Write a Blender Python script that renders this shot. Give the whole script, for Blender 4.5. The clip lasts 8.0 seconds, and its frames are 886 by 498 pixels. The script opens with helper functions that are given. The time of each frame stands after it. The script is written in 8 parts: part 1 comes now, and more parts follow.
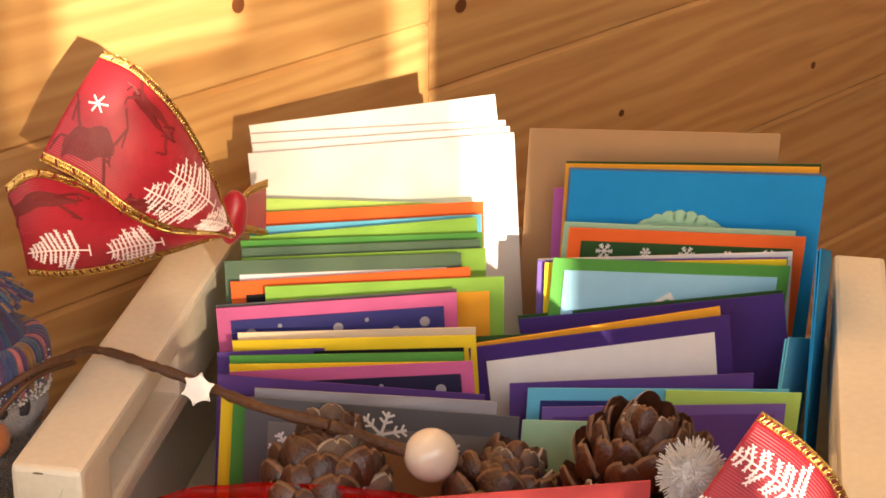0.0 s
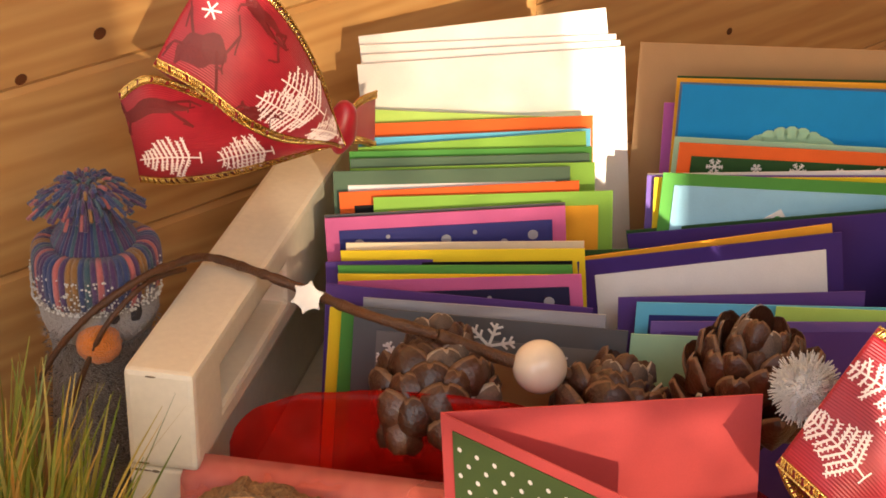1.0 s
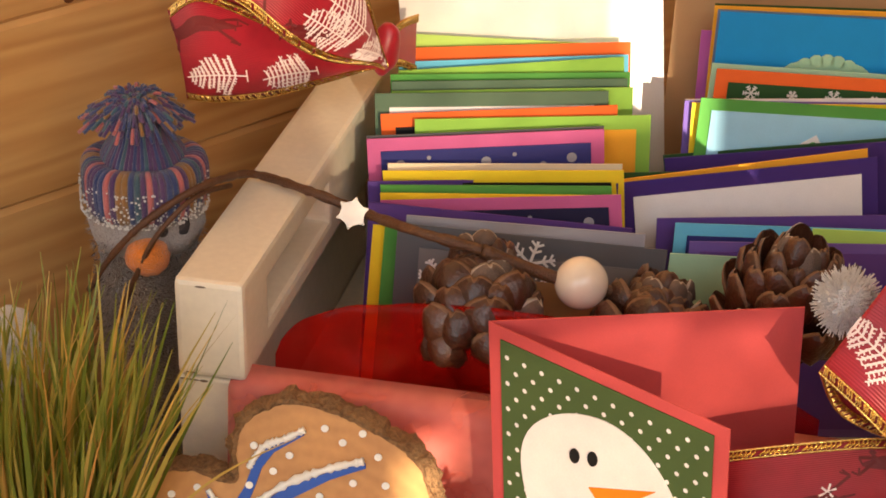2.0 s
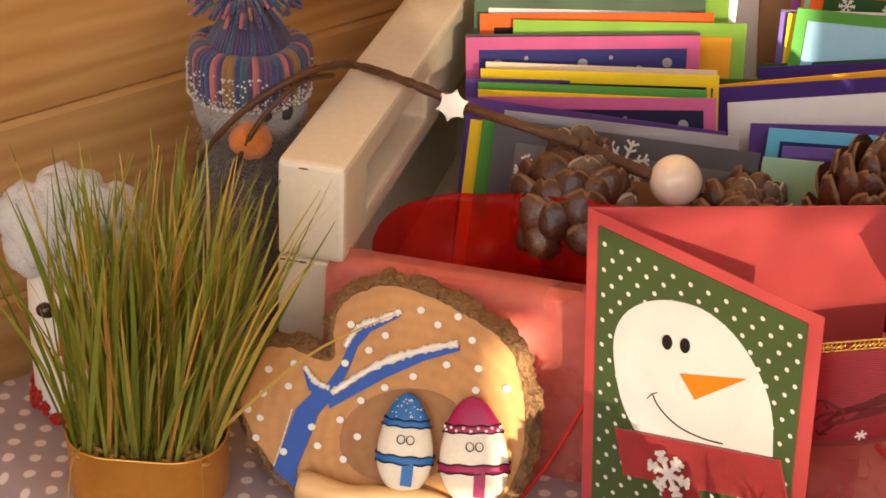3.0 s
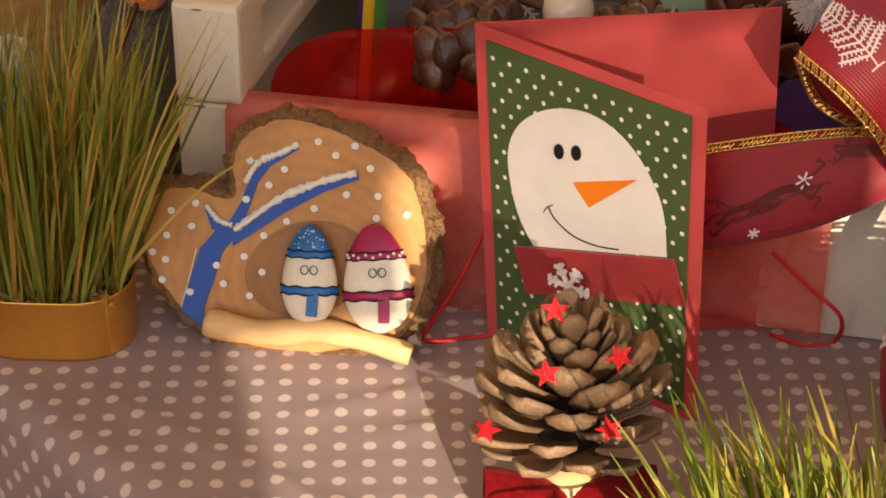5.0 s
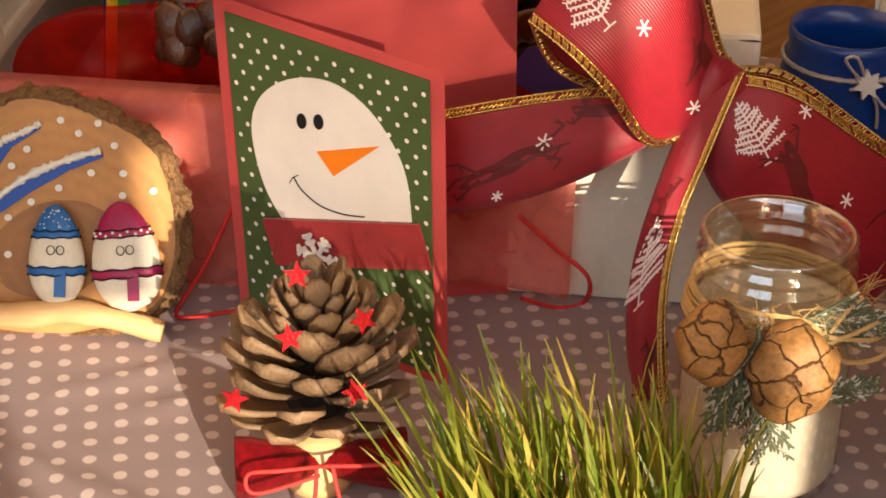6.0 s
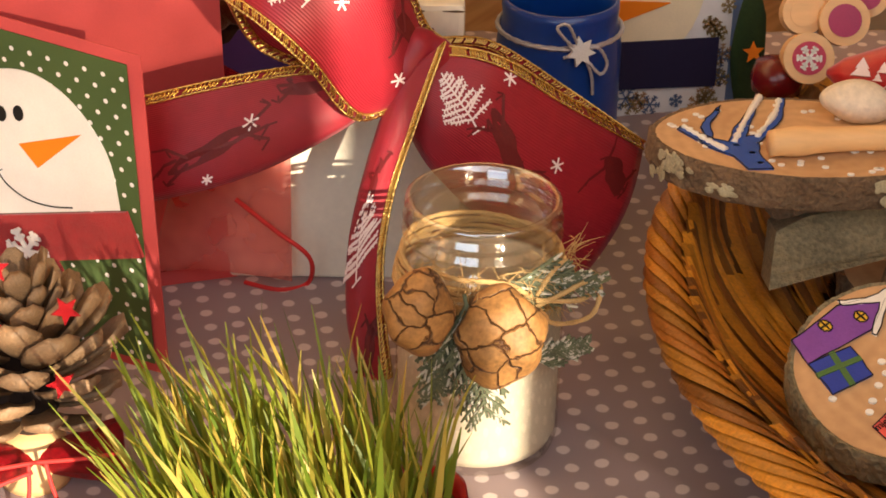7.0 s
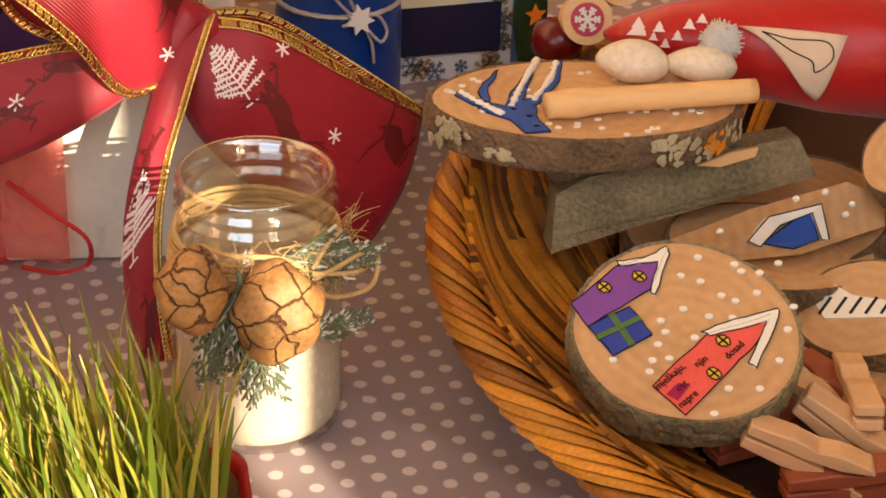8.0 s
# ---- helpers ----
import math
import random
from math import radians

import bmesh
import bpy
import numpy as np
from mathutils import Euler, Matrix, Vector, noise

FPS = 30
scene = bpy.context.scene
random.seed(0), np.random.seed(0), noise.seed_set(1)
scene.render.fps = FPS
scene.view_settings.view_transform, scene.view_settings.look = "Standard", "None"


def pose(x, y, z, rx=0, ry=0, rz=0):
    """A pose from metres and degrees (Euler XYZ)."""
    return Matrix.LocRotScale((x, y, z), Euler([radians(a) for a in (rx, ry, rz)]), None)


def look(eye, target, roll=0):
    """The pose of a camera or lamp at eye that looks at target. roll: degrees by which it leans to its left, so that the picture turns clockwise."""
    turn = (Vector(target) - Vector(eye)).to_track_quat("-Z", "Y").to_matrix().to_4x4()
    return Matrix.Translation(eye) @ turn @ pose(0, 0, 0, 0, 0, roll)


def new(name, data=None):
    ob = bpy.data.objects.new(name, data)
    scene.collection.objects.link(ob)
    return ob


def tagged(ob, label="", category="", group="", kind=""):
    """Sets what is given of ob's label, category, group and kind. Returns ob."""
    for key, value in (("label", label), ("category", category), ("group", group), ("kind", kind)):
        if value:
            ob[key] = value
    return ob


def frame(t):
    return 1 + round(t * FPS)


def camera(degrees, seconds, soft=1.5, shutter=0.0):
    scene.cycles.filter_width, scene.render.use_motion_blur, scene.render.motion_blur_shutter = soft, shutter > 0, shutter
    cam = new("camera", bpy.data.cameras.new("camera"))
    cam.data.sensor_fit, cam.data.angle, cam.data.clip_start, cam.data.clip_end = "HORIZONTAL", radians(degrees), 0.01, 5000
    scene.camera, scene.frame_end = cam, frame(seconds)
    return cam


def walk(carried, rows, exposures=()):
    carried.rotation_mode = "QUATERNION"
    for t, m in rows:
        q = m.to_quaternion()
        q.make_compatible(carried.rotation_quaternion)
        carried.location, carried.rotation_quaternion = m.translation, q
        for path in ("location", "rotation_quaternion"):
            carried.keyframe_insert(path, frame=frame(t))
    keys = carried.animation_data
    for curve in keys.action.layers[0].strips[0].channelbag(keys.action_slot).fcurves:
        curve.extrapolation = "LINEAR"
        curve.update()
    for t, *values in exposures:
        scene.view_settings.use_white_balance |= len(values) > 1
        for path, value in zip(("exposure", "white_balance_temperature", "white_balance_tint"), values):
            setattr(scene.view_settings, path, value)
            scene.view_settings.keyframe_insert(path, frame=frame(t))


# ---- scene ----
cam = camera(25.3, 8.0, soft=1.7)
ROWS = [
    (0.0, 0.0272, -0.5267, 0.4577, 66.070, -0.628, -4.457),
    (0.5, 0.0229, -0.5271, 0.4572, 65.411, -0.300, -2.493),
    (1.0, 0.0189, -0.5269, 0.4509, 63.966, -0.297, -1.795),
    (1.2, 0.0166, -0.5279, 0.4496, 63.584, -0.303, -1.916),
    (2.5, -0.0062, -0.5570, 0.4345, 62.252, -1.431, -0.575),
    (3.0, -0.0127, -0.5670, 0.4277, 61.346, -1.989, 0.925),
    (3.5, -0.0173, -0.5742, 0.4214, 60.697, -2.016, 2.157),
    (4.0, -0.0148, -0.5784, 0.4111, 60.015, -1.287, 2.559),
    (4.2, -0.0116, -0.5848, 0.4078, 59.929, -0.931, 2.351),
    (5.3, 0.0191, -0.6014, 0.3781, 61.145, -0.428, -3.297),
    (5.5, 0.0225, -0.6027, 0.3788, 60.860, -0.935, -4.625),
    (6.0, 0.0270, -0.6066, 0.3739, 60.984, -1.145, -7.568),
    (6.5, 0.0443, -0.6119, 0.3733, 61.008, -1.111, -10.582),
    (7.0, 0.0540, -0.6107, 0.3668, 61.040, -1.185, -14.340),
    (7.5, 0.0634, -0.6081, 0.3637, 60.695, -1.497, -17.348),
    (8.0, 0.0709, -0.6076, 0.3635, 60.303, -1.684, -19.856),
]
walk(cam, [(t, pose(x, y, z, rx, ry, rz)) for t, x, y, z, rx, ry, rz in ROWS], [(0, 1.20), (1.2, 1.02), (2.5, 1.04), (3.5, 1.12), (4.2, 0.94), (5.3, 0.46), (6.0, 0.60), (6.5, 0.76), (7.0, 0.92), (8.0, 1.12)])

# ---- light ----
SUN_AZ, SUN_EL = radians(-77.2), radians(13.5)
world = bpy.data.worlds.new("sky")
scene.world = world
world.use_nodes = True
wn = world.node_tree.nodes
sky = wn.new("ShaderNodeTexSky")
sky.sky_type = "NISHITA"
sky.sun_disc = False
sky.sun_elevation = SUN_EL
sky.sun_rotation = radians(90) - SUN_AZ
world.node_tree.links.new(sky.outputs[0], wn["Background"].inputs[0])
wn["Background"].inputs[1].default_value = 0.12
TO_SUN = Vector((math.cos(SUN_AZ) * math.cos(SUN_EL), math.sin(SUN_AZ) * math.cos(SUN_EL), math.sin(SUN_EL)))
sun_data = bpy.data.lights.new("sun", "SUN")
sun_data.energy, sun_data.angle, sun_data.color = 5.0, radians(0.5), (1.0, 0.86, 0.66)
sun = new("sun", sun_data)
sun.matrix_world = look(TO_SUN * 3, (0, 0, 0))
LAMP_W, WEST_W = 3.0, 2.6


# area lamp added as soft fill, no visible source
def fill_lamp(name, at, target, sx, sy, watts, colour):
    d = bpy.data.lights.new(name, "AREA")
    d.shape, d.size, d.size_y, d.energy, d.color = "RECTANGLE", sx, sy, watts, colour
    ob = new(name, d)
    ob.matrix_world = look(at, target)
    return ob


# ---- materials ----
def nodes_of(name):
    m = bpy.data.materials.new(name)
    m.use_nodes = True
    t = m.node_tree
    return m, t, t.nodes, t.nodes["Principled BSDF"]


def lin(c):
    """Linear colour from display values 0..1."""
    return tuple(v / 12.92 if v <= 0.04045 else ((v + 0.055) / 1.055) ** 2.4 for v in c)


def mat(name, colour, rough=0.6, var=0.12, scale=120.0, bump=0.15, metal=0.0, stretch=(1, 1, 1), sheen=0.0, spec=0.5, dist=0.0006, rand=0.0, coat=0.0):
    """A plain surface with fine grain and broader stains."""
    m, t, N, b = nodes_of(name)
    tc = N.new("ShaderNodeTexCoord")
    mp = N.new("ShaderNodeMapping")
    mp.inputs["Scale"].default_value = stretch
    t.links.new(tc.outputs["Object"], mp.inputs[0])
    fine, broad = N.new("ShaderNodeTexNoise"), N.new("ShaderNodeTexNoise")
    fine.inputs["Scale"].default_value, broad.inputs["Scale"].default_value = scale * 5, scale * 0.35
    fine.inputs["Detail"].default_value = 4
    for n in (fine, broad):
        t.links.new(mp.outputs[0], n.inputs["Vector"])
    mix = N.new("ShaderNodeMath")
    mix.operation = "ADD"
    t.links.new(fine.outputs[0], mix.inputs[0])
    t.links.new(broad.outputs[0], mix.inputs[1])
    ramp = N.new("ShaderNodeMapRange")
    ramp.inputs["From Min"].default_value, ramp.inputs["From Max"].default_value = 0.6, 1.4
    ramp.inputs["To Min"].default_value, ramp.inputs["To Max"].default_value = 1 - var, 1 + var
    t.links.new(mix.outputs[0], ramp.inputs[0])
    val = ramp.outputs[0]
    if rand:
        oi = N.new("ShaderNodeObjectInfo")
        rr = N.new("ShaderNodeMapRange")
        rr.inputs["To Min"].default_value, rr.inputs["To Max"].default_value = 1 - rand, 1 + rand
        t.links.new(oi.outputs["Random"], rr.inputs[0])
        mu = N.new("ShaderNodeMath")
        mu.operation = "MULTIPLY"
        t.links.new(val, mu.inputs[0])
        t.links.new(rr.outputs[0], mu.inputs[1])
        val = mu.outputs[0]
    hsv = N.new("ShaderNodeHueSaturation")
    hsv.inputs["Color"].default_value = (*colour, 1)
    t.links.new(val, hsv.inputs["Value"])
    t.links.new(hsv.outputs[0], b.inputs["Base Color"])
    b.inputs["Roughness"].default_value, b.inputs["Metallic"].default_value = rough, metal
    b.inputs["Specular IOR Level"].default_value = spec
    b.inputs["Sheen Weight"].default_value = sheen
    b.inputs["Coat Weight"].default_value = coat
    if bump:
        bp = N.new("ShaderNodeBump")
        bp.inputs["Strength"].default_value, bp.inputs["Distance"].default_value = bump, dist
        t.links.new(fine.outputs[0], bp.inputs["Height"])
        t.links.new(bp.outputs[0], b.inputs["Normal"])
    return m


def grain_wood(name, light, dark, scale=1.0, rough=0.45, rings=False, coat=0.0, rand=0.12, axis="Z", heart=(0, 0, 0)):
    """Wood with grain along local x (planks), or rings round local z (cut slices)."""
    m, t, N, b = nodes_of(name)
    tc, oi = N.new("ShaderNodeTexCoord"), N.new("ShaderNodeObjectInfo")
    mp = N.new("ShaderNodeMapping")
    mp.inputs["Scale"].default_value = (scale, scale, scale) if rings else (scale * 0.10, scale, scale)
    add = N.new("ShaderNodeVectorMath")
    cx = N.new("ShaderNodeCombineXYZ")
    mul = N.new("ShaderNodeMath")
    mul.operation, mul.inputs[1].default_value = "MULTIPLY", 0.0 if rings else 3.7
    t.links.new(oi.outputs["Random"], mul.inputs[0])
    for i in range(3):
        t.links.new(mul.outputs[0], cx.inputs[i])
    t.links.new(tc.outputs["Object"], add.inputs[0])
    t.links.new(cx.outputs[0], add.inputs[1])
    t.links.new(add.outputs[0], mp.inputs[0])
    warp = N.new("ShaderNodeTexNoise")
    warp.inputs["Scale"].default_value = 9 if not rings else 30
    t.links.new(mp.outputs[0], warp.inputs["Vector"])
    wave = N.new("ShaderNodeTexWave")
    wave.wave_type = "RINGS" if rings else "BANDS"
    if rings:
        wave.rings_direction = axis
        mp.inputs["Location"].default_value = [-c for c in heart]
    else:
        wave.bands_direction = "Z"
    wave.inputs["Scale"].default_value = 60 if rings else 24
    wave.inputs["Distortion"].default_value = 3.0 if rings else 14.0
    wave.inputs["Detail"].default_value, wave.inputs["Detail Scale"].default_value = 3, 1.2
    t.links.new(mp.outputs[0], wave.inputs["Vector"])
    fib = N.new("ShaderNodeTexNoise")
    fib.inputs["Scale"].default_value, fib.inputs["Detail"].default_value = 260, 5
    t.links.new(mp.outputs[0], fib.inputs["Vector"])
    s1 = N.new("ShaderNodeMath")
    s1.operation, s1.inputs[1].default_value = "MULTIPLY", 0.26 if not rings else 0.09
    t.links.new(wave.outputs["Fac"], s1.inputs[0])
    s2 = N.new("ShaderNodeMath")
    s2.operation, s2.inputs[1].default_value = "MULTIPLY_ADD", 0.35
    t.links.new(fib.outputs[0], s2.inputs[0])
    t.links.new(s1.outputs[0], s2.inputs[2])
    s3 = N.new("ShaderNodeMath")
    s3.operation, s3.inputs[1].default_value = "MULTIPLY_ADD", 0.45
    t.links.new(warp.outputs[0], s3.inputs[0])
    t.links.new(s2.outputs[0], s3.inputs[2])
    ramp = N.new("ShaderNodeValToRGB")
    ramp.color_ramp.elements[0].position, ramp.color_ramp.elements[1].position = 0.25, 0.95
    ramp.color_ramp.elements[0].color, ramp.color_ramp.elements[1].color = (*light, 1), (*dark, 1)
    t.links.new(s3.outputs[0], ramp.inputs[0])
    rr = N.new("ShaderNodeMapRange")
    rr.inputs["To Min"].default_value, rr.inputs["To Max"].default_value = 1 - rand, 1 + rand
    t.links.new(oi.outputs["Random"], rr.inputs[0])
    hsv = N.new("ShaderNodeHueSaturation")
    t.links.new(ramp.outputs[0], hsv.inputs["Color"])
    t.links.new(rr.outputs[0], hsv.inputs["Value"])
    t.links.new(hsv.outputs[0], b.inputs["Base Color"])
    b.inputs["Roughness"].default_value, b.inputs["Coat Weight"].default_value = rough, coat
    bp = N.new("ShaderNodeBump")
    bp.inputs["Strength"].default_value, bp.inputs["Distance"].default_value = 0.25, 0.0004
    t.links.new(s2.outputs[0], bp.inputs["Height"])
    t.links.new(bp.outputs[0], b.inputs["Normal"])
    return m


def sheer(name, colour, cover, rough=0.5):
    """Thin see-through fabric or film."""
    m, t, N, b = nodes_of(name)
    b.inputs["Base Color"].default_value, b.inputs["Roughness"].default_value = (*colour, 1), rough
    tr, tl, mx, my = N.new("ShaderNodeBsdfTransparent"), N.new("ShaderNodeBsdfTranslucent"), N.new("ShaderNodeMixShader"), N.new("ShaderNodeMixShader")
    tr.inputs[0].default_value = (*[min(1, 0.35 + 0.75 * c) for c in colour], 1)
    tl.inputs[0].default_value = (*colour, 1)
    my.inputs[0].default_value = 0.4
    t.links.new(b.outputs[0], my.inputs[1])
    t.links.new(tl.outputs[0], my.inputs[2])
    tc, ns, mr = N.new("ShaderNodeTexCoord"), N.new("ShaderNodeTexNoise"), N.new("ShaderNodeMapRange")
    ns.inputs["Scale"].default_value = 60
    t.links.new(tc.outputs["Object"], ns.inputs["Vector"])
    mr.inputs["From Min"].default_value, mr.inputs["From Max"].default_value = 0.3, 0.7
    mr.inputs["To Min"].default_value, mr.inputs["To Max"].default_value = cover - 0.1, cover + 0.1
    t.links.new(ns.outputs[0], mr.inputs[0])
    t.links.new(mr.outputs[0], mx.inputs[0])
    t.links.new(tr.outputs[0], mx.inputs[1])
    t.links.new(my.outputs[0], mx.inputs[2])
    t.links.new(mx.outputs[0], N["Material Output"].inputs[0])
    return m


PAPERS = {}


def paper(key):
    """Coloured craft card, one material a colour."""
    cols = {
        "white": (0.93, 0.90, 0.88), "cream": (0.95, 0.88, 0.74), "kraft": (0.72, 0.55, 0.38), "lime": (0.56, 0.73, 0.29), "pale_lime": (0.72, 0.86, 0.42),
        "green": (0.33, 0.58, 0.25), "dark_green": (0.16, 0.30, 0.14), "grey_green": (0.34, 0.42, 0.33), "orange": (0.92, 0.40, 0.16), "amber": (0.96, 0.66, 0.18),
        "yellow": (0.95, 0.80, 0.16), "sky": (0.42, 0.74, 0.86), "blue": (0.10, 0.55, 0.80), "navy": (0.20, 0.20, 0.44), "night": (0.14, 0.12, 0.24),
        "pink": (0.78, 0.37, 0.56), "purple": (0.36, 0.24, 0.52), "deep_purple": (0.26, 0.16, 0.44), "violet": (0.44, 0.34, 0.62), "mint": (0.66, 0.80, 0.66),
        "slate": (0.36, 0.35, 0.36), "silver": (0.62, 0.60, 0.62), "black": (0.08, 0.07, 0.08), "magenta": (0.72, 0.36, 0.66), "red": (0.80, 0.14, 0.12),
        "coral": (0.78, 0.31, 0.31), "forest": (0.29, 0.36, 0.20), "wash": (0.62, 0.80, 0.88), "brown": (0.62, 0.40, 0.22), "leaf_gold": (0.62, 0.52, 0.34),
        "carrot": (0.96, 0.52, 0.10), "ink": (0.10, 0.09, 0.09), "steel": (0.42, 0.48, 0.60), "dusk": (0.47, 0.44, 0.43),
    }
    if key not in PAPERS:
        PAPERS[key] = mat("paper_" + key, lin(cols[key]), rough=0.72, var=0.05, scale=300, bump=0.12, dist=0.0002, spec=0.3)
    return PAPERS[key]


# ---- mesh helpers ----
def part(name, bm, material, parent=None, label="", smooth=False):
    me = bpy.data.meshes.new(name)
    bmesh.ops.recalc_face_normals(bm, faces=bm.faces)
    if smooth:
        for f in bm.faces:
            f.smooth = True
    bm.to_mesh(me)
    bm.free()
    for m in (material if isinstance(material, (list, tuple)) else [material]):
        me.materials.append(m)
    ob = new(name, me)
    if parent is not None:
        ob.parent = parent
    if label:
        ob["label"] = label
    return ob


def thing(name, label, category, m=None, group="", kind=""):
    ob = new(name)
    ob.empty_display_size = 0.01
    if m is not None:
        ob.matrix_basis = m
    return tagged(ob, label, category, group, kind)


def box(bm, x0, x1, y0, y1, z0, z1, m=None, mi=0):
    vs = [bm.verts.new(Vector(p) if m is None else m @ Vector(p)) for p in ((x0, y0, z0), (x1, y0, z0), (x1, y1, z0), (x0, y1, z0), (x0, y0, z1), (x1, y0, z1), (x1, y1, z1), (x0, y1, z1))]
    for q in ((0, 3, 2, 1), (4, 5, 6, 7), (0, 1, 5, 4), (1, 2, 6, 5), (2, 3, 7, 6), (3, 0, 4, 7)):
        bm.faces.new([vs[i] for i in q]).material_index = mi
    return vs


def bevelled(bm, w, seg=2):
    bmesh.ops.bevel(bm, geom=list(bm.edges), offset=w, segments=seg, affect="EDGES", profile=0.6)
    return bm


def prism(bm, pts, depth, m=None, mi=0, to=None):
    """A flat outline (x, z) given thickness along y: front at y=0, back at depth. to(x, y, z) may bend it."""
    def at(x, y, z):
        v = Vector((x, y, z)) if to is None else Vector(to(x, y, z))
        return v if m is None else m @ v
    a = [bm.verts.new(at(x, 0, z)) for x, z in pts]
    b = [bm.verts.new(at(x, depth, z)) for x, z in pts]
    n = len(pts)
    bm.faces.new(a).material_index = mi
    bm.faces.new(b[::-1]).material_index = mi
    for i in range(n):
        bm.faces.new((a[i], b[i], b[(i + 1) % n], a[(i + 1) % n])).material_index = mi


def lathe(bm, prof, seg=32, m=None, mi=0, closed=False, sx=1.0, sy=1.0, wob=None):
    """Turns (radius, z) pairs round the z axis."""
    rings = []
    for k, (r, z) in enumerate(prof):
        ring = []
        for i in range(seg):
            a = 2 * math.pi * i / seg
            q = r * (wob(a, z) if wob else 1)
            v = Vector((q * sx * math.cos(a), q * sy * math.sin(a), z))
            ring.append(bm.verts.new(v if m is None else m @ v))
        rings.append(ring)
    for a, b in zip(rings, rings[1:] + ([rings[0]] if closed else [])):
        for i in range(seg):
            bm.faces.new((a[i], a[(i + 1) % seg], b[(i + 1) % seg], b[i])).material_index = mi
    if not closed:
        for r in (rings[0], rings[-1]):
            bm.faces.new(r).material_index = mi
    return rings


def tube(bm, pts, radii, seg=8, mi=0):
    """A round rod along points."""
    pts = [Vector(p) for p in pts]
    if not isinstance(radii, (list, tuple)):
        radii = [radii] * len(pts)
    prev, side = None, None
    for i, p in enumerate(pts):
        d = (pts[min(i + 1, len(pts) - 1)] - pts[max(i - 1, 0)])
        d = d.normalized() if d.length > 1e-9 else Vector((0, 0, 1))
        if side is None:
            side = d.orthogonal().normalized()
        side = (side - d * side.dot(d)).normalized()
        up = d.cross(side)
        ring = [bm.verts.new(p + (side * math.cos(2 * math.pi * k / seg) + up * math.sin(2 * math.pi * k / seg)) * radii[i]) for k in range(seg)]
        if prev:
            for k in range(seg):
                bm.faces.new((prev[k], prev[(k + 1) % seg], ring[(k + 1) % seg], ring[k])).material_index = mi
        else:
            bm.faces.new(ring[::-1]).material_index = mi
        prev = ring
    bm.faces.new(prev).material_index = mi


def blob(bm, at, r, m=None, mi=0, seg=16, rings=10, rough=0.0, freq=60.0):
    """A ball or egg with radii r, roughened if asked."""
    at = Vector(at)
    r = Vector(r) if isinstance(r, (tuple, list, Vector)) else Vector((r, r, r))
    rows = []
    for j in range(1, rings):
        th = math.pi * j / rings
        row = []
        for i in range(seg):
            a = 2 * math.pi * i / seg
            d = Vector((math.sin(th) * math.cos(a), math.sin(th) * math.sin(a), math.cos(th)))
            k = 1 + (rough * noise.noise((at + Vector((d.x * r.x, d.y * r.y, d.z * r.z))) * freq) if rough else 0)
            p = Vector((d.x * r.x, d.y * r.y, d.z * r.z)) * k
            row.append(bm.verts.new(at + p if m is None else at + m @ p))
        rows.append(row)
    t = bm.verts.new(at + (Vector((0, 0, r.z)) if m is None else m @ Vector((0, 0, r.z))))
    b = bm.verts.new(at - (Vector((0, 0, r.z)) if m is None else m @ Vector((0, 0, r.z))))
    for i in range(seg):
        k = (i + 1) % seg
        bm.faces.new((t, rows[0][i], rows[0][k])).material_index = mi
        bm.faces.new((b, rows[-1][k], rows[-1][i])).material_index = mi
        for u, v in zip(rows, rows[1:]):
            bm.faces.new((u[i], v[i], v[k], u[k])).material_index = mi


def spline(pts, n):
    """n+1 points of a smooth curve through pts."""
    P = [Vector(p) for p in pts]
    out = []
    for k in range(n + 1):
        s = k / n * (len(P) - 1)
        i = min(int(s), len(P) - 2)
        f = s - i
        a, b, c, d = P[max(i - 1, 0)], P[i], P[i + 1], P[min(i + 2, len(P) - 1)]
        out.append(0.5 * ((2 * b) + (c - a) * f + (2 * a - 5 * b + 4 * c - d) * f * f + (3 * b - a - 3 * c + d) * f ** 3))
    return out


def basis(o, x_to, up=(0, 0, 1)):
    """A frame at o, its x towards x_to, its z near up; y points away from the viewer."""
    o, ex = Vector(o), (Vector(x_to) - Vector(o)).normalized()
    ez = (Vector(up) - ex * ex.dot(Vector(up))).normalized()
    ey = ez.cross(ex)
    return Matrix(((ex.x, ey.x, ez.x, o.x), (ex.y, ey.y, ez.y, o.y), (ex.z, ey.z, ez.z, o.z), (0, 0, 0, 1)))


def star_pts(r, inner, n, turn=90.0):
    return [((r if k % 2 == 0 else inner) * math.cos(radians(turn + 180.0 * k / n)), (r if k % 2 == 0 else inner) * math.sin(radians(turn + 180.0 * k / n))) for k in range(2 * n)]


def oval_pts(rx, rz, n=24, cx=0.0, cz=0.0, turn=0.0):
    c, s = math.cos(radians(turn)), math.sin(radians(turn))
    return [(cx + rx * math.cos(a) * c - rz * math.sin(a) * s, cz + rx * math.cos(a) * s + rz * math.sin(a) * c) for a in (2 * math.pi * k / n for k in range(n))]


def bar(x0, z0, x1, z1, w):
    """Outline of a stroke."""
    dx, dz = x1 - x0, z1 - z0
    L = math.hypot(dx, dz) or 1
    nx, nz = -dz / L * w / 2, dx / L * w / 2
    return [(x0 + nx, z0 + nz), (x0 - nx, z0 - nz), (x1 - nx, z1 - nz), (x1 + nx, z1 + nz)]


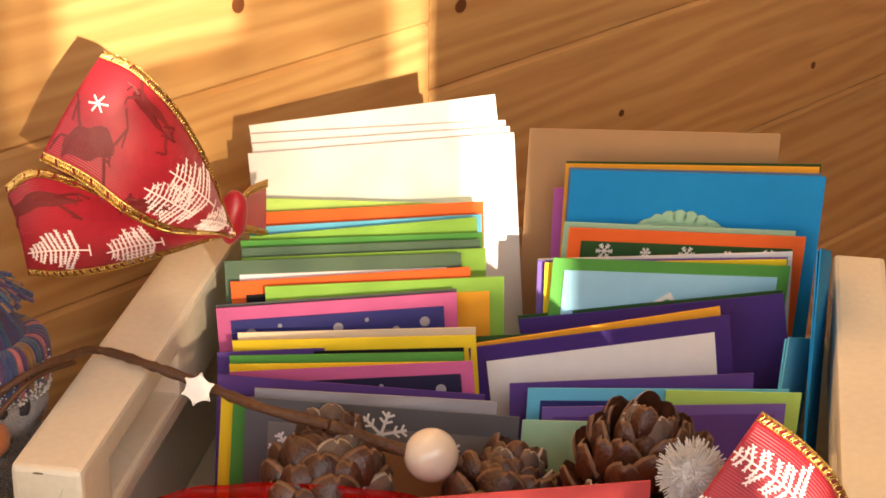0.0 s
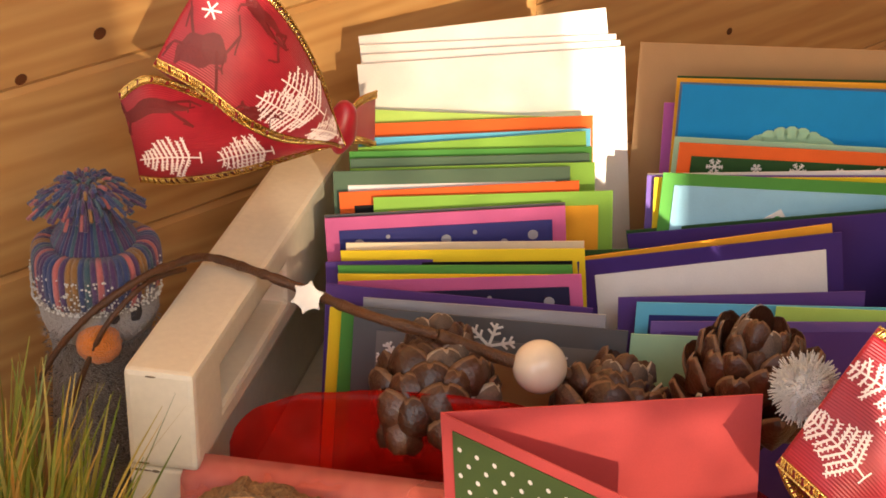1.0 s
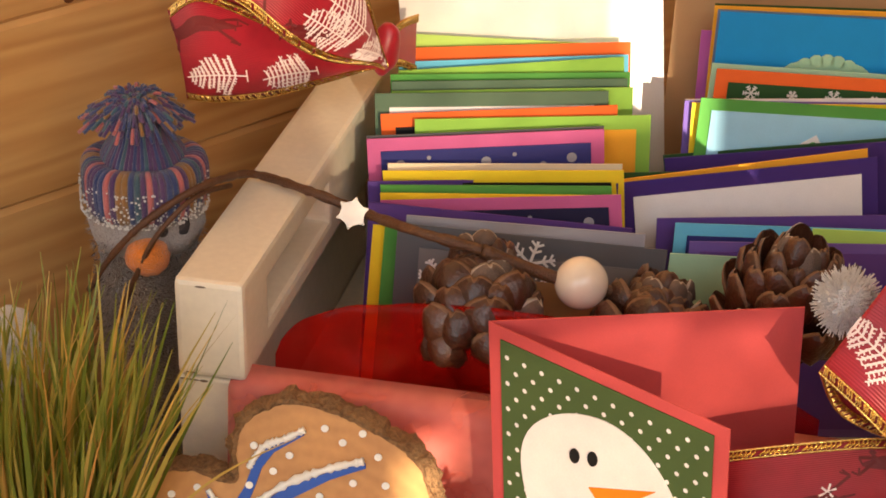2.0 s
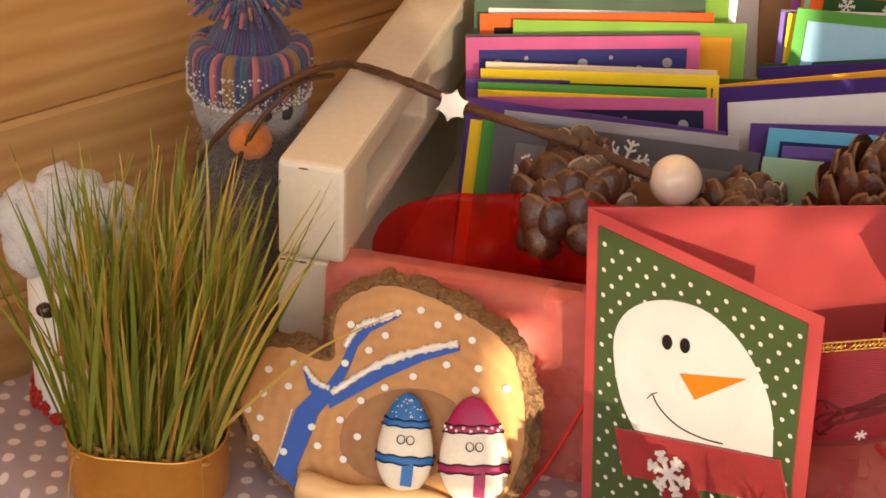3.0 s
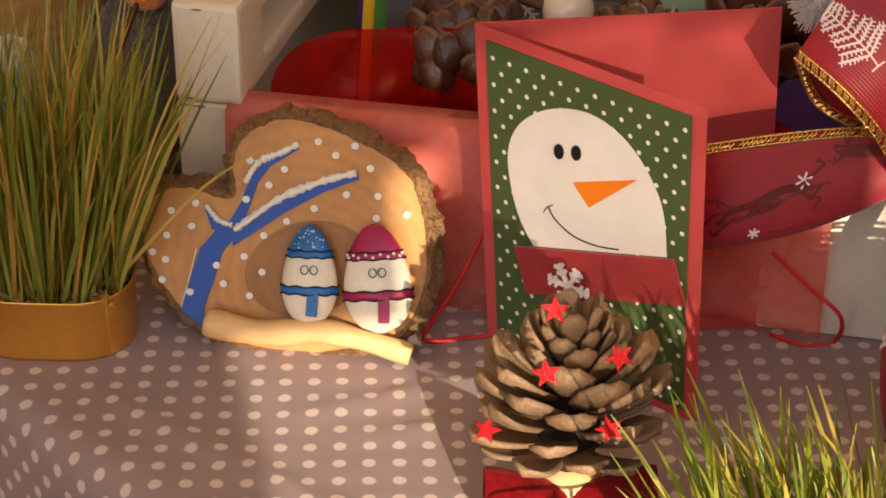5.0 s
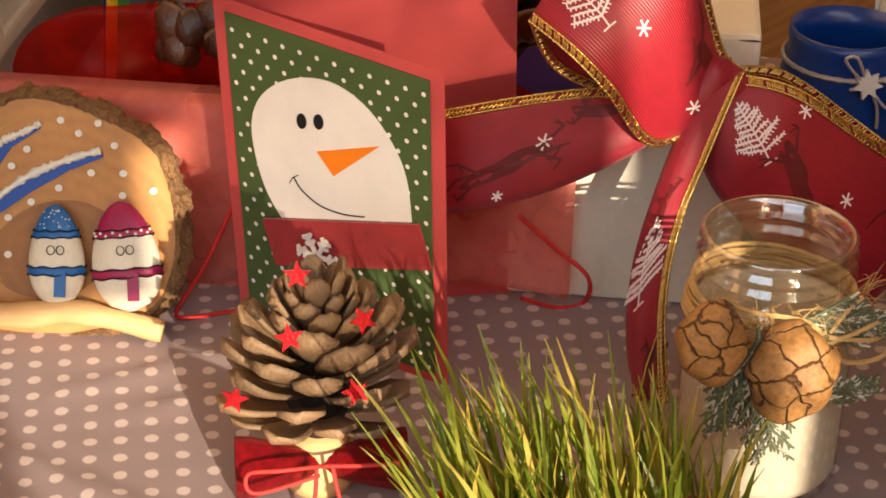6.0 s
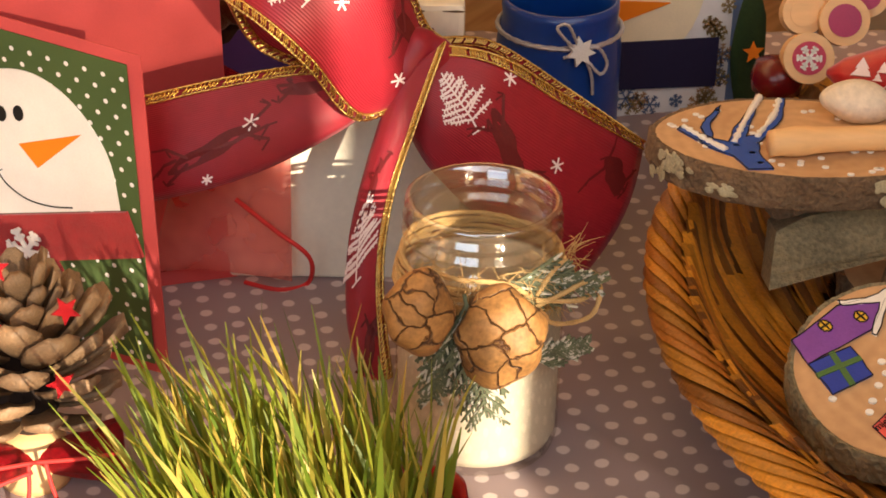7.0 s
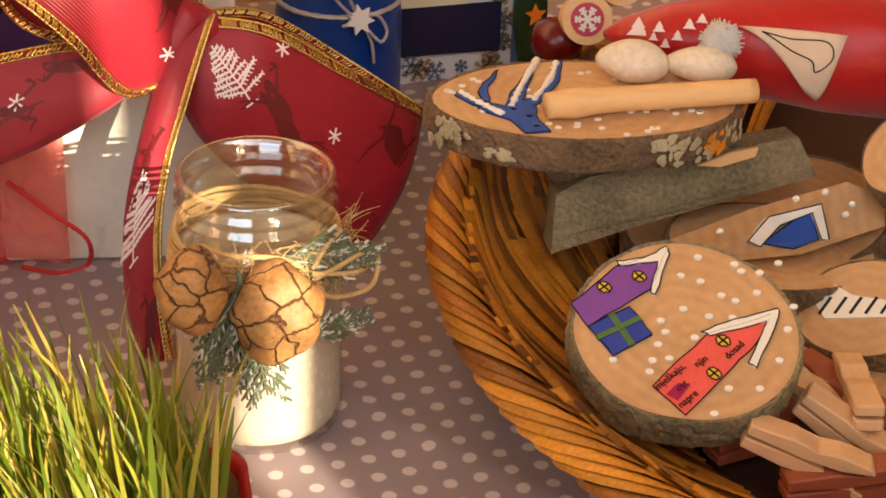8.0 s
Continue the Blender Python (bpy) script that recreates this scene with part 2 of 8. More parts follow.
def snowflake(bm, cx, cz, r, w, depth, arms=6, twigs=True, m=None, to=None, turn=0.0):
    for k in range(arms):
        a = radians(turn + 360.0 * k / arms)
        prism(bm, bar(cx, cz, cx + r * math.cos(a), cz + r * math.sin(a), w), depth, m, 0, to)
        if twigs:
            for f in (0.5, 0.78):
                for s in (-1, 1):
                    b = a + s * radians(55)
                    x, z = cx + f * r * math.cos(a), cz + f * r * math.sin(a)
                    prism(bm, bar(x, z, x + 0.3 * r * math.cos(b), z + 0.3 * r * math.sin(b), w * 0.8), depth * 0.9, m, 0, to)


# ---- setting: pine wall, table with cloth, unseen added porch ----
PINE = grain_wood("pine_boards", lin((0.88, 0.69, 0.44)), lin((0.71, 0.48, 0.25)), 1.0, 0.36, coat=0.15)
KNOT = mat("knot_wood", lin((0.40, 0.22, 0.10)), 0.5, 0.3, 200, 0.2)
PLASTER = mat("warm_plaster", lin((0.86, 0.78, 0.66)), 0.9, 0.05, 20)
FLOORWOOD = grain_wood("floor_wood", lin((0.62, 0.42, 0.24)), lin((0.42, 0.26, 0.13)), 0.6, 0.5)
WALL = pose(-0.2201, 0.1144, 0, 0, 0, 42)
TABLE = pose(-0.19, 0.081, 0, 0, 0, 42)
wall_north = thing("wall_north", "varnished pine board wall behind the table", "wall", WALL, kind="structure")
bm = bmesh.new()
box(bm, -1.2, 1.7, 0.02, 0.08, -0.80, 1.5)
part("backing", bm, PLASTER, wall_north)


def plank(x0, x1, z0, z1):
    """One wall board with eased long edges; its grain runs along it."""
    bm = bmesh.new()
    c = 0.0022
    prof = ((0.02, z0), (c, z0), (0, z0 + c), (0, z1 - c), (c, z1), (0.02, z1))
    a = [bm.verts.new((x0 + 0.0003, y, z)) for y, z in prof]
    b = [bm.verts.new((x1 - 0.0003, y, z)) for y, z in prof]
    bm.faces.new(a)
    bm.faces.new(b[::-1])
    for i in range(6):
        bm.faces.new((a[i], a[(i + 1) % 6], b[(i + 1) % 6], b[i]))
    return part("plank", bm, PINE, wall_north)


LEFT_SEAMS = [-0.78, -0.70, -0.62, -0.54, -0.46, -0.38, -0.30, -0.225, -0.147, -0.069, 0.0095, 0.0880, 0.166, 0.244, 0.322, 0.40, 0.478, 0.556]
RIGHT_SEAMS = [-0.78, -0.69, -0.60, -0.51, -0.42, -0.34, -0.25, -0.165, -0.072, 0.0345, 0.1305, 0.226, 0.321, 0.416, 0.51, 0.6]
for z0, z1 in zip(LEFT_SEAMS, LEFT_SEAMS[1:]):
    plank(-1.0, 0.425, z0, z1)
for z0, z1 in zip(RIGHT_SEAMS, RIGHT_SEAMS[1:]):
    plank(0.425, 1.6, z0, z1)


def knot(x, z, rx, rz):
    bm = bmesh.new()
    prism(bm, oval_pts(rx, rz, 14, x, z, 12), 0.001, Matrix.Translation((0, -0.0004, 0)))
    part("knot", bm, KNOT, wall_north)


INV = WALL.inverted()
for p, rx, rz in (((0.3552, 0.6325, 0.0626), 0.0022, 0.0024), ((0.2117, 0.5033, 0.0801), 0.0022, 0.002), ((0.1124, 0.4138, 0.1708), 0.004, 0.0035), ((0.0050, 0.3171, 0.2021), 0.0035, 0.004), ((-0.0942, 0.2278, 0.1799), 0.003, 0.0025), ((-0.1225, 0.2024, 0.1702), 0.0028, 0.0022), ((-0.2051, 0.1279, 0.0825), 0.0012, 0.0012)):
    q = INV @ Vector(p)
    knot(q.x, q.z, rx, rz)

# table and its cloth
TABLE_EDGE = -0.012
BACK0, BACK_SLOPE = 0.292, -0.20      # the table's rear edge, beyond which the wall drops past it


def behind(x, y):
    """Metres by which a point lies past the table's rear edge."""
    return (y - (BACK0 + BACK_SLOPE * x)) / math.hypot(1, BACK_SLOPE)


table = thing("table", "table hidden under a dotted tablecloth by the pine wall", "table")
outline = []
ring = [TABLE @ Vector(p) for p in ((TABLE_EDGE, -0.004, 0), (TABLE_EDGE, -0.66, 0), (1.0, -0.66, 0), (1.0, -0.004, 0))]
for p, q in zip(ring, ring[1:] + ring[:1]):
    dp, dq = behind(p.x, p.y) + 0.004, behind(q.x, q.y) + 0.004
    if dp <= 0:
        outline.append(p)
    if dp * dq < 0:
        outline.append(p.lerp(q, dp / (dp - dq)))
bm = bmesh.new()
lo_, hi_ = [bm.verts.new((p.x, p.y, -0.034)) for p in outline], [bm.verts.new((p.x, p.y, -0.004)) for p in outline]
bm.faces.new(lo_[::-1])
bm.faces.new(hi_)
for i in range(len(outline)):
    j = (i + 1) % len(outline)
    bm.faces.new((lo_[i], lo_[j], hi_[j], hi_[i]))
part("tabletop", bm, FLOORWOOD, table)
mid = sum(outline, Vector()) / len(outline)
for p in outline:
    c = p.lerp(mid, 0.18)
    bm = bmesh.new()
    box(bm, c.x - 0.022, c.x + 0.022, c.y - 0.022, c.y + 0.022, -0.80, -0.034)
    part("leg", bm, FLOORWOOD, table)


def cloth_material():
    m, t, N, b = nodes_of("dotted_cloth")
    uv = N.new("ShaderNodeUVMap")
    uv.uv_map = "flat"
    sc = N.new("ShaderNodeVectorMath")
    sc.operation, sc.inputs[1].default_value = "MULTIPLY_ADD", (100, 100, 0)
    sc.inputs[2].default_value = (0.5, 0.5, 0)
    t.links.new(uv.outputs[0], sc.inputs[0])
    fr = N.new("ShaderNodeVectorMath")
    fr.operation = "FRACTION"
    t.links.new(sc.outputs[0], fr.inputs[0])
    ds = N.new("ShaderNodeVectorMath")
    ds.operation, ds.inputs[1].default_value = "DISTANCE", (0.5, 0.5, 0)
    t.links.new(fr.outputs[0], ds.inputs[0])
    nz = N.new("ShaderNodeTexNoise")
    nz.inputs["Scale"].default_value = 330
    t.links.new(uv.outputs[0], nz.inputs["Vector"])
    ma = N.new("ShaderNodeMath")
    ma.operation, ma.inputs[1].default_value = "MULTIPLY_ADD", 0.09
    t.links.new(nz.outputs[0], ma.inputs[0])
    t.links.new(ds.outputs["Value"], ma.inputs[2])
    mr = N.new("ShaderNodeMapRange")
    mr.inputs["From Min"].default_value, mr.inputs["From Max"].default_value = 0.24, 0.30
    mr.inputs["To Min"].default_value, mr.inputs["To Max"].default_value = 1, 0
    t.links.new(ma.outputs[0], mr.inputs[0])
    weave, big = N.new("ShaderNodeTexNoise"), N.new("ShaderNodeTexNoise")
    weave.inputs["Scale"].default_value, big.inputs["Scale"].default_value = 2500, 14
    for n in (weave, big):
        t.links.new(uv.outputs[0], n.inputs["Vector"])
    mx = N.new("ShaderNodeMix")
    mx.data_type = "RGBA"
    mx.inputs[6].default_value, mx.inputs[7].default_value = (*CLOTH, 1), (*DOTS, 1)
    t.links.new(mr.outputs[0], mx.inputs[0])
    v = N.new("ShaderNodeMath")
    v.operation = "ADD"
    t.links.new(weave.outputs[0], v.inputs[0])
    t.links.new(big.outputs[0], v.inputs[1])
    vr = N.new("ShaderNodeMapRange")
    vr.inputs["From Min"].default_value, vr.inputs["From Max"].default_value = 0.6, 1.4
    vr.inputs["To Min"].default_value, vr.inputs["To Max"].default_value = 0.88, 1.12
    t.links.new(v.outputs[0], vr.inputs[0])
    hs = N.new("ShaderNodeHueSaturation")
    t.links.new(mx.outputs[2], hs.inputs["Color"])
    t.links.new(vr.outputs[0], hs.inputs["Value"])
    t.links.new(hs.outputs[0], b.inputs["Base Color"])
    b.inputs["Roughness"].default_value, b.inputs["Sheen Weight"].default_value = 0.62, 0.1
    bp = N.new("ShaderNodeBump")
    bp.inputs["Strength"].default_value, bp.inputs["Distance"].default_value = 0.2, 0.0002
    t.links.new(weave.outputs[0], bp.inputs["Height"])
    t.links.new(bp.outputs[0], b.inputs["Normal"])
    return m


CLOTH, DOTS = lin((0.60, 0.52, 0.52)), lin((0.84, 0.77, 0.75))


def crease(x, y, ax, ay, bx, by, w, h):
    """Height of a pressed fold along a line."""
    dx, dy = bx - ax, by - ay
    L2 = dx * dx + dy * dy
    f = max(0.0, min(1.0, ((x - ax) * dx + (y - ay) * dy) / L2))
    d = math.hypot(x - ax - f * dx, y - ay - f * dy)
    return h * math.exp(-(d / w) ** 2) * min(1, 6 * min(f, 1 - f) + 0.2)


def tablecloth():
    bm = bmesh.new()
    uvl = bm.loops.layers.uv.new("flat")
    step, R = 0.005, 0.010
    nx, ny = 255, 152
    c, s = math.cos(radians(42)), math.sin(radians(42))
    grid, flat = [], {}
    for i in range(nx):
        col = []
        d = -0.36 + i * step           # distance in from the table's end, along the cloth
        for j in range(ny):
            e = 0.002 - j * step * (1 if j < 130 else 1)
            if d > 0:
                x, z = TABLE_EDGE + d, 0.0
            elif d > -R * math.pi / 2:
                a = -d / R
                x, z = TABLE_EDGE - R * math.sin(a), -R * (1 - math.cos(a))
            else:
                x, z = TABLE_EDGE - R, -R - (-d - R * math.pi / 2)
                x -= 0.010 * min(1, -z / 0.1) * (0.5 + 0.5 * math.sin(-e * 40 + 0.6))
            y = e
            if e < -0.66:
                z -= (-0.66 - e) * 0.999
                y = -0.66 - 0.01
            wx, wy = -0.19 + x * c - y * s, 0.081 + x * s + y * c
            over = behind(wx, wy)
            if over > 0 and d > 0:
                ln = math.hypot(1, BACK_SLOPE)
                wx, wy, z = wx + over * BACK_SLOPE / ln, wy - over / ln, z - min(over, 0.30)
            z += 0.0009 * noise.noise((wx * 22, wy * 22, 1.3)) + 0.0004 * noise.noise((wx * 70, wy * 70, 4.0))
            z += crease(wx, wy, -0.10, -0.01, 0.03, -0.12, 0.0035, 0.0018) + crease(wx, wy, -0.02, -0.03, 0.06, 0.0, 0.003, 0.0015) + crease(wx, wy, 0.0, -0.045, 0.09, -0.02, 0.003, 0.0013) + crease(wx, wy, 0.21, -0.06, 0.30, -0.2, 0.004, 0.0012)
            v = bm.verts.new((wx, wy, z))
            fx, fy = TABLE_EDGE + d, e
            flat[v] = (-0.19 + fx * c - fy * s, 0.081 + fx * s + fy * c)
            col.append(v)
        grid.append(col)
    for a, b in zip(grid, grid[1:]):
        for j in range(ny - 1):
            f = bm.faces.new((a[j], a[j + 1], b[j + 1], b[j]))
            f.smooth = True
            for lp in f.loops:
                lp[uvl].uv = flat[lp.vert]
    ob = part("tablecloth", bm, cloth_material())
    md = ob.modifiers.new("thickness", "SOLIDIFY")
    md.thickness, md.offset = 0.001, -1
    return tagged(ob, "taupe tablecloth with pale woven dots, creased, hanging over the table's end", "tablecloth")


tablecloth()

# unseen porch added to close the place; gaps in its outer wall shape the low sun
floor = thing("floor", "brown wooden floor of the porch", "floor", WALL, kind="structure")
bm = bmesh.new()
box(bm, -1.2, 1.7, -1.5, 0.08, -0.84, -0.80)
part("boards", bm, FLOORWOOD, floor)
bm = bmesh.new()
box(bm, -1.2, 1.7, -1.5, 0.08, 1.5, 1.55)
ceiling = part("ceiling", bm, PLASTER)
ceiling.matrix_basis = WALL
tagged(ceiling, "plain pale ceiling of the porch", "ceiling", kind="structure")
for nm, x0, x1 in (("wall_east", 1.7, 1.76),):
    bm = bmesh.new()
    box(bm, x0, x1, -1.5, 0.08, -0.84, 1.55)
    w = part(nm, bm, PLASTER)
    w.matrix_basis = WALL
    tagged(w, "plain warm plaster side wall of the porch", "wall", kind="structure")

# unseen end wall, its opening made up for the fill lamp
bm = bmesh.new()
for b in ((-1.5, -1.1, -0.84, 1.55), (-0.3, 0.08, -0.84, 1.55), (-1.1, -0.3, -0.84, 0.05), (-1.1, -0.3, 0.95, 1.55)):
    box(bm, -1.26, -1.2, *b)
w = part("wall_west", bm, PLASTER)
w.matrix_basis = WALL
tagged(w, "unseen added end wall with an opening at the cool fill lamp", "wall", kind="structure")
# cool fill added from the left for the drape and crate front
fill_lamp("west_fill_light", WALL @ Vector((-1.18, -0.7, 0.5)), WALL @ Vector((0.2, -0.2, 0.0)), 0.8, 0.9, WEST_W, (0.82, 0.90, 1.0))

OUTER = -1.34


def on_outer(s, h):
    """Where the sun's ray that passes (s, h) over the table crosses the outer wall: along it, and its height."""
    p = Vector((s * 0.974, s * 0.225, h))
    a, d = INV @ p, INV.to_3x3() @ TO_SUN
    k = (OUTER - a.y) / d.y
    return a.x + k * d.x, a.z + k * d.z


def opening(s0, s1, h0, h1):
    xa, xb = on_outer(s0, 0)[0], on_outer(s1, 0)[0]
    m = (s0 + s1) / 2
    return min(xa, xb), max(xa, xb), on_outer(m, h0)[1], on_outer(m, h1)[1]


# gaps cut where the sun has to reach the table, cards and wall
CLEAR_GAPS = [opening(-0.05, 0.104, -0.25, 0.022), opening(0.011, 0.034, 0.022, 0.072), opening(0.158, 0.181, -0.25, 0.33), opening(-0.010, 0.074, 0.258, 0.36)]
# gaps that get a half-clear sheet, for weaker sun
DIMMED_GAPS = [opening(0.034, 0.104, 0.022, 0.123), opening(0.104, 0.158, 0.086, 0.123), opening(-0.035, 0.02, 0.19, 0.36), opening(0.02, 0.158, 0.148, 0.36)]
OPEN = CLEAR_GAPS + DIMMED_GAPS + [opening(-0.55, 0.75, 0.45, 1.12)]
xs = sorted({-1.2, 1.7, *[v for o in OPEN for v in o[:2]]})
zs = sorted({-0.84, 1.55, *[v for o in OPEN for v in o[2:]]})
bm, filters = bmesh.new(), bmesh.new()
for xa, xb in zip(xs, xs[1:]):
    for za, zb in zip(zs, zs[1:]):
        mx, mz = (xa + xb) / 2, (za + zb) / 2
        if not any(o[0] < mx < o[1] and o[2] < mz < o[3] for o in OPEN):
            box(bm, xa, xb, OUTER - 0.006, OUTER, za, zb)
        elif not any(o[0] < mx < o[1] and o[2] < mz < o[3] for o in CLEAR_GAPS + OPEN[-1:]):
            box(filters, xa, xb, OUTER - 0.004, OUTER - 0.003, za, zb)
# unseen wall added to mask the sun into patches
w = part("sun_mask_wall", bm, PLASTER)
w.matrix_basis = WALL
tagged(w, "unseen added wall with gaps that shape the low sun", "wall", kind="structure")
# added sheet, out of view, that halves the sun in the dimmed gaps
w = part("sun_filter", filters, sheer("sun_filter_sheet", lin((0.92, 0.90, 0.86)), 0.48, 0.5))
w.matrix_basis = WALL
tagged(w, "unseen half-clear sheets added to dim the sun in some gaps", "window", kind="structure")
big = OPEN[-1]
wx, wz = (big[0] + big[1]) / 2, (big[2] + big[3]) / 2
# large warm fill added behind the camera for the ambient light
fill_lamp("outer_fill_light", WALL @ Vector((wx, OUTER + 0.02, wz)), WALL @ Vector((0.25, -0.1, 0.0)), 1.3, 0.7, LAMP_W, (1.0, 0.94, 0.90))
# ---- crate ----
CREAM = mat("cream_paint", lin((0.90, 0.86, 0.78)), 0.5, 0.07, 60, 0.25, spec=0.4)
CHIP = mat("chipped_paint", lin((0.45, 0.38, 0.30)), 0.8, 0.3, 200)
CRATE = pose(-0.0725, 0.077, 0.0006, 0, 0, -14)
CW, CD, CH, CL = 0.306, 0.238, 0.110, 0.070
crate = thing("crate", "cream-painted wooden crate with slotted ends and chipped edges, full of cards", "crate", CRATE)


def end_panel(x0, x1):
    """Upper end board with a long hand slot."""
    bm = bmesh.new()
    ya, yb, za, zb = 0.030, 0.115, 0.080, 0.098
    ys, zs_ = [0.0, ya, yb, CD], [CL + 0.0006, za, zb, CH]
    V = {}
    for i, y in enumerate(ys):
        for k, z in enumerate(zs_):
            for s, x in enumerate((x0, x1)):
                V[i, k, s] = bm.verts.new((x, y, z))
    for s in (0, 1):
        for i in range(3):
            for k in range(3):
                if (i, k) != (1, 1):
                    bm.faces.new((V[i, k, s], V[i + 1, k, s], V[i + 1, k + 1, s], V[i, k + 1, s]))
    for i in range(3):
        for k in (0, 3):
            bm.faces.new((V[i, k, 0], V[i + 1, k, 0], V[i + 1, k, 1], V[i, k, 1]))
    for k in range(3):
        for i in (0, 3):
            bm.faces.new((V[i, k, 0], V[i, k + 1, 0], V[i, k + 1, 1], V[i, k, 1]))
    for a, b in (((1, 1), (2, 1)), ((2, 1), (2, 2)), ((2, 2), (1, 2)), ((1, 2), (1, 1))):
        bm.faces.new((V[*a, 0], V[*b, 0], V[*b, 1], V[*a, 1]))
    bmesh.ops.recalc_face_normals(bm, faces=bm.faces)
    es = [e for e in bm.edges if len(e.link_faces) == 2 and e.calc_face_angle(0) > 0.5]
    bmesh.ops.bevel(bm, geom=es, offset=0.0022, segments=2, affect="EDGES", profile=0.6)
    return part("end_panel", bm, CREAM, crate)


end_panel(0.0, 0.026)
end_panel(CW - 0.022, CW)
for nm, b in (("front_board", (0, CW, 0, 0.010, 0.001, CL)), ("back_board", (0, CW, CD - 0.010, CD, 0.001, CL)), ("side_board", (0, 0.012, 0.0105, CD - 0.0105, 0.001, CL)), ("side_board", (CW - 0.012, CW, 0.0105, CD - 0.0105, 0.001, CL)), ("bottom_board", (0.0125, CW - 0.0125, 0.0105, CD - 0.0105, 0.004, 0.010))):
    bm = bmesh.new()
    box(bm, *b)
    bevelled(bm, 0.0012)
    part(nm, bm, CREAM, crate)
rng = random.Random(4)
for k in range(14):
    bm = bmesh.new()
    x, y = rng.choice((rng.uniform(0.001, 0.024), rng.uniform(CW - 0.02, CW - 0.002))), 0.0
    z = rng.choice((CH - 0.0022, CL - 0.001, CL + 0.002))
    prism(bm, oval_pts(rng.uniform(0.001, 0.003), rng.uniform(0.0002, 0.0005), 8, x, z), 0.0004, Matrix.Translation((0, -0.0003, 0)))
    part("paint_chip", bm, CHIP, crate)
bm = bmesh.new()
blob(bm, (CRATE.inverted() @ Vector((-0.0472, 0.1338, 0.1100))), (0.0007, 0.0007, 0.0003))
part("nail_hole", bm, CHIP, crate)

# red film inside the crate and pale pink organza over its front board
RED_FILM = sheer("red_film", lin((0.88, 0.12, 0.07)), 0.24, 0.25)
PINK_NET = sheer("pink_organza", lin((0.98, 0.70, 0.66)), 0.32, 0.5)
HEM = mat("red_hem", lin((0.80, 0.16, 0.14)), 0.7, 0.2, 400)


def sheet(name, f, nu, nv, material, label, category, thick=0.0003):
    bm = bmesh.new()
    g = [[bm.verts.new(f(i / nu, j / nv)) for j in range(nv + 1)] for i in range(nu + 1)]
    for a, b in zip(g, g[1:]):
        for j in range(nv):
            bm.faces.new((a[j], a[j + 1], b[j + 1], b[j])).smooth = True
    ob = part(name, bm, material)
    md = ob.modifiers.new("thickness", "SOLIDIFY")
    md.thickness = thick
    return tagged(ob, label, category)


def film(u, v):
    top = 0.070 + 0.030 * math.sin(math.pi * u ** 0.62) + 0.0025 * math.sin(u * 17)
    z = 0.012 + (top - 0.012) * v
    return CRATE @ Vector((0.030 + 0.20 * u, 0.016 + 0.003 * math.sin(u * 21 + 2 * v) + 0.0022 * noise.noise((u * 16, v * 7, 2.0)) + 0.022 * v * (0.4 + u) * 0.5, z))


sheet("red_film", film, 80, 24, RED_FILM, "crumpled see-through red film inside the front of the crate", "film")


def net(u, v):
    x = 0.020 + 0.225 * u
    z = 0.074 - 0.0735 * v * (1.0 - 0.12 * math.sin(u * 9))
    y = -0.0022 - 0.006 * v - 0.003 * (0.5 + 0.5 * math.sin(u * 26 + v * 3)) * v
    if v < 0.06:
        y += 0.010 * (1 - v / 0.06)
    return CRATE @ Vector((x, y, z))


organza = sheet("organza", net, 60, 16, PINK_NET, "pale pink organza draped over the crate's front board", "fabric")


def hem(pts, n=30):
    """A rolled hem of the organza."""
    bm = bmesh.new()
    tube(bm, spline(pts, n), 0.0009, 6)
    part("hem", bm, HEM, organza, "rolled red hem", smooth=True)


hem([(0.0419, 0.0300, 0.0400), (0.0311, 0.0260, 0.0188), (0.0199, 0.0220, 0.0016), (0.0218, 0.0152, 0.0020), (0.0342, 0.0170, 0.0020), (0.0449, 0.0190, 0.0020)])
hem([(0.1437, 0.0120, 0.0395), (0.1566, 0.0080, 0.0278), (0.1684, 0.0030, 0.0178), (0.1694, 0.0117, 0.0020), (0.1582, 0.0092, 0.0020), (0.1468, 0.0172, 0.0020)])

# ---- cards in the crate ----


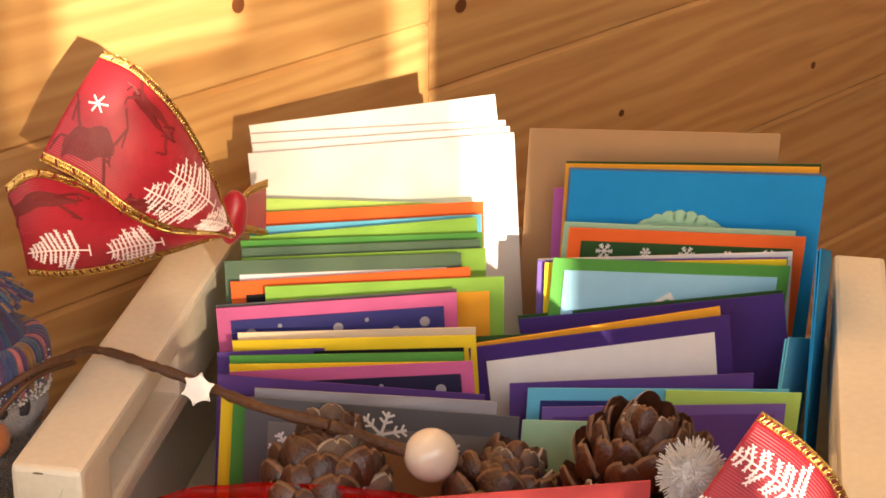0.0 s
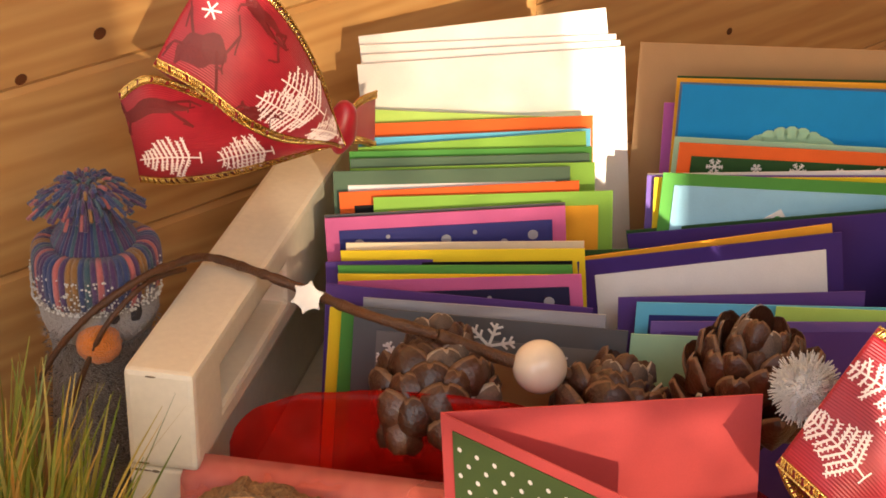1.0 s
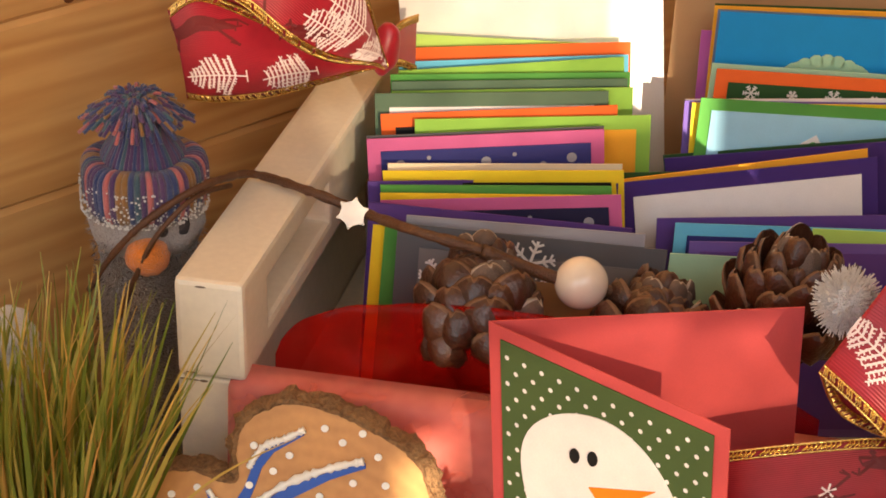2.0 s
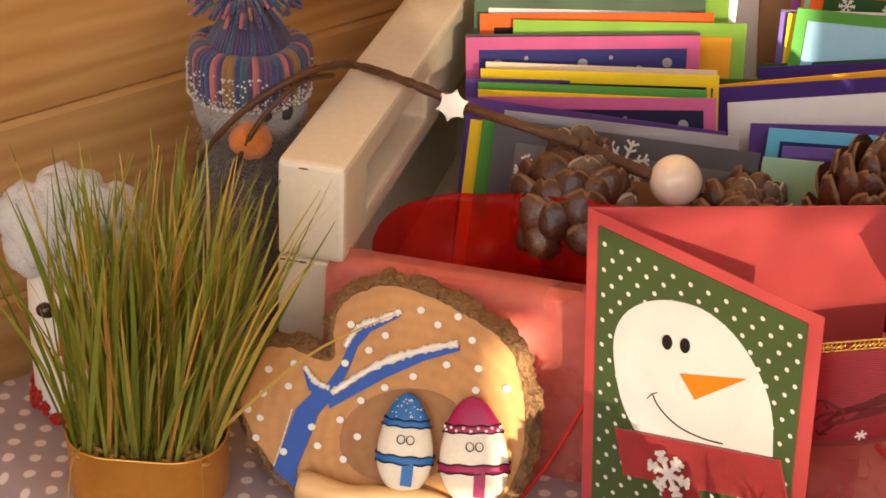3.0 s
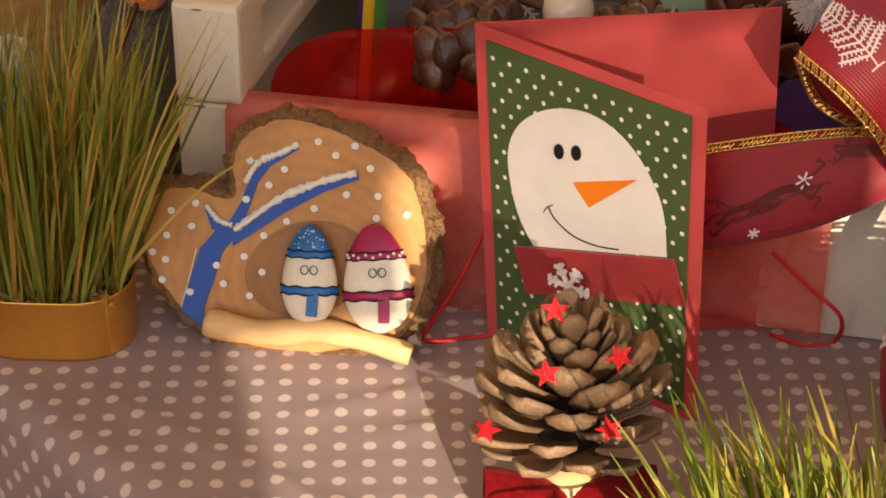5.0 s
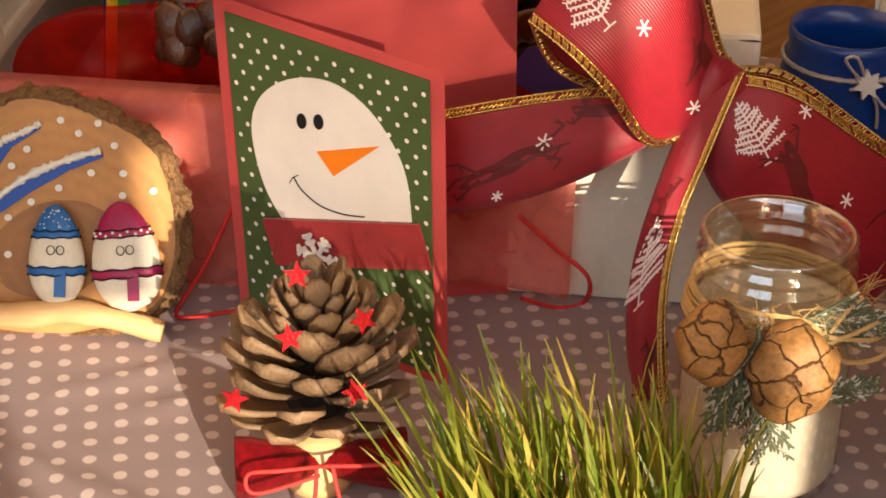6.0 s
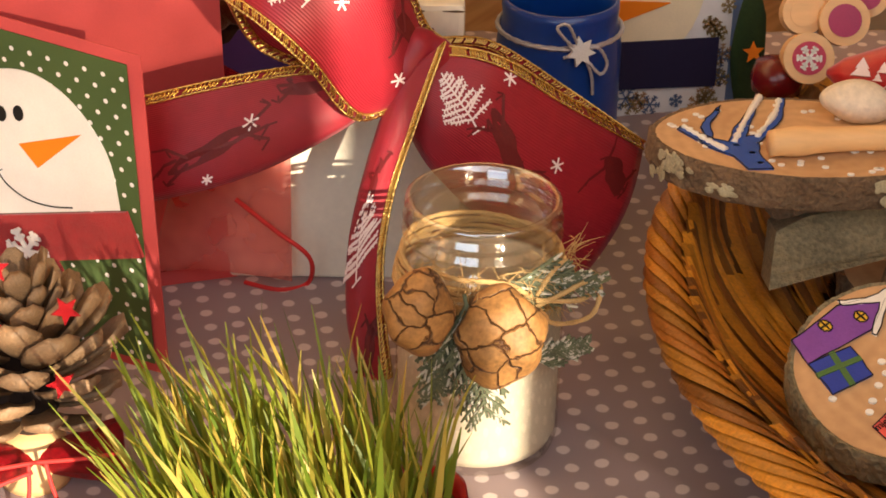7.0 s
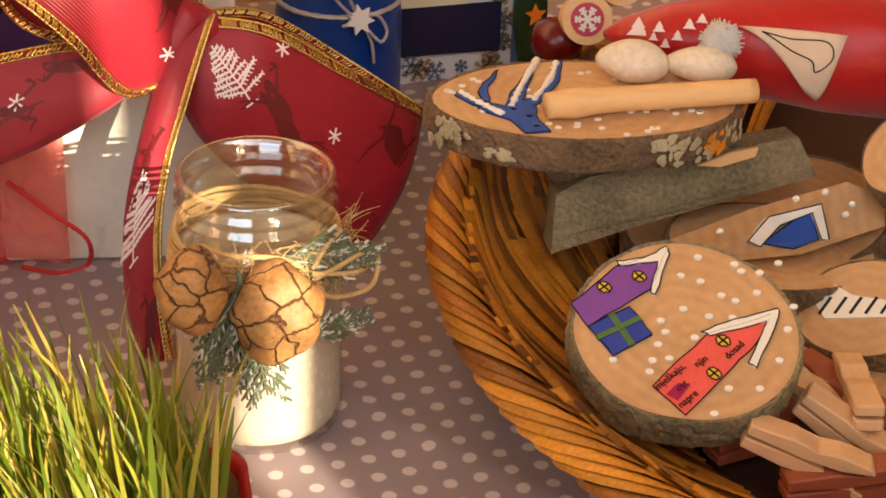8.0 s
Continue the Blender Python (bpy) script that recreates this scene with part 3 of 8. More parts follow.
def card(tl, tr, colour, inner=None, edge=0.006, kind="greeting_card", label="", drop=0.0, deep=0.0, foot=0.012, motif=None):
    """A folded card standing in the crate, from its two top corners; inner: mounted sheet."""
    tl, tr = Vector(tl), Vector(tr)
    m = basis(tl, tr)
    wd = (tr - tl).length
    h = max(0.03, (tl.z + tr.z) / 2 - foot)
    m = m @ pose(0, 0, 0, -3.0)
    ob = thing(kind, label or colour.replace("_", " ") + " craft card standing among others in the crate", "envelope" if kind == "envelope" else "card", m, "cards in the crate")
    bm = bmesh.new()
    box(bm, 0, wd, 0, 0.0006, -h, 0)
    part("front_leaf", bm, paper(colour), ob)
    bm = bmesh.new()
    box(bm, 0.0003, wd - 0.0002, 0.0012, 0.0018, -h, -0.0008, pose(0, 0, 0, -0.6))
    part("back_leaf", bm, paper(colour), ob)
    if inner:
        bm = bmesh.new()
        box(bm, edge + deep, wd - edge, -0.0007, -0.0002, -h + edge, -edge - drop)
        sh = part("mounted_sheet", bm, paper(inner), ob)
        if motif == "dots":
            for k in range(7):
                bm = bmesh.new()
                prism(bm, oval_pts((0.0021, 0.0009, 0.0016)[k % 3], (0.0021, 0.0009, 0.0016)[k % 3], 12, edge + 0.008 + k * (wd - 2 * edge - 0.016) / 6, -edge - drop - 0.006 + 0.003 * math.sin(k * 2.1)), 0.0003, Matrix.Translation((0, -0.0011, 0)))
                part("silver_dot", bm, paper("silver"), ob)
        if motif == "large":
            for k, (fx, dz, r) in enumerate(((0.05, 0.008, 0.0075), (0.50, -0.001, 0.0100), (0.86, 0.009, 0.0085), (0.28, 0.026, 0.0060), (0.70, 0.030, 0.0070))):
                bm = bmesh.new()
                snowflake(bm, edge + 0.004 + fx * (wd - 2 * edge - 0.008), -edge - drop - 0.003 - dz, r, 0.0011, 0.0003, m=Matrix.Translation((0, -0.0011, 0)), turn=15.0 * k)
                part("snowflake_print", bm, paper("white"), ob)
            bm = bmesh.new()
            box(bm, wd * 0.42, wd * 0.90, -0.0016, -0.0012, -0.045, -0.018)
            part("kraft_panel", bm, paper("kraft"), ob)
        if motif == "flakes":
            for k in range(5):
                bm = bmesh.new()
                snowflake(bm, edge + 0.010 + k * (wd - 2 * edge - 0.02) / 4, -edge - drop - 0.004, (0.0035, 0.0022)[k % 2], 0.0005, 0.0003, m=Matrix.Translation((0, -0.0011, 0)))
                part("snowflake_print", bm, paper("white"), ob)
    return ob


env = "plain white envelope standing behind the cards in the crate"
card((0.0091, 0.2790, 0.1594), (0.1157, 0.2790, 0.1718), "white", kind="envelope", label=env)
card((0.0098, 0.2742, 0.1571), (0.1201, 0.2742, 0.1616), "white", kind="envelope", label=env)
card((0.0105, 0.2694, 0.1545), (0.1214, 0.2694, 0.1605), "white", kind="envelope", label=env)
card((0.0086, 0.2646, 0.1519), (0.1228, 0.2646, 0.1594), "white", kind="envelope", label=env)
card((0.0095, 0.2538, 0.1358), (0.1072, 0.2538, 0.1308), "pale_lime")
card((0.0094, 0.2478, 0.1313), (0.1085, 0.2478, 0.1346), "orange")
card((0.0089, 0.2418, 0.1274), (0.1070, 0.2418, 0.1312), "sky")
card((0.0089, 0.2358, 0.1258), (0.1043, 0.2358, 0.1325), "lime", "amber", 0.008, deep=0.04)
card((0.0052, 0.2310, 0.1260), (0.1068, 0.2310, 0.1275), "green")
card((0.0057, 0.2262, 0.1247), (0.1052, 0.2262, 0.1265), "grey_green")
card((0.0057, 0.2214, 0.1223), (0.1071, 0.2214, 0.1245), "lime")
card((-0.0013, 0.2166, 0.1233), (0.0963, 0.2166, 0.1248), "grey_green", "white", 0.006)
card((0.0011, 0.2106, 0.1166), (0.0996, 0.2106, 0.1210), "orange", "black", 0.006)
card((0.0152, 0.2058, 0.1164), (0.1131, 0.2058, 0.1186), "lime", "amber", 0.006)
card((-0.0047, 0.1998, 0.1114), (0.0931, 0.1998, 0.1162), "slate")
card((-0.0046, 0.1962, 0.1116), (0.0928, 0.1962, 0.1164), "pink", "navy", 0.0055, label="pink craft card with a dark blue sheet of silver dots", motif="dots")
card((0.0041, 0.1878, 0.1046), (0.1001, 0.1878, 0.1045), "cream")
card((0.0019, 0.1830, 0.1035), (0.0981, 0.1679, 0.1109), "yellow", "black", 0.005)
card((-0.0040, 0.1770, 0.1015), (0.0923, 0.1770, 0.1033), "purple")
card((0.0010, 0.1722, 0.1023), (0.0924, 0.1580, 0.1086), "green")
card((0.0010, 0.1674, 0.1010), (0.0931, 0.1536, 0.1066), "yellow")
card((0.0011, 0.1626, 0.1000), (0.0951, 0.1492, 0.1091), "pink", "night", 0.005, label="pink craft card with a night-blue sheet of silver dots", motif="dots")
card((-0.0033, 0.1566, 0.1023), (0.0996, 0.1437, 0.0971), "purple")
card((-0.0024, 0.1506, 0.0961), (0.0349, 0.1506, 0.0934), "purple")
card((-0.0017, 0.1470, 0.0970), (0.0653, 0.1470, 0.0919), "yellow")
card((0.0030, 0.1434, 0.0988), (0.0695, 0.1434, 0.0938), "green")
card((0.0113, 0.1398, 0.1048), (0.1027, 0.1283, 0.1023), "silver")
card((0.0079, 0.1350, 0.1036), (0.1109, 0.1239, 0.0977), "slate", "dusk", 0.009, label="slate grey card with large white snowflakes and a kraft panel", motif="large")
card((0.1299, 0.2669, 0.1605), (0.2403, 0.2669, 0.1558), "kraft", label="plain brown kraft paper sheet behind the cards", kind="kraft_envelope")
card((0.1438, 0.2493, 0.1517), (0.2545, 0.2493, 0.1482), "dark_green")
card((0.1431, 0.2460, 0.1520), (0.2529, 0.2460, 0.1482), "amber")
card((0.1439, 0.2416, 0.1519), (0.2529, 0.2416, 0.1469), "steel")
bluec = card((0.1442, 0.2372, 0.1526), (0.2536, 0.2372, 0.1473), "blue", label="bright blue card with a pale scalloped paper cloud")
bm = bmesh.new()
prism(bm, oval_pts(0.021, 0.010, 22, 0.048, -0.028), 0.0005, Matrix.Translation((0, -0.0012, 0)))
for k in range(9):
    prism(bm, oval_pts(0.0032, 0.003, 10, 0.029 + 0.0047 * k, -0.028 + 0.009 * math.sin(math.pi * (k + 0.5) / 9)), 0.0004, Matrix.Translation((0, -0.0015, 0)))
part("paper_cloud", bm, paper("mint"), bluec)
card((0.1392, 0.2520, 0.1385), (0.1890, 0.2520, 0.1374), "magenta")
card((0.1407, 0.2273, 0.1332), (0.2398, 0.2273, 0.1266), "mint")
card((0.1421, 0.2229, 0.1325), (0.2432, 0.2229, 0.1258), "orange", "dark_green", 0.0055, label="orange card with a dark green snowflake sheet", motif="flakes")
card((0.1286, 0.2163, 0.1213), (0.2361, 0.2163, 0.1221), "white")
card((0.1279, 0.2130, 0.1221), (0.2334, 0.2130, 0.1211), "violet")
card((0.1305, 0.2097, 0.1225), (0.2321, 0.2097, 0.1216), "yellow")
wash = card((0.1333, 0.2053, 0.1267), (0.2326, 0.2053, 0.1205), "green", "wash", 0.005, label="green card with a pale blue winter painting")
bm = bmesh.new()
prism(bm, [(0.034, -0.024), (0.050, -0.013), (0.056, -0.022), (0.050, -0.027)], 0.0004, Matrix.Translation((0, -0.0012, 0)))
part("painted_roof", bm, paper("white"), wash)
for k, q in enumerate(((0.042, -0.021), (0.049, -0.018), (0.052, -0.023))):
    bm = bmesh.new()
    prism(bm, oval_pts(0.002, 0.002, 10, *q), 0.0004, Matrix.Translation((0, -0.0017, 0)))
    part("painted_dot", bm, paper(("coral", "green", "coral")[k]), wash)
card((0.1194, 0.2070, 0.0998), (0.2259, 0.1899, 0.1170), "dark_green")
card((0.1193, 0.2022, 0.1006), (0.2252, 0.1855, 0.1175), "deep_purple")
card((0.0983, 0.1789, 0.1047), (0.1604, 0.1789, 0.1060), "dark_green")
card((0.0939, 0.1745, 0.1032), (0.1967, 0.1745, 0.1177), "amber")
card((0.0953, 0.1679, 0.1052), (0.1992, 0.1679, 0.1171), "deep_purple", "white", 0.0065, label="deep purple card with a plain white sheet", deep=0.0)
card((0.1097, 0.1481, 0.0994), (0.2058, 0.1481, 0.1010), "purple")
card((0.1161, 0.1415, 0.1007), (0.2187, 0.1415, 0.0969), "sky", "navy", 0.005)
card((0.1694, 0.1382, 0.0999), (0.2228, 0.1382, 0.0970), "pale_lime")
card((0.1203, 0.1305, 0.0982), (0.2147, 0.1305, 0.0967), "violet", "purple", 0.004)
card((0.1122, 0.1250, 0.0959), (0.1391, 0.1250, 0.0943), "mint")
card((0.2224, 0.1613, 0.1097), (0.2412, 0.1921, 0.0933), "sky")
card((0.2352, 0.1723, 0.1432), (0.2530, 0.2163, 0.1220), "blue")
# ---- folded snowman card ----
F0, E0, B0 = Vector((0.0430, 0.0190, 0.0012)), Vector((0.1115, -0.0390, 0.0012)), Vector((0.1450, 0.0235, 0.0012))
snow_card = thing("snowman_card", "standing coral card with a dotted green front and paper snowman head", "card", Matrix.Identity(4))


def leaf(name, o, to, tl, tr, colour, thick=0.0006):
    """One leaf of the card: foot line from o to `to`, top corners tl and tr."""
    bm = bmesh.new()
    n = (to - o).cross(Vector((0, 0, 1))).normalized() * thick
    a = [bm.verts.new(p) for p in (o, to, tr, tl)]
    b = [bm.verts.new(p - n) for p in (o, to, tr, tl)]
    bm.faces.new(a)
    bm.faces.new(b[::-1])
    for i in range(4):
        bm.faces.new((a[i], b[i], b[(i + 1) % 4], a[(i + 1) % 4]))
    return part(name, bm, paper(colour), snow_card)


FT, ET, BT = Vector((0.0369, 0.0195, 0.1252)), Vector((0.1082, -0.0360, 0.1184)), Vector((0.1417, 0.0240, 0.1281))
back = leaf("back_leaf", F0, B0, FT, BT, "coral")
front = leaf("front_leaf", F0, E0, FT, ET, "coral")


def on_flap(x, z, y=0.0):
    """A point of the card's front, x and z from 0 to 1, y metres into it."""
    a, b = F0.lerp(E0, x), FT.lerp(ET, x)
    n = (E0 - F0).cross(Vector((0, 0, 1))).normalized()
    return a.lerp(b, z) - n * y


def flap_piece(name, pts, lift, colour, parent, label="", material=None, thick=0.0004):
    bm = bmesh.new()
    a = [bm.verts.new(on_flap(x, z, -lift - thick)) for x, z in pts]
    b = [bm.verts.new(on_flap(x, z, -lift)) for x, z in pts]
    bm.faces.new(a)
    bm.faces.new(b[::-1])
    n = len(pts)
    for i in range(n):
        bm.faces.new((a[i], b[i], b[(i + 1) % n], a[(i + 1) % n]))
    return part(name, bm, material or paper(colour), parent, label)


flap_piece("dotted_sheet", [(0.055, 0.03), (0.945, 0.03), (0.945, 0.965), (0.055, 0.965)], 0.0003, "forest", front)
rows = 23
bm = bmesh.new()
for j in range(rows):
    for i in range(12):
        x, z = 0.085 + (i + 0.5 * (j % 2)) * 0.076, 0.05 + j * 0.0395
        if x > 0.93:
            continue
        cap = bm.faces.new([bm.verts.new(on_flap(x + 0.0095 * math.cos(k * math.pi / 5), z + 0.0072 * math.sin(k * math.pi / 5), -0.00082)) for k in range(10)])
tagged(part("printed_dots", bm, paper("white"), front), kind="stuff")
flap_piece("snowman_head", [(p.x, p.z) for p in spline([(x, 0, z) for x, z in [(0.2551, 0.3794), (0.1922, 0.4491), (0.1537, 0.5437), (0.1436, 0.6473), (0.1880, 0.7363), (0.2842, 0.8059), (0.4016, 0.8481), (0.5275, 0.8622), (0.6429, 0.8369), (0.7351, 0.7836), (0.8078, 0.7076), (0.8445, 0.6297), (0.8595, 0.5127)]], 40)], 0.0008, "white", front)
for ex, ez in [(0.3842, 0.7136), (0.4618, 0.7295)]:
    flap_piece("paper_eye", oval_pts(0.021, 0.024, 14, ex, ez, -25), 0.0013, "ink", front)
flap_piece("paper_nose", [(0.4472, 0.6352), (0.7294, 0.7183), (0.5194, 0.5759)], 0.0013, "carrot", front)
bm = bmesh.new()
tube(bm, spline([on_flap(x, z, -0.0013) for x, z in [(0.3291, 0.5271), (0.3642, 0.4930), (0.4471, 0.4639), (0.5516, 0.4624), (0.6500, 0.4777)]], 20), 0.0003, 5)
tube(bm, [on_flap(x, z, -0.0013) for x, z in [(0.3064, 0.5033), (0.3236, 0.5239), (0.3509, 0.5380)]], 0.0002, 5)
part("drawn_smile", bm, paper("ink"), front)
FELT = mat("red_felt", lin((0.63, 0.07, 0.10)), 0.9, 0.25, 400, 0.4, sheen=0.4)
flap_piece("felt_scarf", [(0.1715, 0.3597), (0.8966, 0.5193), (0.9500, 0.3870), (0.2217, 0.2200)], 0.0013, "red", front, material=FELT, thick=0.0012)
flap_piece("scarf_tail", [(0.3838, 0.2630), (0.5461, 0.2993), (0.6434, 0.1756), (0.4319, 0.1360)], 0.0010, "red", front, material=FELT, thick=0.0010)
SC = (0.4399, 0.3079)
bm = bmesh.new()
snowflake(bm, 0, 0, 0.0085, 0.0016, 0.0008, to=lambda x, y, z: on_flap(SC[0] + x / 0.089, SC[1] + z / 0.12, -0.0042 + y))
part("snowflake_charm", bm, paper("white"), front)

# ---- heart slice of wood ----
SLICE = grain_wood("cut_wood", lin((0.82, 0.66, 0.48)), lin((0.58, 0.40, 0.25)), 1.0, 0.5, rings=True)
HEART_WOOD = grain_wood("heart_wood", lin((0.80, 0.58, 0.33)), lin((0.56, 0.34, 0.16)), 1.0, 0.55, rings=True, axis="Y", heart=(0.034, 0, 0.024))
BARK = mat("bark", lin((0.47, 0.37, 0.27)), 0.95, 0.55, 120, 0.9, dist=0.002)
PEELED = mat("peeled_stick", lin((0.90, 0.72, 0.50)), 0.55, 0.12, 90, 0.2, stretch=(0.2, 1, 1))
BLUE_PAINT = mat("blue_paint", lin((0.10, 0.30, 0.66)), 0.5, 0.1, 200)
WHITE_PAINT = mat("white_paint", lin((0.93, 0.91, 0.87)), 0.6, 0.05, 300, 0.3)
ROUGH_STONE = mat("pitted_limestone", lin((0.88, 0.82, 0.73)), 0.8, 0.22, 90, 0.35, dist=0.0008)
STONE = mat("painted_stone", lin((0.92, 0.88, 0.80)), 0.45, 0.08, 120, 0.2)
H0, H1 = Vector((-0.0588, 0.0195, 0.0040)), Vector((0.0113, 0.0046, 0.0040))
HM = basis(H0, H1, (0.0, 0.42, 1.0))
HI = HM.inverted()


def heart_outline(n=230):
    """Outline of the slice: low left lobe, tall right lobe, a notch between."""
    key = [(0.0002, -0.0021), (-0.0138, 0.0072), (-0.0240, 0.0193), (-0.0300, 0.0332), (-0.0293, 0.0449), (-0.0226, 0.0523), (-0.0111, 0.0551), (-0.0002, 0.0527), (0.0040, 0.0529), (0.0023, 0.0635), (0.0057, 0.0733), (0.0153, 0.0803), (0.0275, 0.0828), (0.0424, 0.0799), (0.0576, 0.0741), (0.0710, 0.0660), (0.0773, 0.0527), (0.0807, 0.0368), (0.0793, 0.0200), (0.0738, 0.0077), (0.0594, -0.0011), (0.0391, -0.0058), (0.0178, -0.0058)]
    out = spline([(x, 0, z) for x, z in key] + [(key[0][0], 0, key[0][1])], n)
    return [(p.x, p.z) for p in out[:-1]]


OUT = heart_outline()
heart = thing("heart_slice", "heart-shaped bark-edged wood slice with a painted blue winter tree", "wood slice", HM)
cx0, cz0 = sum(p[0] for p in OUT) / len(OUT), sum(p[1] for p in OUT) / len(OUT)


def shrunk(pts, d):
    """The outline drawn in by d."""
    out = []
    for i, (x, z) in enumerate(pts):
        a, b = pts[i - 1], pts[(i + 1) % len(pts)]
        tx, tz = b[0] - a[0], b[1] - a[1]
        L = math.hypot(tx, tz) or 1
        nx, nz = -tz / L, tx / L
        if (cx0 - x) * nx + (cz0 - z) * nz < 0:
            nx, nz = -nx, -nz
        out.append((x + nx * d, z + nz * d))
    return out


bm = bmesh.new()
prism(bm, shrunk(OUT, 0.0022), 0.011)
part("wood_face", bm, HEART_WOOD, heart)
bm = bmesh.new()
rings = []
for d, y in ((0.0026, -0.0004), (0.0014, -0.0010), (0.0004, 0.0002), (-0.0010, 0.0025), (-0.0018, 0.0055), (-0.0012, 0.0090), (0.002, 0.0118)):
    ring = []
    for (x, z), (x1, z1) in zip(shrunk(OUT, d), shrunk(OUT, d - 0.001)):
        k = 1.6 * noise.noise((x * 260, y * 260, z * 260)) + 1.1 * noise.noise((x * 700, y * 500, z * 700)) + (0.9 if noise.noise((x * 120, 3.0, z * 120)) > 0.1 else 0.0)
        k *= 0.35 if d > 0.002 else 1.0
        ring.append(bm.verts.new((x + (x1 - x) * k, y - 0.0007 * max(0, k) * (y < 0.001), z + (z1 - z) * k)))
    rings.append(ring)
for a, b in zip(rings, rings[1:]):
    for i in range(len(a)):
        bm.faces.new((a[i], a[(i + 1) % len(a)], b[(i + 1) % len(a)], b[i]))
part("bark", bm, mat("warm_bark", lin((0.52, 0.38, 0.24)), 0.95, 0.55, 140, 0.9, dist=0.002), heart)


def painted(name, pts, material, parent, y=-0.0008, thick=0.0006):
    bm = bmesh.new()
    prism(bm, pts, thick, Matrix.Translation((0, y, 0)))
    return part(name, bm, material, parent)


painted("painted_trunk", [(-0.0119, 0.0054), (-0.0094, 0.0150), (-0.0073, 0.0242), (-0.0056, 0.0308), (-0.0008, 0.0369), (0.0009, 0.0407), (0.0045, 0.0409), (0.0088, 0.0489), (0.0115, 0.0576), (0.0163, 0.0646), (0.0290, 0.0717), (0.0288, 0.0698), (0.0186, 0.0627), (0.0146, 0.0567), (0.0121, 0.0479), (0.0098, 0.0413), (0.0067, 0.0356), (0.0027, 0.0297), (0.0002, 0.0191), (-0.0029, 0.0091), (-0.0019, 0.0012), (-0.0091, 0.0038)], BLUE_PAINT, heart)
painted("painted_branch", [(0.0058, 0.0358), (0.0233, 0.0506), (0.0391, 0.0582), (0.0513, 0.0627), (0.0516, 0.0608), (0.0394, 0.0554), (0.0259, 0.0470), (0.0070, 0.0329)], BLUE_PAINT, heart, -0.0011)
painted("painted_twig", [(-0.0049, 0.0465), (-0.0027, 0.0460), (0.0008, 0.0411), (0.0051, 0.0410), (0.0046, 0.0384), (-0.0014, 0.0382)], BLUE_PAINT, heart, -0.0011)


def snow_line(pts, w):
    bm = bmesh.new()
    P = spline([(x, -0.0010, z) for x, z in pts], 40)
    rr = random.Random(7)
    tube(bm, P, [w * rr.uniform(0.6, 1.35) for _ in P], 6)
    part("painted_snow", bm, WHITE_PAINT, heart, smooth=True)


snow_line([(0.0071, 0.0388), (0.0232, 0.0516), (0.0389, 0.0593), (0.0508, 0.0632)], 0.0016)
snow_line([(0.0100, 0.0563), (0.0145, 0.0641), (0.0222, 0.0680), (0.0290, 0.0719)], 0.0014)
snow_line([(-0.0041, 0.0468), (0.0007, 0.0419), (0.0061, 0.0403)], 0.0012)
snow_line([(-0.0068, 0.0306), (-0.0089, 0.0197), (-0.0114, 0.0087)], 0.0003)
for x, z in [(0.0361, 0.0732), (0.0428, 0.0689), (0.0557, 0.0652), (0.0113, 0.0644), (0.0189, 0.0561), (0.0243, 0.0623), (0.0591, 0.0555), (0.0476, 0.0551), (0.0361, 0.0491), (0.0263, 0.0436), (0.0181, 0.0376), (0.0591, 0.0476), (-0.0080, 0.0472), (-0.0172, 0.0437), (-0.0183, 0.0346), (-0.0183, 0.0256), (-0.0191, 0.0180), (0.0107, 0.0502), (0.0041, 0.0187), (0.0141, 0.0152), (0.0183, 0.0243), (0.0701, 0.0498), (0.0113, 0.0294), (-0.0091, 0.0387), (0.0011, 0.0252), (-0.0083, 0.0145), (-0.0233, 0.0279), (0.0496, 0.0728)]:
    painted("painted_dot", oval_pts(0.0014, 0.0013, 11, x, z), WHITE_PAINT, heart, -0.0012)
painted("dark_heartwood", oval_pts(0.024, 0.017, 24, *(0.0348, 0.0270), 20), grain_wood("heartwood", lin((0.70, 0.48, 0.26)), lin((0.46, 0.28, 0.13)), 1.0, 0.55, rings=True, axis="Y", heart=(0.034, 0, 0.024)), heart, -0.0002, 0.0004)
TEAL, CRIMSON = mat("teal_paint", lin((0.14, 0.42, 0.70)), 0.4, 0.2, 300), mat("crimson_paint", lin((0.64, 0.10, 0.32)), 0.4, 0.12, 300)


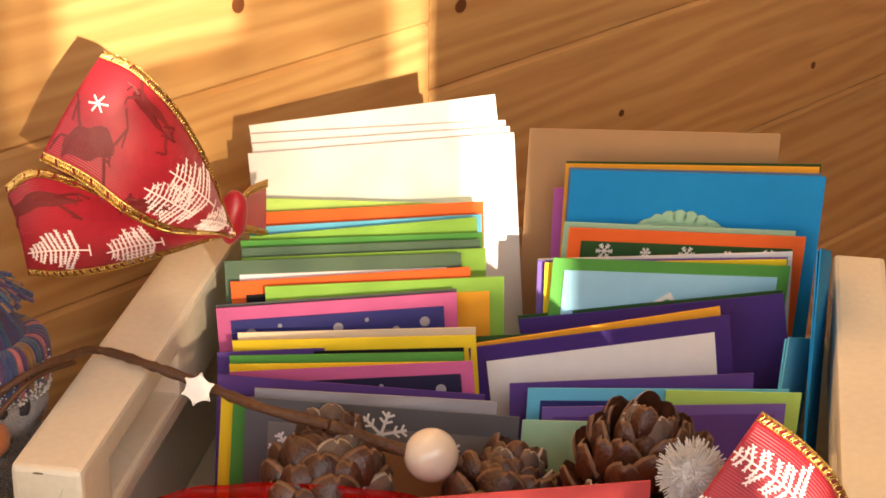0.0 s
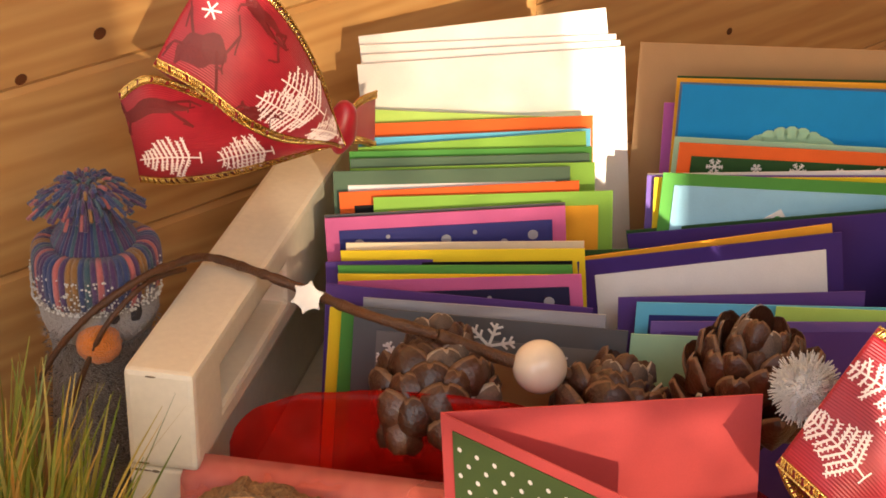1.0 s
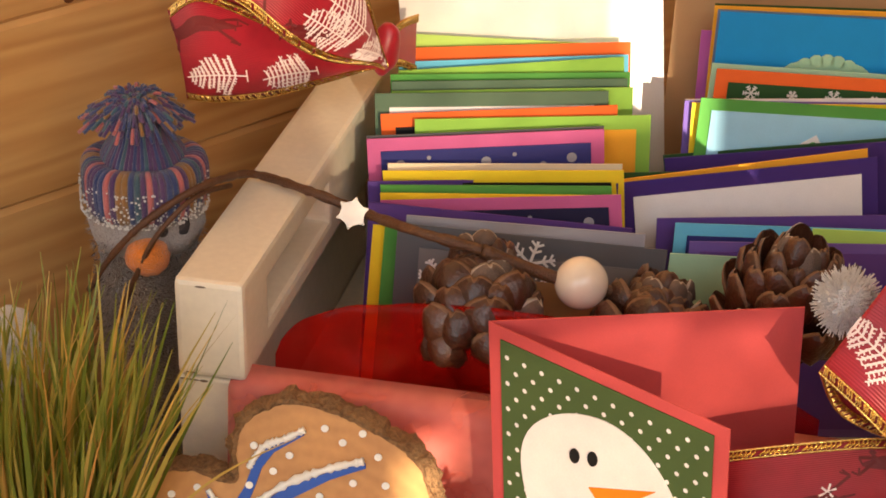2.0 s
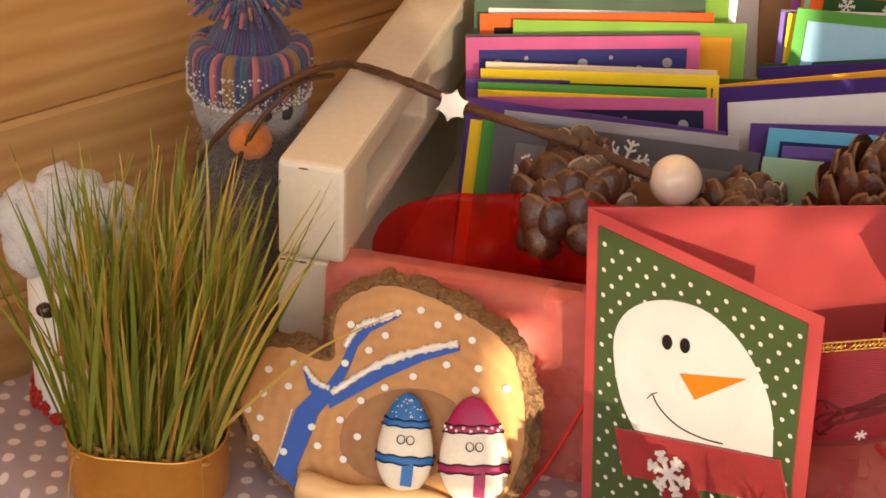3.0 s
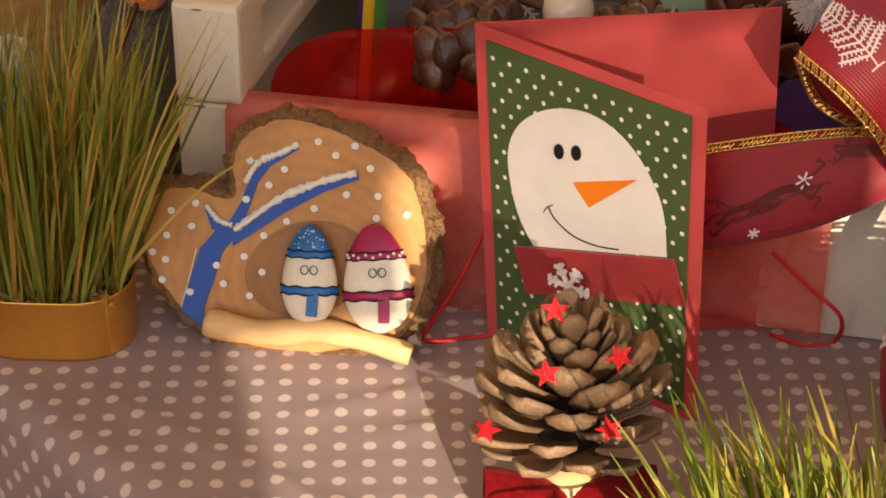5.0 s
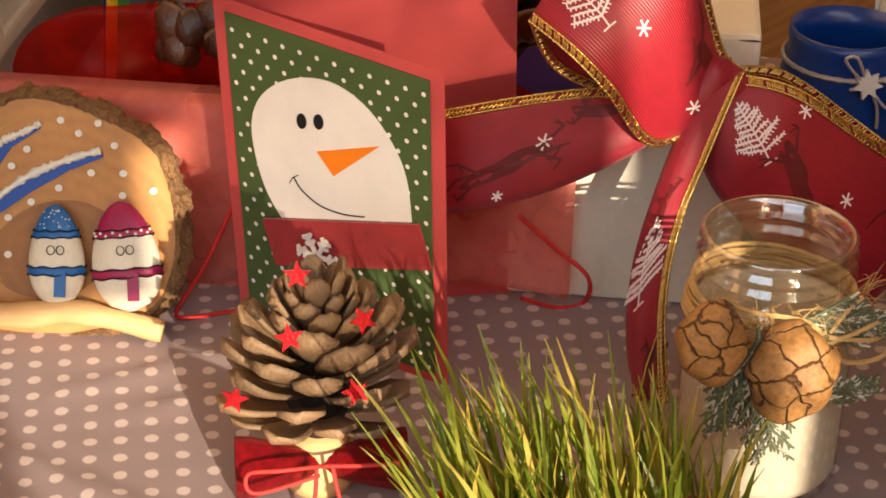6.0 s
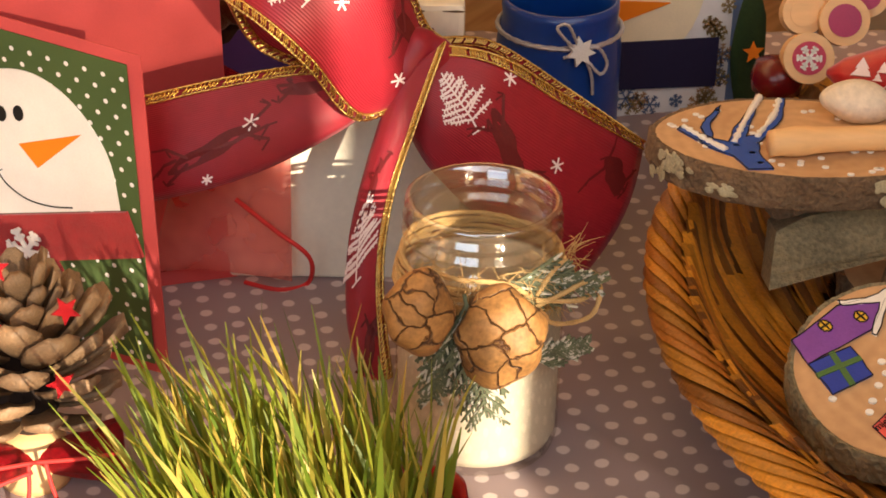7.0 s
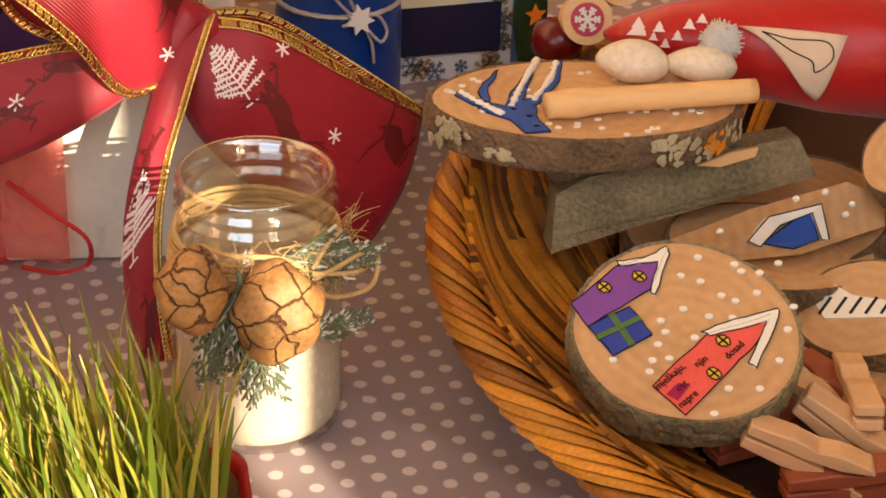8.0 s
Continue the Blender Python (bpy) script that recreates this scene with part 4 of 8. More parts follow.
def stone(c, rx, rz, paint, turn, label):
    """A pebble glued on, with a painted cap and scarf."""
    ob = thing("painted_stone", label, "stone", HM @ Matrix.Translation((c[0], -0.004, c[1])) @ pose(0, 0, 0, 0, turn, 0), "stones on the heart")

    def skin(bm, z0, z1, grow, seg=24, n=9):
        rows = []
        for k in range(n + 1):
            z = z0 + (z1 - z0) * k / n
            q = max(0.0, 1 - (z / rz) ** 2) ** 0.5 * (1 - 0.24 * z / rz) + grow
            rows.append([bm.verts.new((rx * q * math.cos(a), 0.0055 * q * math.sin(a), z)) for a in (2 * math.pi * i / seg for i in range(seg))])
        for a, b in zip(rows, rows[1:]):
            for i in range(seg):
                bm.faces.new((a[i], a[(i + 1) % seg], b[(i + 1) % seg], b[i]))
        bm.faces.new(rows[0])
        bm.faces.new(rows[-1])
    bm = bmesh.new()
    skin(bm, -rz * 0.995, rz * 0.995, 0.0, n=16)
    part("pebble", bm, STONE, ob, smooth=True)
    bm = bmesh.new()
    skin(bm, rz * 0.42, rz * 0.998, 0.02)
    part("painted_cap", bm, paint, ob, smooth=True)
    bm = bmesh.new()
    skin(bm, rz * 0.36, rz * 0.50, 0.04, n=3)
    part("cap_band", bm, paint, ob, smooth=True)
    bm = bmesh.new()
    skin(bm, -rz * 0.36, -rz * 0.20, 0.035, n=3)
    part("painted_scarf", bm, paint, ob, smooth=True)
    bm = bmesh.new()
    prism(bm, bar(rx * 0.25, -rz * 0.28, rx * 0.2, -rz * 0.78, 0.004), 0.001, Matrix.Translation((0, -0.0058, 0)))
    part("scarf_end", bm, paint, ob)
    def skin_ring(z, grow, r=0.00028):
        q = max(0.0, 1 - (z / rz) ** 2) ** 0.5 * (1 - 0.24 * z / rz) + grow
        bm = bmesh.new()
        tube(bm, [(rx * q * math.cos(t), 0.0055 * q * math.sin(t), z + 0.0003 * math.sin(9 * t)) for t in (2 * math.pi * i / 40 for i in range(41))], r, 5)
        part("ink_line", bm, paper("ink"), ob)
    for z, g in ((0.37, 0.05), (0.50, 0.05), (-0.20, 0.045), (-0.36, 0.045)):
        skin_ring(rz * z, g)
    if paint is CRIMSON:
        for k in range(11):
            t = math.pi * (1.08 + 0.084 * k)
            z = rz * (0.41 if k % 2 else 0.46)
            q = max(0.0, 1 - (z / rz) ** 2) ** 0.5 * (1 - 0.24 * z / rz) + 0.05
            bm = bmesh.new()
            blob(bm, (rx * q * math.cos(t), 0.0055 * q * math.sin(t), z), (0.0006, 0.0004, 0.0006), None, 0, 6, 4)
            part("painted_dot", bm, WHITE_PAINT, ob)
    else:
        rg = random.Random(3)
        for k in range(26):
            t, z = rg.uniform(math.pi * 1.15, math.pi * 1.85), rz * rg.uniform(0.55, 0.92)
            q = max(0.0, 1 - (z / rz) ** 2) ** 0.5 * (1 - 0.24 * z / rz) + 0.03
            bm = bmesh.new()
            blob(bm, (rx * q * math.cos(t), 0.0055 * q * math.sin(t), z), 0.00028, None, 0, 5, 4)
            part("glitter_speck", bm, WHITE_PAINT, ob)
    for s in (-1, 1):
        bm = bmesh.new()
        ring = [(rx * 0.12 + s * 0.0017 + 0.0014 * math.cos(a), -0.0062, rz * 0.14 + 0.0016 * math.sin(a)) for a in (2 * math.pi * k / 12 for k in range(13))]
        tube(bm, ring, 0.0002, 4)
        part("drawn_ring", bm, paper("ink"), ob)
    return ob


stone((0.0367, 0.0253), 0.0100, 0.0182, TEAL, -3, "white painted pebble with blue cap and scarf glued on wood")
stone((0.0615, 0.0263), 0.0122, 0.0198, CRIMSON, -8, "white painted pebble with crimson cap and scarf glued on wood")
bm = bmesh.new()
P = spline([(x, -0.005, z) for x, z in [(-0.0002, 0.0047), (0.0167, 0.0029), (0.0314, 0.0040), (0.0439, 0.0056), (0.0588, 0.0036), (0.0758, 0.0003)]], 24)
tube(bm, P, [0.0052 - 0.0014 * k / 24 + 0.0004 * math.sin(k * 0.9) for k in range(25)], 12)
stick = part("peeled_stick", bm, PEELED, smooth=True)
stick.matrix_basis = HM
tagged(stick, "pale peeled stick lying along the foot of the heart slice", "stick")

# ---- grass in pots ----
def blade_material(name, a, b, c):
    m, t, N, bs = nodes_of(name)
    g = N.new("ShaderNodeNewGeometry")
    r = N.new("ShaderNodeValToRGB")
    r.color_ramp.elements[0].color, r.color_ramp.elements[1].color = (*a, 1), (*c, 1)
    e = r.color_ramp.elements.new(0.72)
    e.color = (*b, 1)
    t.links.new(g.outputs["Random Per Island"], r.inputs[0])
    t.links.new(r.outputs[0], bs.inputs["Base Color"])
    bs.inputs["Roughness"].default_value = 0.45
    tl, mx = N.new("ShaderNodeBsdfTranslucent"), N.new("ShaderNodeMixShader")
    t.links.new(r.outputs[0], tl.inputs[0])
    mx.inputs[0].default_value = 0.3
    t.links.new(bs.outputs[0], mx.inputs[1])
    t.links.new(tl.outputs[0], mx.inputs[2])
    t.links.new(mx.outputs[0], N["Material Output"].inputs[0])
    return m


GOLD_TIN = mat("gold_tin", lin((0.90, 0.66, 0.30)), 0.38, 0.08, 60, 0.04, metal=0.75)
SOIL = mat("sprouted_seed", lin((0.40, 0.28, 0.15)), 0.95, 0.5, 300, 0.8)
SEED = mat("husk", lin((0.70, 0.52, 0.26)), 0.8, 0.3, 300)
RED_POT = mat("red_plastic", lin((0.66, 0.06, 0.07)), 0.35, 0.06, 100, 0.05)


def rounded(hw, hd, r, n=8):
    out = []
    for cx, cy, a0 in ((hw - r, hd - r, 0), (-hw + r, hd - r, 90), (-hw + r, -hd + r, 180), (hw - r, -hd + r, 270)):
        for k in range(n + 1):
            a = radians(a0 + 90.0 * k / n)
            out.append((cx + r * math.cos(a), cy + r * math.sin(a)))
    return out


def pot(name, at, hw, hd, r, h, material, label, turn=0.0, flare=1.0):
    ob = thing(name, label, "pot", pose(*at, 0, 0, turn))
    bm = bmesh.new()
    rings = []
    for f, z in ((0.90, 0.0), (0.97, 0.0006), (0.985, 0.002), (flare, h - 0.001), (flare * 1.015, h), (flare * 0.985, h), (flare * 0.96, h - 0.004), (0.93, 0.004), (0.5, 0.004)):
        rings.append([bm.verts.new((x * f, y * f, z)) for x, y in rounded(hw, hd, r)])
    for a, b in zip(rings, rings[1:]):
        for i in range(len(a)):
            bm.faces.new((a[i], a[(i + 1) % len(a)], b[(i + 1) % len(a)], b[i]))
    bm.faces.new(rings[0])
    bm.faces.new(rings[-1])
    part("tin", bm, material, ob, smooth=True)
    bm = bmesh.new()
    top = [bm.verts.new((x * 0.95 * flare, y * 0.95 * flare, h - 0.005)) for x, y in rounded(hw, hd, r)]
    mid = bm.verts.new((0, 0, h - 0.002))
    for i in range(len(top)):
        bm.faces.new((top[i], top[(i + 1) % len(top)], mid))
    part("seed_bed", bm, SOIL, ob)
    return ob


def grass(parent, hw, hd, z0, n, height, spread, material, seed, lean=(0, 0), width=0.0011, droop=0.25):
    """Many sprouted blades, uncountable, in one mesh."""
    rg = random.Random(seed)
    bm = bmesh.new()
    for _ in range(n):
        x, y = rg.uniform(-hw, hw), rg.uniform(-hd, hd)
        if (x / hw) ** 4 + (y / hd) ** 4 > 1:
            continue
        L = height * rg.uniform(0.55, 1.08)
        a = rg.uniform(0, 2 * math.pi)
        out = Vector((x / hw * spread + max(-0.24, min(0.24, rg.gauss(0, 0.13))) + lean[0], y / hd * spread * 0.7 + rg.gauss(0, 0.10) + lean[1], 1)).normalized()
        bend = Vector((math.cos(a), math.sin(a), 0)) * rg.uniform(0, droop) + Vector((out.x, out.y, -0.12)) * rg.uniform(0, droop * 1.5)
        side = Vector((math.cos(a + 1.3), math.sin(a + 1.3), 0))
        w = width * rg.uniform(0.6, 1.25)
        prev = None
        for k in range(7):
            f = k / 6
            p = Vector((x, y, z0)) + out * (L * f) + bend * (L * f * f * f)
            ww = w * (0.55 + 0.6 * f - 1.1 * f ** 3) + 0.00008
            q = (bm.verts.new(p - side * ww), bm.verts.new(p + side * ww))
            if prev:
                bm.faces.new((prev[0], prev[1], q[1], q[0])).smooth = True
            prev = q
    return tagged(part("grass", bm, material, parent), kind="stuff")


def husks(parent, hw, hd, z0, n, seed):
    rg = random.Random(seed)
    bm = bmesh.new()
    for _ in range(n):
        x, y = rg.uniform(-hw, hw) * 0.95, rg.uniform(-hd, hd) * 0.95
        blob(bm, (x, y, z0 + rg.uniform(-0.0005, 0.0015)), (0.0026, 0.0011, 0.001), pose(0, 0, 0, rg.uniform(-20, 20), rg.uniform(-20, 20), rg.uniform(0, 180)).to_3x3(), seg=8, rings=5)
    tagged(part("husk_litter", bm, SEED, parent, smooth=True), kind="stuff")


GRASS_A = blade_material("wheat_grass", lin((0.43, 0.50, 0.17)), lin((0.64, 0.63, 0.27)), lin((0.90, 0.70, 0.38)))
GRASS_B = blade_material("young_grass", lin((0.36, 0.46, 0.12)), lin((0.58, 0.60, 0.20)), lin((0.82, 0.70, 0.34)))
tin = pot("grass_tin", (-0.1150, 0.0265, 0.0008), 0.0290, 0.0215, 0.019, 0.0250, GOLD_TIN, "oval gold tin of tall green wheat grass with dry tips", turn=-4)
grass(tin, 0.0262, 0.0185, 0.021, 460, 0.104, 0.14, GRASS_A, 3, lean=(0.08, 0.0), width=0.0011, droop=0.16)
husks(tin, 0.026, 0.019, 0.0215, 130, 8)
rg = random.Random(5)
for tip in ((-0.0491, -0.0050, 0.1382), (-0.0252, 0.0000, 0.0932), (-0.1409, -0.0040, -0.0043), (-0.0898, -0.0120, 0.0043), (-0.0539, 0.0000, 0.1120)):
    o = Vector((-0.115 + (0.02 if tip[0] > -0.11 else -0.02), 0.02, 0.022))
    mid = o.lerp(Vector(tip), 0.55) + Vector((0, -0.004, 0.018 if tip[2] < 0.03 else 0.010))
    prev = None
    bm = bmesh.new()
    for k, p in enumerate(spline([o, mid, tip], 12)):
        w = 0.0009 * (1 - k / 13)
        q = (bm.verts.new(p + Vector((-w * 0.4, 0, w))), bm.verts.new(p - Vector((-w * 0.4, 0, w))))
        if prev:
            bm.faces.new((prev[0], prev[1], q[1], q[0])).smooth = True
        prev = q
    stray = part("stray_blade", bm, GRASS_A, tin)
    stray.matrix_parent_inverse = tin.matrix_basis.inverted()
redpot = pot("grass_pot", (0.1340, -0.1700, 0.0008), 0.0440, 0.0300, 0.010, 0.026, RED_POT, "red plastic pot of fresh young green grass", turn=-10, flare=1.06)
grass(redpot, 0.037, 0.025, 0.021, 430, 0.060, 0.15, GRASS_B, 11, lean=(-0.16, 0.06), width=0.0012, droop=0.22)
husks(redpot, 0.040, 0.026, 0.0225, 160, 9)

# ---- doll and white jar figure by the wall ----
PLUSH = mat("grey_plush", lin((0.44, 0.38, 0.34)), 1.0, 0.45, 260, 1.0, sheen=0.5, dist=0.002)
PALE_PLUSH = mat("pale_plush", lin((0.64, 0.60, 0.58)), 1.0, 0.3, 260, 0.8, sheen=0.5, dist=0.0015)
DARK_PLUSH = mat("dark_plush", lin((0.25, 0.22, 0.22)), 1.0, 0.2, 260, 0.6)
ORANGE_FUZZ = mat("orange_fuzz", lin((0.90, 0.50, 0.14)), 1.0, 0.25, 300, 0.9, sheen=0.4, dist=0.0015)
YARN = [mat("yarn_" + n, lin(c), 0.95, 0.25, 500, 0.8, sheen=0.4, dist=0.001) for n, c in (("purple", (0.30, 0.17, 0.36)), ("blue", (0.18, 0.23, 0.42)), ("rose", (0.72, 0.38, 0.38)), ("ochre", (0.58, 0.40, 0.18)), ("teal", (0.22, 0.34, 0.40)))]
SNOW = mat("white_fluff", lin((0.94, 0.92, 0.90)), 1.0, 0.08, 300, 1.0, sheen=0.6, dist=0.002)
D = Vector((-0.0885, 0.1380, 0.0))
zc = (-0.0889, 0.1180, 0.1023)[2]      # height of the nose
zb = (-0.0888, 0.1250, 0.1162)[2]      # rim of the cap
zt = (-0.0888, 0.1350, 0.1329)[2]      # top of the cap
bm = bmesh.new()


def fuzz(k):
    return lambda a, z: 1 + k * noise.noise((math.cos(a) * 9, math.sin(a) * 9, z * 420))


mD = Matrix.Translation(D)
lathe(bm, [(0.016, 0.001), (0.0205, 0.006), (0.0215, 0.03), (0.0205, zc * 0.55), (0.0185, zc - 0.012), (0.0195, zc - 0.006)], 40, mD, 0, wob=fuzz(0.10))
lathe(bm, [(0.0195, zc - 0.006), (0.0222, zc + 0.001), (0.0226, zc + 0.006), (0.0212, zb - 0.003), (0.010, zb + 0.006)], 40, mD, 1, wob=fuzz(0.05))
rg = random.Random(22)
for k in range(2600):                     # fibres of the plush, on the side that shows
    a, z = rg.uniform(math.pi * 0.95, math.pi * 2.05), rg.uniform(0.02, zb - 0.003)
    r = 0.0205 if z < zc - 0.005 else 0.0217
    o = D + Vector((r * math.cos(a), r * math.sin(a), z))
    d = Vector((math.cos(a) + rg.gauss(0, 0.6), math.sin(a) + rg.gauss(0, 0.6), rg.gauss(-0.2, 0.6))).normalized() * rg.uniform(0.0014, 0.0030)
    e = Vector((-math.sin(a), math.cos(a), rg.gauss(0, 0.5))) * 0.00022
    bm.faces.new((bm.verts.new(o - e), bm.verts.new(o + e), bm.verts.new(o + d))).material_index = (1 if rg.random() < 0.8 else 0) if z > zc - 0.005 else (0, 0, 2, 1)[rg.randrange(4)]
for k in range(60):                       # ribbed cap: a deep folded brim, gathered tight above it
    a = 2 * math.pi * k / 60
    wv = 1 + 0.03 * math.sin(5 * a)
    hue = 5 + (0, 0, 1, 1, 2, 0, 3, 3, 1, 4, 0, 2)[k % 12]

    def cap_pt(r, z):
        return D.x + r * wv * math.cos(a), D.y + r * wv * math.sin(a), z
    tube(bm, spline([cap_pt(*q) for q in ((0.0205, zb - 0.0045), (0.0226, zb - 0.001), (0.0230, zb + 0.008), (0.0222, zb + 0.0125), (0.0195, zb + 0.0145), (0.0150, zb + 0.0135))], 12), 0.0014, 6, hue)
    tube(bm, spline([cap_pt(*q) for q in ((0.0165, zb + 0.0120), (0.0145, zb + 0.0170), (0.0112, zb + 0.0220), (0.0095, zb + 0.0270), (0.0110, zb + 0.0310))], 8), 0.0010, 5, 5 + (0, 0, 1, 0, 1, 4)[k % 6])
rg = random.Random(2)
top = Vector((D.x - 0.001, D.y - 0.004, zb + 0.0285))
for k in range(520):                      # yarn tuft that falls open all round
    a, f = rg.uniform(0, 2 * math.pi), rg.random() ** 0.6
    r, e = 0.0205 * f * rg.uniform(0.85, 1.15), 0.0155 * math.sqrt(max(0.0, 1 - 0.8 * f * f))
    d = Vector((math.cos(a), math.sin(a) * 0.85, 0))
    tip = top + d * r + Vector((0, 0, e * rg.uniform(0.75, 1.05) - 0.006 * f * f))
    tube(bm, spline([top + d * 0.003, top + d * r * 0.55 + Vector((0, 0, e * 0.85)), tip], 4), 0.00075, 5, 5 + rg.choice((0, 0, 0, 1, 1, 1, 2, 3, 4)))
for k in range(420):                      # snow spray on the cap's rim
    a = rg.uniform(math.pi, 2 * math.pi)
    blob(bm, (D.x + 0.0243 * math.cos(a), D.y + 0.0243 * math.sin(a), zb - 0.005 + 0.014 * rg.random() ** 2), rg.uniform(0.0002, 0.0006), mi=4, seg=6, rings=4)
front = D + Vector((-0.001, -0.0205, 0))
blob(bm, front + Vector((0.0035, -0.002, zc - 0.003)), (0.0085, 0.007, 0.0075), None, 3, 20, 12, 0.08, 500)
for sx in (-1, 1):
    blob(bm, front + Vector((0.003 + sx * 0.0060, 0.001, zc + 0.0062)), (0.0024, 0.002, 0.0026), None, 2, 10, 8)
    blob(bm, front + Vector((0.002 + sx * 0.0130, 0.006, zc + 0.0065)), (0.0042, 0.003, 0.0045), None, 2, 12, 8, 0.15, 400)
doll = part("plush_doll", bm, [PLUSH, PALE_PLUSH, DARK_PLUSH, ORANGE_FUZZ, SNOW, *YARN], smooth=True)
tagged(doll, "grey plush snowman doll in a striped knitted cap with yarn tuft", "doll")

J = Vector((-0.1485, 0.0820, 0.0))
WHITE_GLAZE = mat("white_glass_paint", lin((0.93, 0.91, 0.86)), 0.35, 0.05, 100, 0.1)
RED_GLITTER = mat("red_glitter", lin((0.72, 0.10, 0.09)), 0.35, 0.5, 900, 0.8, dist=0.001)
BROWN_GLASS = mat("brown_button", lin((0.22, 0.13, 0.10)), 0.25, 0.1, 100)
bm = bmesh.new()
mJ = Matrix.Translation(J)
lathe(bm, [(0.017, 0.001), (0.0190, 0.004), (0.0195, 0.03), (0.0192, 0.055), (0.016, 0.066), (0.0155, 0.072)], 36, mJ, 0)
rg = random.Random(12)
for k in range(170):                      # wad of cotton on top and down the sides
    d = Vector((rg.gauss(0, 1), rg.gauss(0, 0.9), rg.gauss(0, 0.8))).normalized()
    r = rg.uniform(0.013, 0.018)
    blob(bm, J + Vector((-0.001 + d.x * r * 1.25, d.y * r * 0.8, 0.076 + d.z * r * 0.98)), rg.uniform(0.0055, 0.0085), None, 1, 12, 8, 0.25, 220)
for k in range(260):
    a = rg.uniform(0, 2 * math.pi)
    hgt = 0.010 * (0.5 + 0.5 * math.sin(a * 7)) + 0.004
    blob(bm, J + Vector((0.0200 * math.cos(a), 0.0200 * math.sin(a), rg.uniform(0.001, hgt))), rg.uniform(0.0009, 0.0018), None, 2, 6, 4)


def on_jar(t, z, r):
    return J + Vector((r * math.cos(radians(t)), r * math.sin(radians(t)), z))


zq = (-0.1576, 0.0660, 0.0505)[2]
blob(bm, on_jar(243, zq, 0.0195), (0.0042, 0.003, 0.0032), None, 3, 12, 8)
for t, dz in ((242, -0.017), (248, -0.0205), (258, -0.0245), (268, -0.0255), (278, -0.0245)):
    blob(bm, on_jar(t, zq + dz, 0.0195), (0.0009, 0.0009, 0.0011), None, 3, 8, 6)
tube(bm, [on_jar(272, zq - 0.002, 0.019), on_jar(270, zq - 0.004, 0.028), on_jar(268, zq - 0.008, 0.036)], [0.0042, 0.003, 0.0008], 10, 4)
fig = part("snowman_jar", bm, [WHITE_GLAZE, SNOW, RED_GLITTER, BROWN_GLASS, ORANGE_FUZZ], smooth=True)
tagged(fig, "white painted snowman jar with cotton wool top and red glitter foot", "jar")

# ---- wired ribbon bows ----
def ribbon_material():
    m = mat("red_grosgrain", lin((0.60, 0.085, 0.15)), 0.42, 0.14, 40, 0.0, sheen=0.12, spec=0.45)
    t, N = m.node_tree, m.node_tree.nodes
    b = N["Principled BSDF"]
    uv, wv, bp = N.new("ShaderNodeUVMap"), N.new("ShaderNodeTexWave"), N.new("ShaderNodeBump")
    uv.uv_map = "flat"
    wv.inputs["Scale"].default_value = 420
    wv.bands_direction = "Y"
    t.links.new(uv.outputs[0], wv.inputs["Vector"])
    bp.inputs["Strength"].default_value, bp.inputs["Distance"].default_value = 0.35, 0.0003
    t.links.new(wv.outputs["Fac"], bp.inputs["Height"])
    t.links.new(bp.outputs[0], b.inputs["Normal"])
    return m


RIBBON = ribbon_material()
GOLD = mat("gold_thread", lin((0.85, 0.71, 0.42)), 0.22, 0.2, 500, 0.5, metal=1.0, dist=0.0006)
SHADE_PRINT = mat("dark_red_print", lin((0.40, 0.04, 0.06)), 0.6, 0.12, 200)
PRINT = mat("white_print", lin((0.95, 0.86, 0.84)), 0.6, 0.06, 300)


